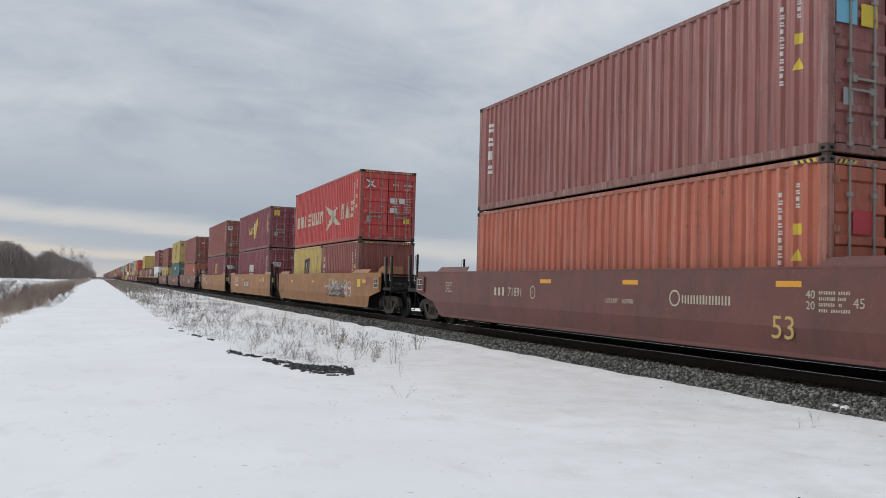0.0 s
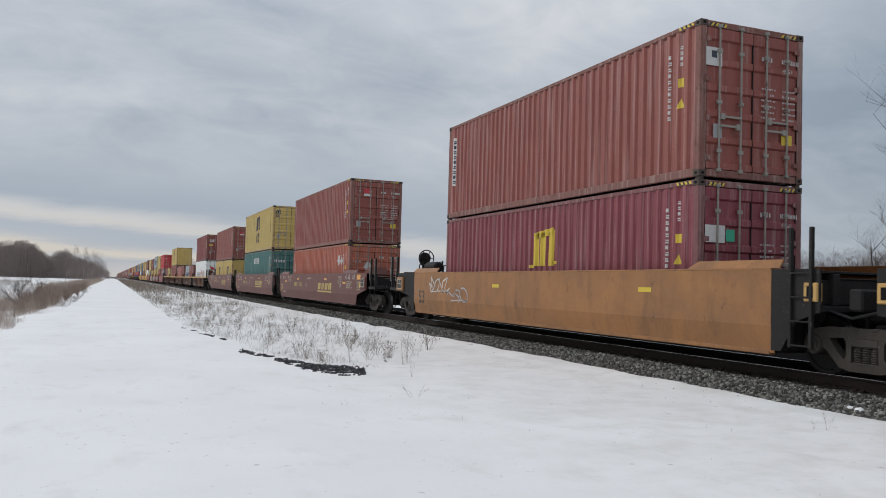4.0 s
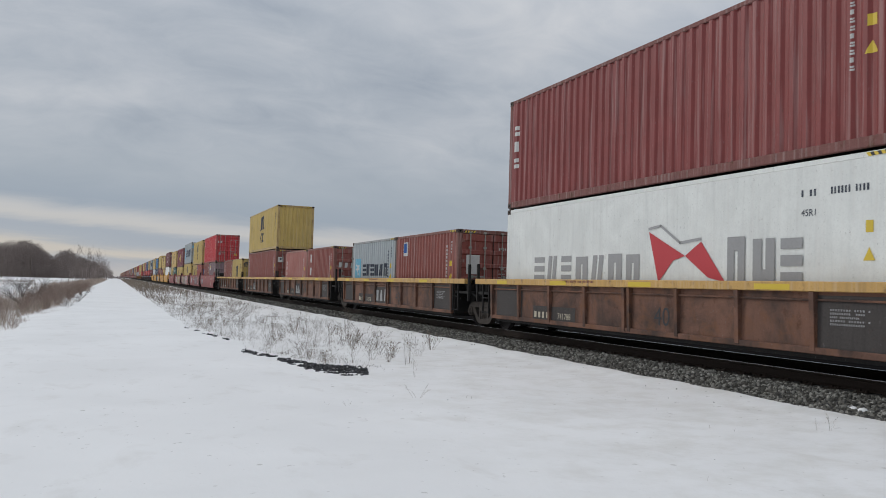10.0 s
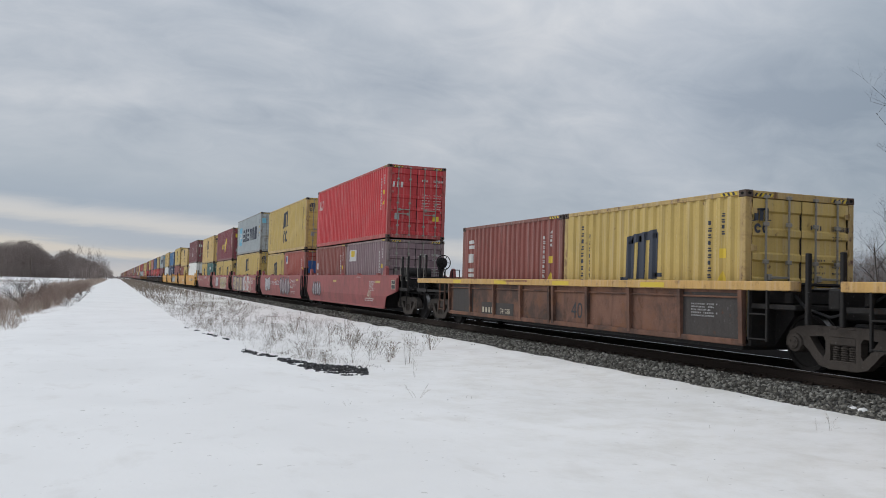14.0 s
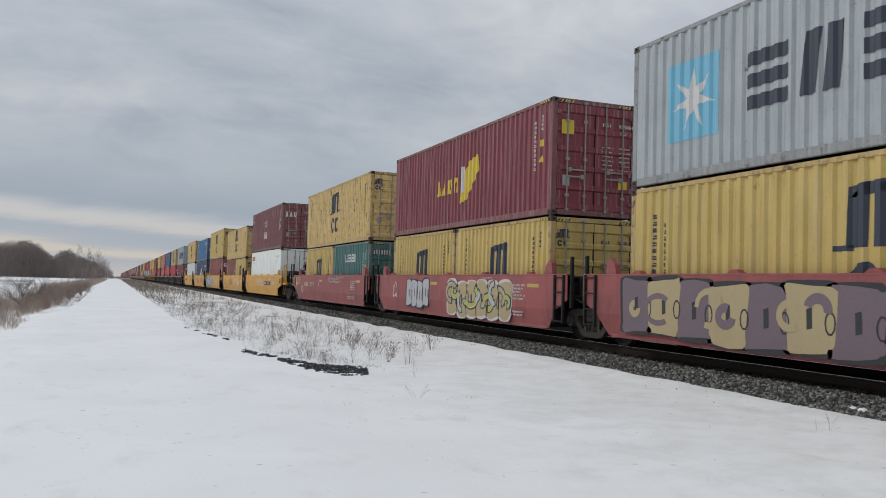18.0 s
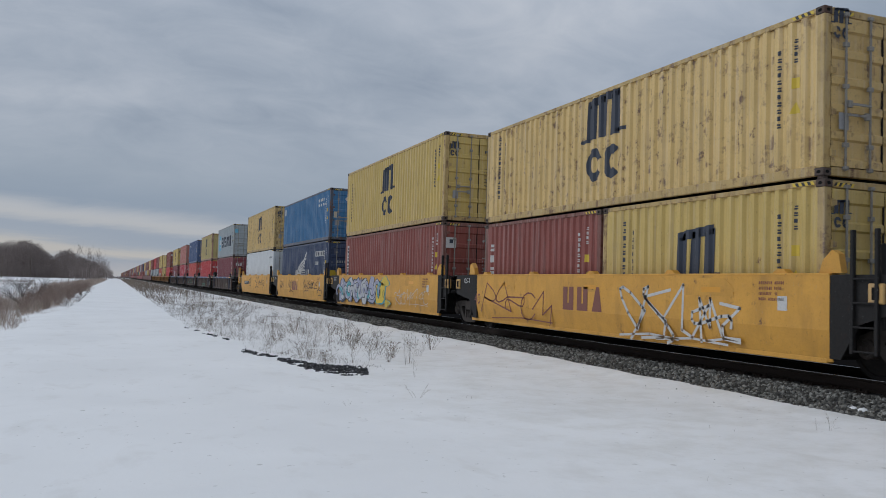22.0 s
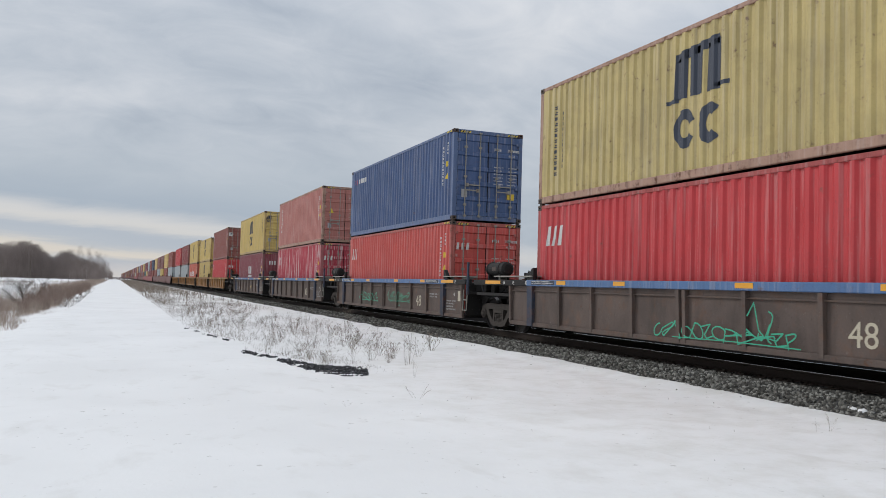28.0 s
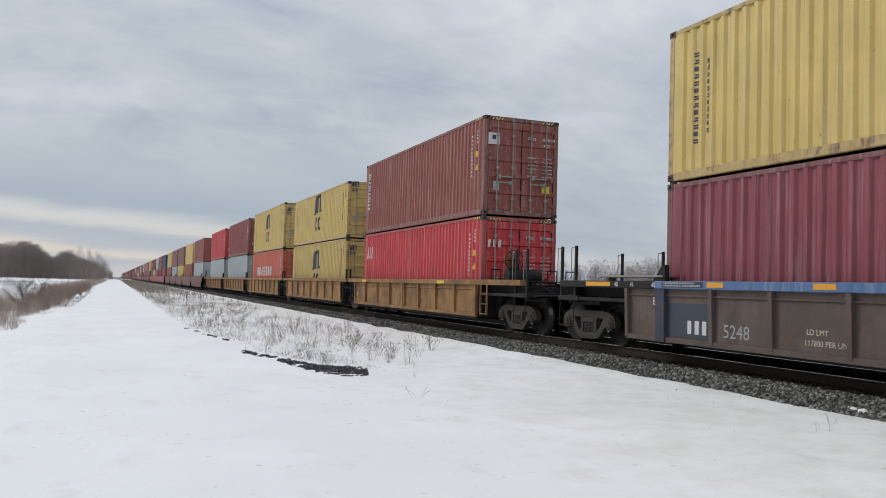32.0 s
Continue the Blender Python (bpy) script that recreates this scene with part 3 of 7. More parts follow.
# ---- railway cars ----
RUSTBOX = surface("orange_rust_iron", (0.24, 0.075, 0.035), 0.8, rust=0.4, grain=0.3, scale=6)
def wheelset_mesh():
    me = Mesh()
    r = 0.457
    for s in (-1, 1):
        prof = [(-0.02, 0.07), (0.045, 0.085), (0.03, 0.30), (0.035, r - 0.075), (0.06, r - 0.06), (0.062, r - 0.003), (-0.055, r), (-0.062, r + 0.022), (-0.08, r + 0.022), (-0.082, r - 0.06), (-0.03, r - 0.075), (-0.03, 0.3), (-0.06, 0.09), (-0.06, 0.07)]
        prof = [(s * a, q) for a, q in prof]
        me.lathe(prof, 0, (s * 0.765, 0, 0), 28, (5,))
    me.tube((-1.12, 0, 0), (1.12, 0, 0), 0.078, 12)
    return me


def band(me, pts, x0, x1):
    """A cast member of changing width: pts are (y, z, half width) along its middle."""
    edge = []
    for i, (y, z, h) in enumerate(pts):
        a, b = pts[max(i - 1, 0)], pts[min(i + 1, len(pts) - 1)]
        d = Vector((b[0] - a[0], b[1] - a[1])).normalized()
        edge.append(((y - d.y * h, z + d.x * h), (y + d.y * h, z - d.x * h)))
    for (p, q), (u, v) in zip(edge, edge[1:]):
        me.prism([p, u, v, q], 0, x0, x1)


def side_frame_mesh():
    """A cast bow with a flat top, two teardrop windows beside the springs and a pedestal over each bearing."""
    me = Mesh()
    x0, x1 = -0.075, 0.075
    half = [(0.0, 0.665, 0.07), (0.35, 0.665, 0.075), (0.62, 0.655, 0.085), (0.82, 0.625, 0.09), (0.97, 0.575, 0.075), (1.04, 0.50, 0.05), (1.06, 0.40, 0.035)]
    band(me, [(-y, z, h) for y, z, h in half[::-1]] + half[1:], x0, x1)
    low = [(0.0, 0.165, 0.055), (0.24, 0.168, 0.06), (0.40, 0.215, 0.075), (0.50, 0.31, 0.07), (0.60, 0.42, 0.075), (0.70, 0.52, 0.10), (0.78, 0.58, 0.10)]
    band(me, [(-y, z, h) for y, z, h in low[::-1]] + low[1:], x0 + 0.004, x1 - 0.004)
    for s in (-1, 1):
        band(me, [(s * 0.30, 0.64, 0.09), (s * 0.275, 0.53, 0.045), (s * 0.275, 0.33, 0.045), (s * 0.31, 0.21, 0.08)], x0 + 0.008, x1 - 0.008)
        me.box(x0 - 0.012, x1 - 0.03, s * 0.10, s * 0.24, 0.70, 0.745, 0.01)
        me.lathe([(0.10, 0.15), (-0.08, 0.15), (-0.11, 0.14), (-0.12, 0.10), (-0.145, 0.09), (-0.15, 0.0)], 0, (x0 + 0.08, s * 0.89, 0.457), 18)
        for k in range(3):
            a = TAU * k / 3 + 0.5
            me.tube((x0 - 0.085, s * 0.89 + 0.055 * math.cos(a), 0.457 + 0.055 * math.sin(a)), (x0 - 0.065, s * 0.89 + 0.055 * math.cos(a), 0.457 + 0.055 * math.sin(a)), 0.016, 6)
    return me


def spring_mesh():
    me = Mesh()
    for y in (-0.15, 0.0, 0.15):
        me.tube((0, y, 0.22), (0, y, 0.48), 0.045, 8)
        for k in range(6):
            me.ring((0, y, 0.262 + 0.034 * k), 2, 0.058, 0.015, 12, 5)
    me.box(-0.075, 0.07, -0.24, 0.24, 0.465, 0.60, 0.02)
    me.box(-0.07, 0.07, -0.23, 0.23, 0.215, 0.245, 0.01)
    return me


def bolster_mesh():
    me = Mesh()
    me.box(-1.0, 1.0, -0.2, 0.2, 0.42, 0.62, 0.03)
    me.box(-0.55, 0.55, -0.3, 0.3, 0.60, 0.78, 0.04)
    for s in (-1, 1):
        me.box(-0.9, 0.9, s * 0.40 - 0.04, s * 0.40 + 0.04, 0.33, 0.43, 0.02)
        me.tube((-0.75, s * 0.42, 0.42), (-0.2, s * 0.2, 0.6), 0.03, 6)
    return me


def truck(car, y, c):
    t = part("truck", cached(("truck",), bolster_mesh, STEEL), None, car, at=pose(0, y, 0))
    for s in (-1, 1):
        part("side_frame", cached(("side_frame",), side_frame_mesh, CAST), None, t, at=pose(s * 1.0, 0, 0, 0, 0, 0 if s < 0 else 180))
        part("spring_nest", cached(("spring_nest",), spring_mesh, CAST), None, t, at=pose(s * 1.0, 0, 0))
    for s in (-1, 1):
        w = part("wheelset", cached(("wheelset",), wheelset_mesh, WHEEL, TREAD), None, t, at=pose(0, s * 0.89, 0.457))
        SPINNING.append((w, c + y + s * 0.89, s * 0.89))
    return t


def grab_iron(x, y0, y1, z0, z1, r=0.016):
    return Mesh().path([(x, y0, z0), (x, y0, z1), (x, y1, z1), (x, y1, z0)], r, 6)


def ladder_mesh(x, y, w, z0, z1, n):
    me = Mesh()
    for k in (0, w):
        me.box(x - 0.03, x + 0.02, y + k - 0.02, y + k + 0.02, z0, z1, 0.005)
    for i in range(n):
        z = z0 + 0.03 + (z1 - z0 - 0.06) * i / (n - 1)
        me.tube((x - 0.02, y, z), (x - 0.02, y + w, z), 0.014, 6)
    return me


def brake_wheel_mesh():
    me = Mesh()
    me.ring((0, 0, 0), 1, 0.28, 0.018, 24, 6)
    for k in range(6):
        a = TAU * k / 6
        me.tube((0, 0.0, 0), (0.28 * math.cos(a), 0, 0.28 * math.sin(a)), 0.013, 6)
    me.tube((0, -0.04, 0), (0, 0.16, 0), 0.05, 10)
    return me


def gear_box_mesh():
    me = Mesh()
    me.lathe([(0.08, 0.001), (0.085, 0.15), (0.11, 0.205), (0.20, 0.21), (0.24, 0.15), (0.34, 0.13), (0.35, 0.001)], 1, (0, 0, 0), 18)
    me.box(-0.13, 0.13, 0.14, 0.32, -0.24, 0.05, 0.04)
    me.box(-0.06, 0.06, 0.18, 0.30, -0.62, -0.18, 0.015)
    me.path([(0.10, 0.25, -0.2), (0.16, 0.25, -0.45), (0.12, 0.25, -0.62)], 0.02, 6)
    return me


def coupler_mesh(s):
    me = Mesh()
    me.box(-0.09, 0.09, 0, s * 0.75, 0.78, 0.94, 0.02)
    me.box(-0.17, 0.15, s * 0.68, s * 1.02, 0.72, 1.0, 0.04)
    me.box(0.05, 0.17, s * 0.95, s * 1.12, 0.74, 0.98, 0.03)
    me.path([(0.35, 0, 0.72), (0.34, s * 0.5, 0.42), (0.2, s * 1.0, 0.5)], 0.025, 6)
    me.box(-0.55, 0.55, -s * 0.25, 0, 0.62, 1.02, 0.03)
    return me


def rail_posts(car, y, s, paint, tall=2.18):
    """The end-of-car crossing: two posts with hand loops beside the step, one post across the car, sill, step and deck."""
    for x, q in ((-1.40, 0.0), (-1.40, -0.62), (1.40, 0.0)):
        post = part("handrail_post", cached(("handrail_post", tall, paint.name), lambda: Mesh().box(-0.03, 0.03, -0.035, 0.035, 0.95, tall, 0.008), paint), None, car, at=pose(x, y + s * q, 0))
        part("grab_iron", cached(("grab_iron", tall), lambda: Mesh().path([(-0.01, 0.04, tall - 0.04), (-0.01, 0.19, tall - 0.04), (-0.01, 0.19, 1.32), (-0.01, 0.04, 1.32)], 0.011, 6), ROD), None, post)
    part("brace", cached(("brace", tall, s), lambda: Mesh().tube((0, 0, tall - 0.45), (0.35, -s * 0.55, 1.45), 0.04, 6), STEEL), None, car, at=pose(1.40, y, 0))
    sill = Mesh()
    sill.box(-1.45, -1.33, y - s * 0.80, y + s * 0.08, 0.95, 1.06, 0.012)
    sill.box(-1.30, 1.30, y - s * 0.30, y - s * 0.12, 0.90, 1.08, 0.012)
    part("end_sill", sill, paint, car)
    st = Mesh()
    a, b = y - s * 0.62, y
    st.path([(-1.43, a, 0.95), (-1.45, a, 0.38), (-1.45, b, 0.38), (-1.43, b, 0.95)], 0.012, 6)
    part("step", st, STEEL if "yellow" not in paint.name else paint, car, "thin steel step below the end sill")
    deck = Mesh()
    deck.box(-1.29, 1.4, y - 0.32, y + 0.28, 0.98, 1.03, 0.01)
    for k in (-0.9, -0.2, 0.5):
        deck.box(k - 0.05, k + 0.05, y - s * 0.9, y + s * 0.2, 0.86, 0.975, 0.01)
    part("crosswalk", deck, STEEL, car)
    # pipes, levers and hoses round the coupling
    r = random.Random(int(abs(y) * 100) + len(MOVING))
    rig = Mesh()
    for k in range(7):
        x, z = r.uniform(-1.2, 0.3), r.uniform(1.05, 1.42)
        q = r.uniform(0.5, 1.6)
        rig.path([(x, y - s * q, z), (x + r.uniform(-0.3, 0.3), y - s * (q - 0.45), z + r.uniform(-0.12, 0.1)), (x + r.uniform(-0.3, 0.3), y - s * max(0.0, q - 0.9), z - r.uniform(0.0, 0.25))], r.uniform(0.016, 0.032), 6)
    for k in range(4):
        x, z, q = r.uniform(-1.15, 0.6), r.uniform(1.04, 1.2), r.uniform(0.3, 1.5)
        rig.box(x - 0.12, x + 0.12, y - s * q - 0.14, y - s * q + 0.14, 1.0, z + r.uniform(0.0, 0.16), 0.02)
    rig.path([(-1.42, y + s * 0.02, 0.98), (-0.5, y + s * 0.16, 0.92), (-0.15, y + s * 0.22, 1.0)], 0.018, 6)
    rig.path([(-0.42, y, 0.85), (-0.45, y + s * 0.3, 0.52), (-0.38, y + s * 0.75, 0.42), (-0.3, y + s * 1.1, 0.55)], 0.026, 6)
    part("brake_rigging", rig, STEEL, car, "black pipes, valves and an air hose")


def tall_ladder_mesh(x, y, w, z0, z1, top):
    me = Mesh()
    for k in (0, w):
        me.box(x - 0.035, x + 0.03, y + k - 0.03, y + k + 0.03, z0, z1, 0.008)
    for i in range(4):
        z = z0 + 0.04 + (top - z0 - 0.1) * i / 3
        me.tube((x - 0.02, y, z), (x - 0.02, y + w, z), 0.015, 6)
    return me


def pocket_mesh():
    """A rimmed iron box; a flat black plate stands for its shaded slot."""
    me = Mesh()
    me.box(-0.07, 0.05, -0.13, 0.13, -0.14, 0.14, 0.015, 0)
    me.box(-0.074, -0.068, -0.06, 0.06, -0.085, 0.085, 0, 1)
    return me


def end_box(car, y, z, paint):
    """A box set proud of the side, with a framed dark data plate."""
    b = part("end_box", cached(("end_box", paint.name), lambda: Mesh().box(-1.56, -1.47, -0.33, 0.33, -0.24, 0.24, 0.015), paint), None, car, at=pose(0, y, z))
    part("plate", cached(("box_plate",), lambda: Mesh().box(-1.566, -1.561, -0.21, 0.21, -0.15, 0.15), BLACK), None, b, "dark data plate in a white frame")
    fr = Mesh()
    for y0, y1, z0, z1 in ((-0.22, 0.22, 0.15, 0.17), (-0.22, 0.22, -0.17, -0.15), (-0.22, -0.20, -0.15, 0.15), (0.20, 0.22, -0.15, 0.15), (-0.2, 0.2, -0.01, 0.01), (0.0, 0.02, 0.01, 0.15)):
        fr.box(-1.570, -1.5665, y0, y1, z0, z1)
    part("plate_frame", fr, CREAM, b)


AOKS = surface("scuffed_blue_grey_steel", srgb(60, 66, 80), 0.65, rust=0.5, stain=0.6, soot=0.4)


def well_car(label, paint, c, style, near, far, marks=(), dark_ends=False, chord=None, gear=True):
    """One unit of a stack car, its middle c metres along the train. near, far: 'end' or 'joint'."""
    car = new("well_car")
    tagged(car, label, "railway car", "cars of the freight train")
    car.location = (TRACK, c, RAIL)
    MOVING.append((car, c, RAIL))
    long_, ribbed = style in ("long", "dusty"), style in ("ribbed", "dusty")
    if style == "long":
        bl, joint, end, top, zb = 8.2, 9.15, 9.95, 1.58, 0.28
    elif style == "short":
        bl, joint, end, top, zb = 6.5, 7.45, 8.30, 1.50, 0.25
    elif style == "dusty":
        bl, joint, end, top, zb = 7.78, 8.05, 9.6, 1.40, 0.30
    else:
        bl, joint, end, top, zb = 6.40, 7.45, 9.2, 1.40, 0.38
    up = [(-1, end if near == "end" else joint), (1, end if far == "end" else joint)]
    if style == "short" and far == "end":
        up[1] = (1, 7.75)
    if style == "dusty" and far == "joint":
        up[1] = (1, 9.3)
    un, uf = up[0][1], up[1][1]
    reach = {-1: bl, 1: 7.0 if style == "dusty" else bl}      # the well's ends
    bf = bl - 0.55 if dark_ends and far == "joint" else bl
    for s in (-1, 1):
        if not ribbed:
            cut = (lambda d: bl if dark_ends else d)
            hi = [(-cut(un), 0.93), (-(bl + 0.42 if not dark_ends else bl), 0.70), (bl + 0.42 if not dark_ends else bl, 0.70), (cut(uf), 0.93), (cut(uf), top), (-cut(un), top)]
            if dark_ends:
                hi = [(-bl, 0.70), (bf, 0.70), (bf, top), (-bl, top)]
            me = Mesh()
            me.prism(hi, 0, s * 1.50, s * 1.475)
            k = bl + (0.42 if not dark_ends else 0.0)
            kf = k if not dark_ends else bf
            a, b = [(-k, 0.70), (kf, 0.70)], [(-bl, zb), (min(bl, kf), zb)]
            v = [(s * 1.50, *a[0]), (s * 1.50, *a[1]), (s * 1.42, *b[1]), (s * 1.42, *b[0])]
            v += [(x - s * 0.02, y, z) for x, y, z in v]
            me.add(v, [(0, 1, 2, 3), (4, 5, 6, 7), (0, 1, 5, 4), (1, 2, 6, 5), (2, 3, 7, 6), (3, 0, 4, 7)])
            part("side_wall", me, paint, car)
            if dark_ends:
                for e, u in up:
                    blk = Mesh()
                    be = bf if e > 0 else bl
                    blk.prism([(e * (be + 0.004), zb + 0.05), (e * (be + 0.004), top), (e * u, top), (e * u, 0.95), (e * (be + 0.5), 0.80), (e * (be + 0.2), zb + 0.05)], 0, s * 1.495, s * 1.46)
                    part("end_panel", blk, STEEL, car, "black end panel over the wheels")
            rim = Mesh()
            rim.box(s * 1.505, s * 1.29, -cut(un) + 0.01, (bf if dark_ends else cut(uf)) - 0.01, top - 0.012, top + 0.022, 0.008)
            rim.box(s * 1.43, s * 1.30, -bl + 0.1, bl - 0.1, zb - 0.03, zb + 0.05, 0.01)
            part("top_chord", rim, paint, car)
            if style == "long":
                for e in (-1, 1):
                    cp = Mesh()
                    cp.add([(s * x, e * y, z) for x, y, z in [(1.49, 6.15, top + 0.024), (1.49, 8.35, top + 0.024), (1.36, 8.3, top + 0.16), (1.36, 6.3, top + 0.16), (1.46, 6.15, top + 0.024), (1.46, 8.35, top + 0.024), (1.33, 8.3, top + 0.16), (1.33, 6.3, top + 0.16)]],
                           [(0, 1, 2, 3), (4, 5, 6, 7), (0, 1, 5, 4), (1, 2, 6, 5), (2, 3, 7, 6), (3, 0, 4, 7)])
                    part("cover_plate", cp, paint, car)
            else:
                for y in np.linspace(-bl + 1.0, bl - 1.0, 5):
                    lug = Mesh()
                    lug.prism([(y - 0.16, top + 0.023), (y + 0.16, top + 0.023), (y + 0.07, top + 0.09), (y - 0.07, top + 0.09)], 0, s * 1.46, s * 1.33)
                    part("container_guide", lug, paint, car)
                if dark_ends or paint.name.startswith("golden"):
                    for y in (-3.9, 0.2, 4.2):
                        sp = Mesh()
                        sp.prism([(y - 0.62, top - 0.36), (y + 0.62, top - 0.36), (y + 0.62, top - 0.24), (y + 0.42, top - 0.06), (y - 0.42, top - 0.06), (y - 0.62, top - 0.24)], 0, s * 1.499, s * 1.5035)
                        part("stiffener_plate", sp, paint, car)
                for e in (-1, 1):
                    g = Mesh()
                    g.prism([(e * (bl - 0.25), top + 0.023), (e * (bl + 0.15), top + 0.023), (e * (bl + 0.1), top + 0.3), (e * (bl - 0.02), top + 0.36), (e * (bl - 0.18), top + 0.22)], 0, s * 1.44, s * 1.32)
                    part("corner_guide", g, paint, car)
        else:
            ch = Mesh()
            if style == "dusty":
                ch.box(s * 1.525, s * 1.30, -6.45, 6.05, top - 0.15, top, 0.012)
                for e, u in up:
                    dk = Mesh()
                    dk.box(s * 1.523, s * 1.30, e * (6.452 if e < 0 else 6.052), e * u, top - 0.15, top - 0.003, 0.012)
                    part("chord_end", dk, STEEL, car, "black end of the top rail")
                    q = e * (6.2 if e < 0 else 5.85)
                    part("stake", Mesh().add([(s * x, q + y, z) for y in (-0.13, 0.13) for x, z in ((1.442, zb - 0.03), (1.52, zb - 0.03), (1.54, top - 0.152), (1.442, top - 0.152))], [(0, 1, 2, 3), (4, 5, 6, 7), (0, 1, 5, 4), (1, 2, 6, 5), (2, 3, 7, 6), (3, 0, 4, 7)]), AOKS, car, "broad bluish stake")
                    pk_ = Mesh()
                    pk_.box(s * 1.5, s * 1.12, q, e * 8.0, top + 0.07, top + 0.105, 0.008)
                    for y in (q + e * 0.15, e * 7.85):
                        pk_.box(s * 1.4, s * 1.2, y - 0.06, y + 0.06, top, top + 0.075, 0.01)
                    part("walkway", pk_, ROD, car, "worn grey walkway plank")
                    gd = Mesh()
                    gd.prism([(q - e * 0.05, top + 0.002), (q + e * 0.32, top + 0.002), (q + e * 0.05, top + 0.28), (q - e * 0.05, top + 0.30)], 0, s * 1.46, s * 1.36)
                    part("corner_guide", gd, STEEL, car)
            else:
                ch.box(s * 1.525, s * 1.30, -un, uf, top - 0.15, top, 0.012)
            part("top_chord", ch, chord or paint, car)
            sh = Mesh()
            sh.box(s * 1.44, s * 1.42, -bl, reach[1], zb, top - 0.15)
            part("side_sheet", sh, paint, car)
            bs = Mesh()
            bs.box(s * 1.49, s * 1.41, -bl, reach[1], zb - 0.04, zb + 0.06, 0.01)
            bs.tube((s * 1.465, -bl, top - 0.27), (s * 1.465, reach[1], top - 0.27), 0.018, 6)
            part("bottom_sill", bs, paint, car)
            n = 10 if style == "dusty" else 8
            pk = ("post", style, s, paint.name)

            def post_mesh():
                m = Mesh()
                v = []
                for y in (-0.045, 0.045):
                    v += [(s * 1.441, y, zb), (s * 1.50, y, zb), (s * 1.535, y, top - 0.152), (s * 1.441, y, top - 0.152)]
                return m.add(v, [(0, 1, 2, 3), (4, 5, 6, 7), (0, 1, 5, 4), (1, 2, 6, 5), (2, 3, 7, 6), (3, 0, 4, 7)])
            spots = [-bl + 0.04 + (2 * bl - 0.08) * i / n for i in range(n + 1)]
            if style == "dusty":
                spots = [-7.74, -4.75, -3.2, -1.62, 0.0, 1.55, 3.05, 4.45, 6.96]
                n = 8
            for i, y in enumerate(spots):
                for dy in ((-0.09, 0.09) if i == n // 2 else (0.0,)):
                    part("post", cached(pk, post_mesh, paint), None, car, at=pose(0, y + dy, 0))
    # inside of the well
    fl = Mesh()
    fl.box(-1.40, 1.40, -bl + 0.1, reach[1] - 0.1, 0.27, 0.345, 0.01)
    part("well_floor", fl, STEEL, car)
    for e, u in up:
        be = reach[e]
        bk = Mesh()
        bk.box(-1.41, 1.41, e * (be + 0.02), e * (be + 0.10), 0.34, top - 0.10, 0.01)
        bk.prism([(e * (be + 0.1), 0.36), (e * (be + 0.5), 0.86), (e * (be + 0.5), 0.95), (e * (be + 0.1), 0.95)], 0, -0.9, 0.9)
        part("bulkhead", bk, STEEL, car)
        pl = Mesh()
        pl.box(-1.42, 1.42, e * (be + 0.11), e * u, 0.96, 1.04, 0.01)
        pl.box(-0.5, 0.5, e * (be + 0.3), e * (u + (0.75 if style in ("long", "short") and abs(u) != joint else -0.05)), 0.70, 0.955, 0.02)
        for x in (-1.05, 1.05):
            pl.box(x - 0.06, x + 0.06, e * (be + 0.12), e * (u - 0.1), 1.05, top - 0.06, 0.01)
        pl.box(-1.3, 1.3, e * (u - 0.36), e * (u - 0.2), 1.05, top - 0.15, 0.02)
        part("end_platform", pl, STEEL, car)
        grating = Mesh()
        grating.box(-1.3, 1.3, e * (be + 0.15), e * (u - 0.15), top - 0.055, top - 0.015, 0.006)
        part("grating", grating, STEEL, car)
    trucks = []
    if near == "end":
        trucks.append((-1, -{"long": 9.7, "short": 8.25, "ribbed": 8.15, "dusty": 9.3}[style]))
    if far == "end":
        trucks.append((1, {"long": 9.7, "short": 8.25, "ribbed": 8.15, "dusty": 9.1}[style]))
    else:
        trucks.append((0, {"long": 9.72, "short": 7.76, "dusty": 8.6, "ribbed": 7.82}[style]))
    if style == "short" and dark_ends and far == "joint":
        trucks[-1] = (0, 7.45)
    for e, y in trucks:
        truck(car, y, c)
        if e:
            part("coupler", cached(("coupler", e), lambda: coupler_mesh(e), STEEL), None, car, at=pose(0, y + e * 1.0, 0))
        elif gear:
            jn = Mesh()
            jn.box(-0.45, 0.45, y - 0.55, y + 0.55, 0.80, 1.0, 0.04)
            jn.tube((0, y, 0.7), (0, y, 1.2), 0.28, 14)
            jn.box(-1.25, 1.25, y - 0.12, y + 0.12, 0.98, 1.3, 0.03)
            part("articulation", jn, STEEL, car, "black joint between two units")
            if style == "dusty":
                tank = Mesh()
                tank.lathe([(-0.56, 0.001), (-0.55, 0.13), (-0.50, 0.19), (0.50, 0.19), (0.55, 0.13), (0.56, 0.001)], 1, (-1.1, y - 0.1, top + 0.30), 18)
                for q in (-0.4, 0.3):
                    tank.ring((-1.1, y + q, top + 0.30), 1, 0.195, 0.014, 16, 4)
                    tank.box(-1.25, -0.95, y + q - 0.05, y + q + 0.05, top - 0.02, top + 0.15, 0.01)
                tk = part("air_reservoir", tank, STEEL, car, "black air tank")
                part("notice", Mesh().box(-1.294, -1.291, y - 0.25, y - 0.02, top + 0.25, top + 0.35), CASTING, tk)
                valve = Mesh()
                valve.box(-0.75, -0.25, y - 1.5, y - 0.95, top, top + 0.2, 0.04)
                valve.tube((-0.5, y - 1.3, top + 0.18), (-0.5, y - 1.3, top + 0.30), 0.12, 12)
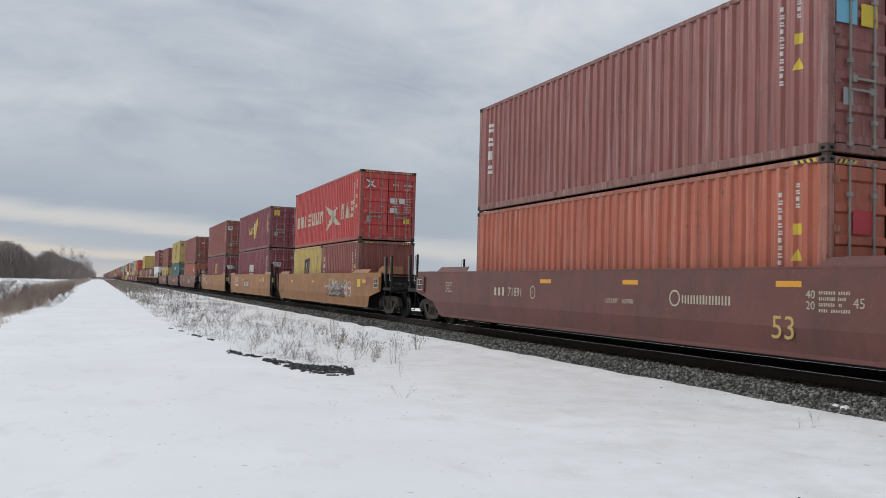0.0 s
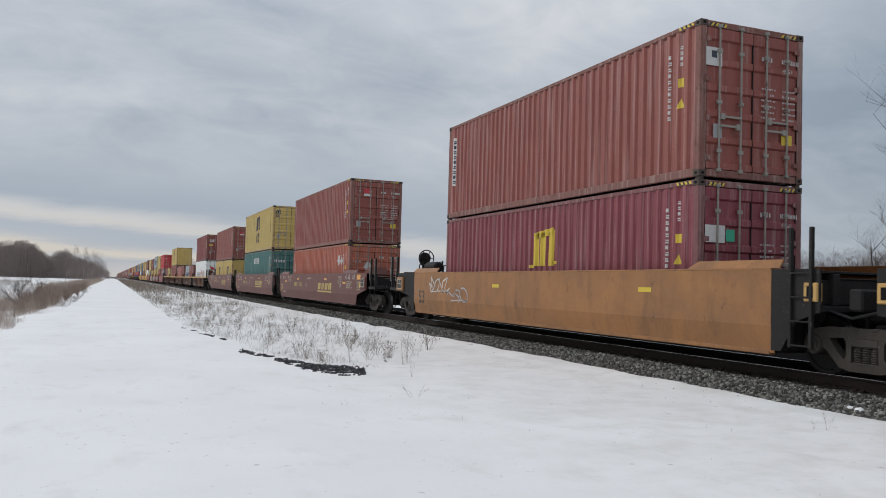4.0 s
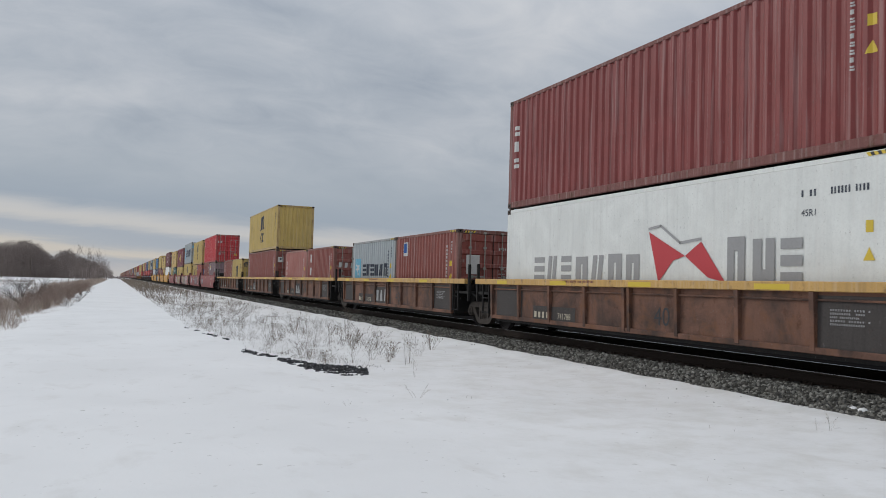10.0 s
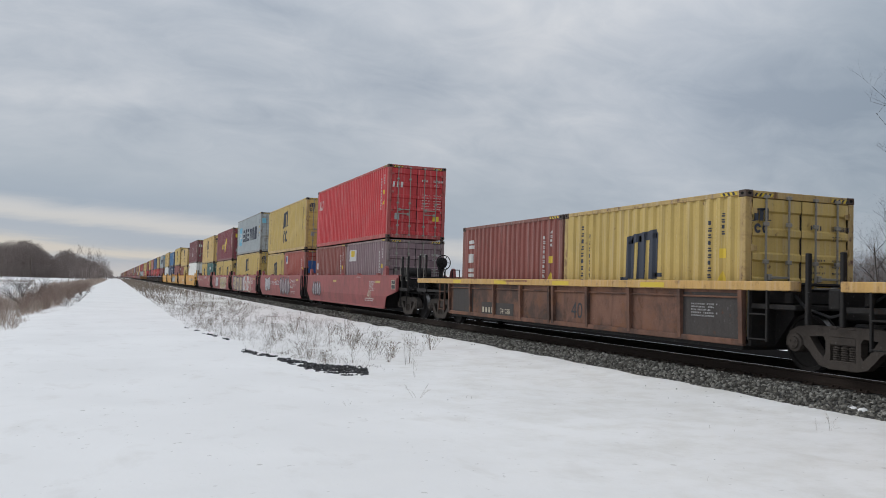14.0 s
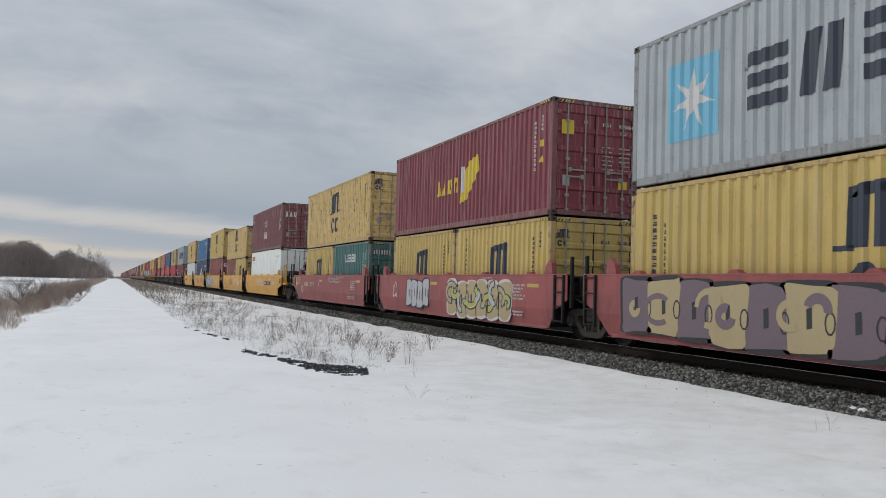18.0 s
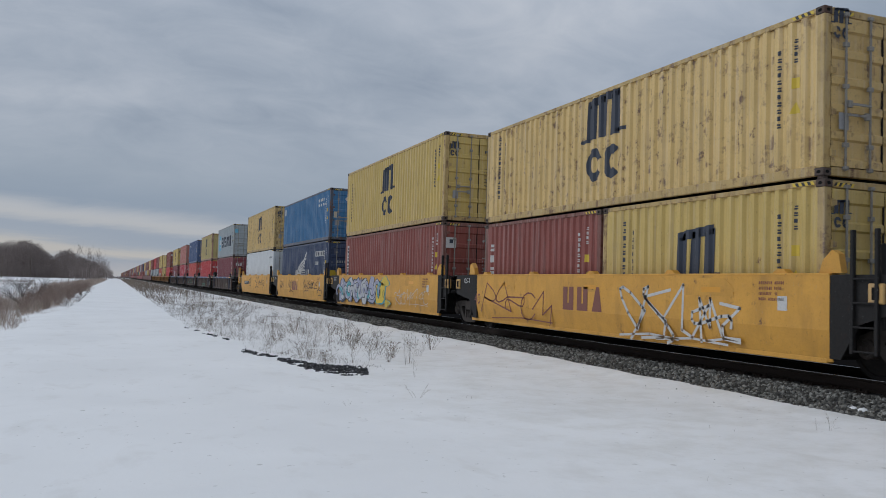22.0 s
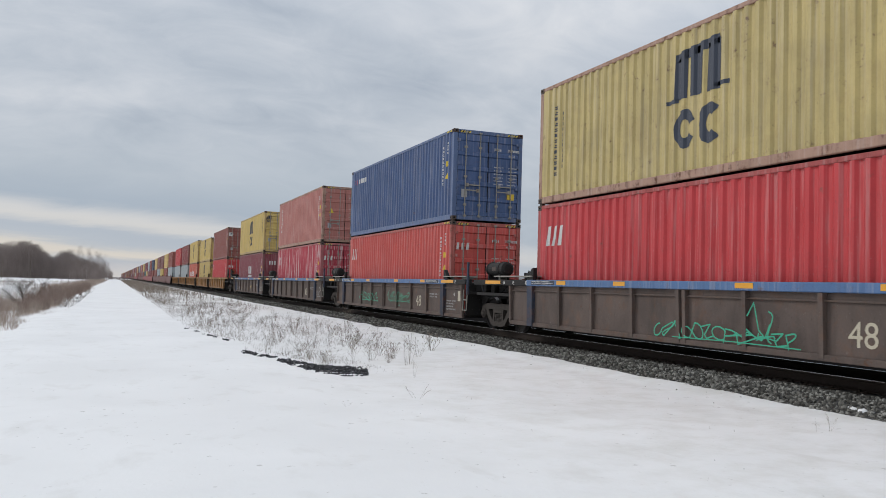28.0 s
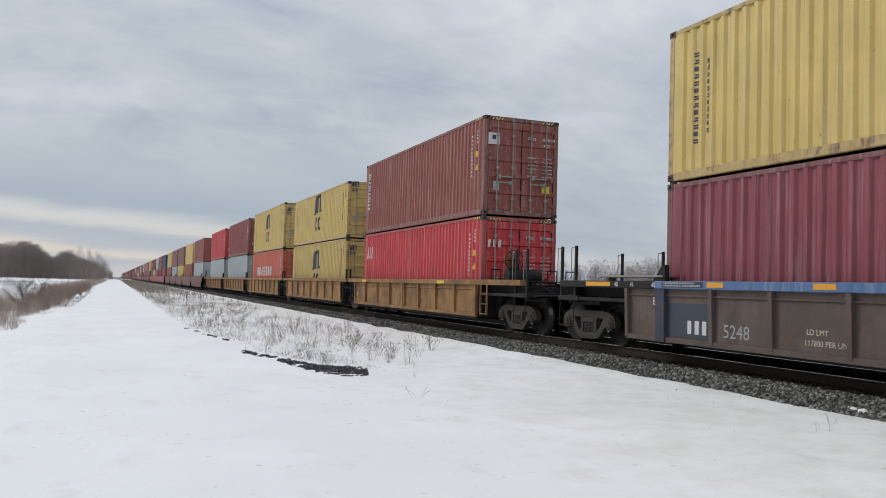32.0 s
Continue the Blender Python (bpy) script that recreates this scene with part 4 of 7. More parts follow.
                valve.path([(-0.9, y - 1.7, top + 0.05), (-0.8, y - 1.3, top + 0.24), (-0.6, y - 0.9, top + 0.26), (-0.5, y - 0.6, top + 0.05)], 0.02, 6)
                part("brake_valve", valve, STEEL, car, "black brake valve with its hose")
            for k in ((-1, 1) if style != "dusty" else ()):
                for x in ((1.41,) if dark_ends else (-1.41, 1.41)):
                    part("upright", cached(("upright", top), lambda: Mesh().box(-0.04, 0.04, -0.035, 0.035, 0.75, top + 0.42, 0.01), STEEL), None, car, at=pose(x, y + k * 0.32, 0))
            hose = Mesh()
            hose.path([(-1.2, y - 0.9, 1.25), (-1.28, y - 0.5, 1.0), (-1.3, y, 0.88), (-1.28, y + 0.5, 1.0), (-1.2, y + 0.9, 1.28)], 0.022, 6)
            part("hose", hose, GASKET, car, "black air hose")
    if gear:
        for e, u in up:
            if (e < 0 and near == "end") or (e > 0 and far == "end"):
                out = {"long": 10.9, "short": 9.1 if e < 0 else 8.92}.get(style, u + 0.14)
                rail_posts(car, e * out, e, (paint if paint.name.startswith("golden") else STEEL))
                if not ribbed:
                    end_box(car, e * (u - 0.36), 1.20 if style == "long" else 1.16, paint)
                if style == "long" and e < 0:
                    bx = Mesh()
                    bx.prism([(-(u - 0.35), top - 0.01), (-(u - 1.25), top - 0.01), (-(u - 1.15), top + 0.17), (-(u - 0.75), top + 0.27), (-(u - 0.42), top + 0.27)], 0, -1.2, -0.5)
                    part("valve_box", bx, paint, car, "bevelled steel box on the deck")
                if style == "ribbed":
                    part("ladder", ladder_mesh(-1.49, e * (bl + 0.55) - 0.2, 0.42, 0.42, top - 0.1, 4), paint, car)
            else:
                if style == "dusty" and e < 0:
                    part("handrail", Mesh().box(-1.53, -1.47, -8.22, -8.14, 0.95, top + 0.5, 0.01), AOKS, car, "blue end post")
                    part("step", Mesh().path([(-1.48, -8.12, 1.1), (-1.5, -8.12, 0.5), (-1.5, -7.84, 0.5), (-1.48, -7.84, 1.1)], 0.015, 6).path([(-1.49, -8.12, 0.8), (-1.49, -7.84, 0.8)], 0.014, 6), ROD, car, "bare steel step")
                    continue
                if style == "dusty":
                    continue
                if dark_ends:
                    part("pocket", cached(("pocket",), pocket_mesh, DECK, HOLE), None, car, "tan iron jacking pocket", at=pose(-1.46, e * (u - 0.15), 1.24))
                if ribbed:
                    part("ladder", ladder_mesh(-1.49, e * (bl + 0.35) - 0.2, 0.40, 0.45, top - 0.1, 3), STEEL, car)
                elif e < 0 or not dark_ends:
                    part("ladder", tall_ladder_mesh(-1.515, e * (bl + 0.62) - 0.2, 0.40, 0.40, top + (0.62 if dark_ends else 0.0), top), STEEL, car, "black ladder up the end of the unit")
        if near == "end" and style != "long":
            tank = Mesh()
            tank.tube((-0.9, -(bl + 0.75), top + 0.13), (0.1, -(bl + 0.75), top + 0.13), 0.19, 16)
            for x in (-0.75, -0.1):
                tank.ring((x, -(bl + 0.75), top + 0.13), 0, 0.195, 0.014, 16, 4)
            part("air_reservoir", tank, STEEL, car, "black air tank")
        if style == "long" and far == "end" and near == "joint":
            tank = Mesh()
            tank.lathe([(-0.52, 0.001), (-0.51, 0.12), (-0.46, 0.17), (0.46, 0.17), (0.51, 0.12), (0.52, 0.001)], 1, (-0.95, bl - 0.35, top + 0.22), 18)
            for q in (-0.3, 0.3):
                tank.box(-1.08, -0.82, bl - 0.35 + q - 0.04, bl - 0.35 + q + 0.04, top - 0.02, top + 0.1, 0.01)
            part("air_reservoir", tank, STEEL, car, "black air tank")
        if (near == "end" and style != "long") or (near == "joint" and far == "end" and not ribbed):
            e = -1 if near == "end" else 1
            rusty = ribbed or paint.name.startswith("golden")
            at = pose(0.6 if style == "short" and e < 0 else -0.75, e * (bl + 0.9), top + 0.55)
            part("brake_wheel", cached(("brake_wheel",), brake_wheel_mesh, STEEL), None, car, "spoked hand brake wheel", at=at)
            part("gear_box", cached(("gear_box", rusty), gear_box_mesh, RUSTBOX if rusty else STEEL), None, car, "hand brake gear box", at=at)
            for x in (-1.2, -0.3, 0.6, 1.2):
                part("pipe_rail", cached(("pipe_rail", top), lambda: Mesh().path([(0, 0, top - 0.05), (0, 0, top + 0.3), (0.3, 0, top + 0.3), (0.3, 0, top - 0.05)], 0.018, 6), STEEL), None, car, at=pose(x, e * (bl + 0.35), 0))
    for it in marks:
        polys, col, nm = it[:3]
        x = it[3] if len(it) > 3 else None
        lab = it[4] if len(it) > 4 else ""
        f = (lambda y: -1.441 if x is None else x) if ribbed else (lambda y: -1.50)
        lift = 0.004 if (ribbed or x is None) else -1.50 - x + 0.003
        mark = part(nm, on_side(polys, bl, f, lift), INKS[col], car, lab)
        if nm not in ("ring", "plate", "swoosh"):
            tagged(mark, kind="stuff")
    return car


def blobs(a, b, w, h, n, fill, edge, seed, square=1.0):
    """A row of swollen spray-paint forms: (rims, fills, lights)."""
    r = random.Random(seed)
    rim, body, light = [], [], []
    for i in range(n):
        cx, cy = a + w * (i + 0.5) / n, b + h * (0.5 + r.uniform(-0.06, 0.06))
        rx, ry = w / n * 0.60, h * 0.5
        k = 11 if square == 1.0 else 20
        ph = r.uniform(0, 6)
        wob = 1.0 if square == 1.0 else 0.35
        rad = [1 + wob * (0.22 * math.sin(3 * TAU * j / k + ph) + r.uniform(-0.14, 0.1)) for j in range(k)]
        for sc, out in ((1.1, rim), (0.92, body)):
            bend = [(math.copysign(abs(math.cos(TAU * j / k)) ** square, math.cos(TAU * j / k)), math.copysign(abs(math.sin(TAU * j / k)) ** square, math.sin(TAU * j / k))) for j in range(k)]
            pts = [(cx + rx * sc * rad[j] * bend[j][0], cy + ry * sc * min(rad[j], 1.02 / sc) * bend[j][1]) for j in range(k)]
            out += [[(cx, cy), pts[j], pts[(j + 1) % k]] for j in range(k)]
        if square != 1.0:
            # a slit and a few drips in each block
            light.append([(cx - 0.08 * rx, cy - 0.3 * ry), (cx + 0.12 * rx, cy - 0.25 * ry), (cx + 0.1 * rx, cy + 0.3 * ry), (cx - 0.1 * rx, cy + 0.25 * ry)])
            light += arc(cx + 0.75 * rx, cy - 0.05 * h, 0.2 * rx, 0.16 * h, 0, 360, 0.03, 10)
            continue
        t0 = r.uniform(0, 360)
        light += arc(cx, cy, rx * 0.55, ry * 0.6, t0, t0 + r.uniform(150, 260), 0.045, 8)
        light += stroke([(cx - rx * 0.2, cy + ry * 0.7), (cx + rx * r.uniform(-0.3, 0.3), cy), (cx + rx * 0.25, cy - ry * 0.7)], 0.045)
    return rim, body, light


def graffiti(a, b, w, h, n, fill, edge, light, seed, square=1.0):
    rim, body, li = blobs(a, b, w, h, n, fill, edge, seed, square)
    fills = fill if isinstance(fill, tuple) else (fill,)
    k = len(body) // n
    out = [(rim, edge, "graffiti", -1.501, "swollen spray-paint forms")]
    for j, ink in enumerate(fills):
        out.append(([p for i, p in enumerate(body) if (i // k) % len(fills) == j], ink, "graffiti", -1.504 - 0.001 * j))
    return out + [(li, light, "graffiti", -1.508)]


def mural(a, b, w, h, n, inks, edge, seed):
    """Swirling bands of spray paint laid over one another, each with an outline and a white glint."""
    r = random.Random(seed)
    rim, glint, body = [], [], {k: [] for k in inks}
    for i in range(n):
        ry = h * r.uniform(0.16, 0.36)
        rx = ry * r.uniform(0.8, 1.5)
        cx, cy = a + w * (i + r.uniform(0.2, 0.8)) / n, b + h * r.uniform(0.36, 0.64)
        t0, sweep, th = r.uniform(0, 360), r.uniform(150, 290), h * r.uniform(0.10, 0.16)
        rim += arc(cx, cy, rx + 0.035, ry + 0.035, t0 - 8, t0 + sweep + 8, th + 0.07, 12)
        body[inks[i % len(inks)]] += arc(cx, cy, rx, ry, t0, t0 + sweep, th, 12)
        glint += arc(cx, cy, rx - 0.02, ry - 0.02, t0 + 0.2 * sweep, t0 + 0.6 * sweep, 0.025, 6)
    out = [(rim, edge, "graffiti", -1.5085, "swirling spray-paint outlines")]
    for j, (ink, polys) in enumerate(body.items()):
        out.append((polys, ink, "graffiti", -1.5095 - 0.001 * j))
    return out + [(glint, "white", "graffiti", -1.5145)]


def tag(a, b, w, h, ink, seed, thick=0.035):
    """A fast scrawl: leaning strokes, hooks and loops that run into one another."""
    r = random.Random(seed)
    n = max(2, int(w / (0.62 * h + 0.12)))
    out, step = [], w / n
    for i in range(n):
        x, sz, drop = a + i * step, h * r.uniform(0.7, 1.0), r.uniform(-0.06, 0.06) * h
        form, k = r.randrange(5), step * r.uniform(0.75, 1.05)
        y0, y1 = b + drop, b + drop + sz
        if form == 0:
            pts = [(x, y0), (x + 0.25 * k, y1), (x + 0.5 * k, y0 + 0.25 * sz), (x + 0.75 * k, y1 - 0.1 * sz), (x + k, y0)]
        elif form == 1:
            pts = [(x + 0.5 * k + 0.45 * k * math.cos(q), y0 + sz * (0.5 + 0.48 * math.sin(q))) for q in np.linspace(0.6, 5.6, 11)]
        elif form == 2:
            pts = [(x + 0.1 * k, y0 - 0.1 * sz), (x + 0.2 * k, y1)] + [(x + 0.2 * k + 0.6 * k * math.sin(q), y0 + sz * (0.72 + 0.26 * math.cos(q))) for q in np.linspace(0.2, 3.2, 7)]
        elif form == 3:
            pts = [(x + k * (0.85 - 0.7 * q + 0.25 * math.sin(TAU * q)), y1 - sz * q) for q in np.linspace(0, 1, 9)]
        else:
            pts = [(x, y1 - 0.15 * sz), (x + 0.8 * k, y1), (x + 0.3 * k, y0 + 0.3 * sz), (x + 0.45 * k, y0), (x + 1.1 * k, y0 + 0.2 * sz)]
        cx, cy, turn, flip = x + 0.5 * k, 0.5 * (y0 + y1), r.uniform(-0.7, 0.7), r.choice((-1.4, 1.4))
        pts = [(cx + flip * (p - cx) * math.cos(turn) - (q - cy) * math.sin(turn), min(b + 1.1 * h, max(b - 0.1 * h, cy + flip * (p - cx) * math.sin(turn) + (q - cy) * math.cos(turn)))) for p, q in pts]
        if i and r.random() < 0.6:
            pts = [last, *pts]
        last = pts[-1]
        out += stroke(pts, thick * 1.25)
    out += stroke([(a + 0.15 * w, b - 0.05 * h), (a + 0.6 * w, b + 0.03 * h), (a + w, b - 0.02 * h)], thick * 0.9)
    return (out, ink, "graffiti", -1.501, "scrawled spray-paint tag")


# ---- the train ----
def ct(name, r, g, b, rust=0.15, stain=0.35, rough=0.5, soot=0.0, chalk=0.0):
    car = "_car_" in name
    chalk = chalk if car else max(chalk, 0.15)
    return surface(name, srgb(r, g, b), rough, rust=rust, stain=stain, soot=soot, chalk=chalk, run_scale=1.5 if car else 5.0, fade=0.45)


BROWN = ct("brown_container_paint", 128, 65, 55, 0.15, 0.35, 0.5, 0.0, 0.05)
# brown greyed for the far boxes, haze put into the paint
HAZEBROWN = ct("hazed_brown_container_paint", 118, 74, 70)
MAROON = ct("maroon_container_paint", 119, 48, 57, 0.15, 0.35, 0.5, 0.0, 0.09)
PALEM = ct("faded_maroon_paint", 136, 84, 86, 0.2)
ORANGE = ct("orange_container_paint", 164, 86, 62, 0.3, 0.5)
RED = ct("red_container_paint", 176, 56, 50, 0.15)
CRIMSON = ct("crimson_container_paint", 178, 44, 48)
YELLOW = ct("yellow_container_paint", 186, 160, 90)
TANY = ct("weathered_yellow_paint", 198, 168, 106, 0.6, 0.35)
GREEN = ct("teal_green_paint", 54, 100, 96, 0.12)
WHITEC = ct("white_reefer_paint", 214, 216, 212, 0.05, 0.2)
GREY = ct("grey_container_paint", 154, 161, 163, 0.15)
BLUE = ct("blue_container_paint", 50, 104, 146, 0.3)
DEEPB = ct("navy_container_paint", 42, 58, 88, 0.2)
PINK = ct("faded_pink_brown_paint", 164, 104, 94, 0.1, 0.3)
ROSE = ct("chalky_red_paint", 168, 66, 76, 0.05, 0.25, 0.65, 0.0, 0.85)
LILAC = ct("grey_maroon_paint", 124, 102, 106, 0.25, 0.5)
MARBROWN = ct("maroon_brown_car_paint", 102, 60, 54, 0.25, 0.5, 0.6, 0.25)
OCHRE = ct("ochre_car_paint", 152, 104, 58, 0.3, 0.6, 0.6, 0.22)
MINERAL = ct("mineral_brown_car_paint", 100, 58, 52, 0.25, 0.5, 0.6, 0.15)
FADEDRED = ct("faded_red_car_paint", 146, 73, 72, 0.25, 0.55, 0.6, 0.24)
GOLDEN = ct("golden_yellow_car_paint", 204, 150, 56, 0.25, 0.45, 0.55, 0.08)
RIBD = ct("grimy_brown_car_paint", 116, 85, 71, 0.5, 0.6, 0.7, 0.7)
DECK = ct("worn_yellow_chord_paint", 184, 146, 84, 0.5, 0.45, 0.6)
DUSTY = ct("dusty_black_car_paint", 94, 82, 76, 0.3, 0.6, 0.7, 0.3)
BLUERAIL = ct("scratched_blue_chord_paint", 70, 100, 140, 0.4, 0.5, 0.6)
ORIB = ct("orange_brown_car_paint", 150, 112, 70, 0.4, 0.5, 0.65, 0.5)

BAREFRAME = ct("bare_grey_frame_paint", 156, 126, 110, 0.7, 0.5, 0.65)
MUTED = ct("dirty_mustard_paint", 172, 154, 100, 0.3, 0.5, 0.6, 0.12)
YFRAME = ct("scuffed_yellow_frame_paint", 172, 146, 92, 0.75, 0.5, 0.6)

WELL = RAIL + 0.36
GAP = 0.055


def big_emblem(col="navy", at=5.15, w=1.75, h=2.0, b=0.54):
    return (emblem(at, b, w, h), col, "emblem")


def stacked(c, low, high, l_h=2.896):
    """The boxes of one well: low and high are keyword dictionaries; a low pair of short boxes comes as a list (near, far)."""
    if isinstance(low, list):
        for i, k in enumerate(low):
            container(base=None, s=c - 6.13 + i * 6.15, z=WELL, length=6.058, h=2.591, **k)
        l_h = 2.591
    elif low:
        l_h = low.get("h", 2.896)
        container(base=None, s=c - 6.096, z=WELL, **low)
    if high:
        container(base=None, s=c - 6.096, z=WELL + l_h + GAP, lifted=True, **high)


SC = (column(0.72, 0.62, 0.11, 1.75, 13) + column(1.06, 0.78, 0.11, 1.4, 11), "navy", "side_lettering")
SCS = (column(0.72, 0.35, 0.10, 1.95, 13) + column(1.05, 0.5, 0.10, 1.6, 11), "navy", "side_lettering")


def yellow_box(kind=YELLOW, doors=True, label="yellow corrugated container with a dark blue emblem", rails=None, **k):
    return dict(label=label, paint=kind, frame_paint=rails or YFRAME, doors=doors, ids="navy", marks=[big_emblem(), SC], end_marks=[(emblem(0.12, 2.1, 0.42, 0.5), "navy", "emblem")] if doors else [], **k)


def yellow_short(doors=True, label="short yellow container with a dark blue emblem", **k):
    return dict(label=label, paint=YELLOW, frame_paint=YFRAME, doors=doors, ids="navy", marks=[(emblem(2.35, 0.1, 1.4, 1.95)[:6], "navy", "emblem"), SCS], end_marks=[(emblem(0.12, 1.85, 0.42, 0.45), "navy", "emblem")] if doors else [], **k)


def box20(label, paint, **k):
    return dict(label=label, paint=paint, **k)


def badge_box(label="brown corrugated container, doors to the front", **k):
    return dict(label=label, paint=BROWN, end_marks=[([bar(0.62, 2.24, 0.34, 0.20)], "red", "badge"), ([bar(0.62, 2.12, 0.34, 0.11)], "white", "badge_foot")], **k)


def panel_box(label="brown container with a white panel down its far end", **k):
    return dict(label=label, paint=BROWN, marks=[([bar(0.35, 1.0, 0.22, 1.5)], "white", "name_panel"), (column(0.40, 1.05, 0.12, 1.4, 9), "navy", "panel_lettering")], end_marks=[([bar(0.12, 2.05, 0.36, 0.34)], "white", "badge"), ([bar(0.24, 2.2, 0.12, 0.13)], "navy", "badge_sign")], **k)


def star_box(label="pale grey container with a star in a light blue square", **k):
    return dict(label=label, paint=GREY, marks=[([bar(1.16, 0.72, 1.45, 1.5)], "sky", "square"), (star(1.88, 1.47, 0.62), "white", "star"), (word(3.29, 0.98, 7.2, 1.02, 6, 5), "navy", "block_lettering")], end_marks=[([bar(0.1, 2.1, 0.3, 0.34)], "sky", "badge")], ids="navy", **k)


def teal_box(**k):
    return dict(label="teal green corrugated container with white block lettering", paint=GREEN, end_marks=[(word(0.2, 2.05, 0.78, 0.2, 7, 2), "white", "door_lettering")], **k)


def emblem_box(paint, label, **k):
    return dict(label=label, paint=paint, marks=[(word(0.42, 1.88, 0.85, 0.52, 3, 4, 0.12), "white", "emblem")], end_marks=[(word(0.18, 2.0, 0.5, 0.24, 3, 4, 0.1), "white", "door_emblem")], **k)


def number(text, a, b, size, ink, x=None):
    return (lettering((a, b), text, size), ink, "number", x)


def reflectors(xs, z, ink="amber", w=0.5, x=None):
    return ([bar(a, z, w, 0.09) for a in xs], ink, "reflector", x, "amber reflector")


def stencil(a, b, w, n, ink="cream", x=None, rows=4, h=0.05):
    out = []
    for i in range(rows):
        out += word(a, b - i * h * 1.7, w * (1 - 0.13 * (i % 3)), h, n, i)
    return (out, ink, "stencil", x)


# first car, maroon brown
well_car("long maroon-brown well car, smooth rusty sides", MARBROWN, 15.13, "long", "end", "end", [
    number("71891", 4.66, 0.97, 0.31, "cream"), (word(3.89, 0.97, 0.68, 0.22, 3, 1), "cream", "initials"), (arc(5.95, 1.08, 0.13, 0.16, 0, 360, 0.025, 14), "cream", "ring"), reflectors([6.3, 9.6, 13.6], 1.30),
    number("LD LMT   165900", 9.02, 0.93, 0.13, "cream"), (word(11.4, 0.98, 1.25, 0.16, 16, 2), "cream", "owner_lettering"), (arc(11.2, 1.07, 0.15, 0.15, 0, 360, 0.03, 14), "cream", "owner_ring"),
    number("53", 13.5, 0.52, 0.5, "gold"), number("40", 14.18, 1.14, 0.17, "cream"), number("20", 14.18, 0.98, 0.17, "cream"), number("45", 15.0, 1.02, 0.2, "cream"), stencil(14.42, 1.2, 0.55, 8), stencil(0.6, 1.25, 0.5, 8), number("H", 5.9, 1.04, 0.12, "cream")])
stacked(15.13, dict(label="faded orange container with rust runs, doors shut", paint=ORANGE, end_marks=[([bar(0.5, 1.75, 0.4, 0.36)], "red", "badge")]),
        dict(label="maroon-red container with rubbed lower rail", paint=ct("brick_maroon_paint", 130, 75, 69, 0.3, 0.5), marks=[(column(0.56, 0.93, 0.26, 1.53, 4), "white", "upright_lettering")], end_marks=[([bar(0.15, 1.95, 0.42, 0.4)], "sky", "notice"), ([bar(0.65, 1.95, 0.34, 0.34)], "yellow", "notice")]))

# three ochre units
TL = "long ochre well car with smooth stained sides"
LM = lambda: [number("53", 0.48, 0.6, 0.58, "black"), reflectors([6.2, 12.9], 1.17, "yellow", 0.42), stencil(14.3, 1.3, 0.7, 9, "oxide"), ([bar(14.0, 1.1, 0.35, 0.3)], "yellow", "notice"), number("C", 5.35, 0.9, 0.32, "black")]
well_car(TL + " and white spray tags", OCHRE, 38.85, "long", "end", "joint", [tag(10.2, 0.72, 4.2, 0.7, "white", 11, 0.05), tag(10.9, 0.75, 2.6, 0.5, "silver", 12, 0.06), tag(10.4, 0.62, 3.0, 0.3, "black", 13, 0.03), reflectors([3.0, 7.6, 10.8], 1.17, "yellow", 0.4), ([bar(15.2, 1.05, 0.42, 0.3)], "yellow", "notice"), stencil(16.3, 1.38, 0.9, 9, "oxide"), ([bar(15.85, 1.2, 0.5, 0.14)], "amber", "reflector"), number("53", 0.48, 0.62, 0.58, "black")])
stacked(38.85, [box20("short brown container with a plain folded end", BROWN, doors=False, marks=[(column(0.35, 0.2, 0.2, 1.9, 6), "white", "upright_lettering")]), yellow_short(doors=False)],
        dict(label="red container with a white bird emblem and large lettering", paint=RED, marks=[(word(0.49, 1.0, 5.75, 0.62, 7, 3, 0.05), "cream", "block_lettering"), (bird(6.41, 0.55, 2.83, 1.25), "cream", "bird"), (word(9.3, 0.98, 2.15, 0.72, 3, 6, 0.05), "cream", "block_lettering")],
             end_marks=[(bird(0.2, 2.1, 0.5, 0.42), "white", "bird"), ([bar(1.3, 1.55, 0.3, 0.22), bar(1.3, 1.15, 0.3, 0.2), bar(1.7, 1.55, 0.25, 0.22)], "white", "notice")]))
well_car(TL + " and a dark plate", OCHRE, 58.3, "long", "joint", "joint", LM()[1:] + [([bar(6.6, 0.69, 2.6, 0.55)], "oxide", "plate"), (word(6.85, 0.77, 2.1, 0.38, 3, 1), "cream", "plate_lettering", -1.503), tag(2.43, 0.85, 1.8, 0.6, "white", 14, 0.05)], True)
stacked(58.3, dict(label="maroon container with a white wave emblem", paint=MAROON, marks=[(word(5.05, 1.42, 1.67, 0.52, 3, 2), "white", "emblem"), ([bar(5.05, 1.22, 1.67, 0.12)], "white", "wave")], end_marks=[(word(0.25, 1.75, 0.55, 0.3, 3, 2), "white", "door_emblem")]),
        dict(label="maroon container with yellow lettering and map emblem", paint=MAROON, h=2.591, marks=[(word(4.32, 1.1, 1.95, 0.5, 4, 2, 0.08), "yellow", "block_lettering"), ([[(6.29, 0.72), (6.85, 0.8), (7.72, 1.6), (7.66, 2.1), (7.0, 1.95), (6.35, 1.3)]], "yellow", "map"), ([bar(6.42, 1.05, 0.3, 0.8)], "white", "map_stripe")], end_marks=[([bar(0.25, 2.0, 0.35, 0.35)], "yellow", "notice")]))
well_car(TL + ", scuffed and tagged", OCHRE, 77.57, "long", "joint", "end", LM()[:2] + [tag(1.5, 1.0, 1.6, 0.45, "white", 15), tag(3.1, 0.75, 1.4, 0.45, "silver", 16)], True)
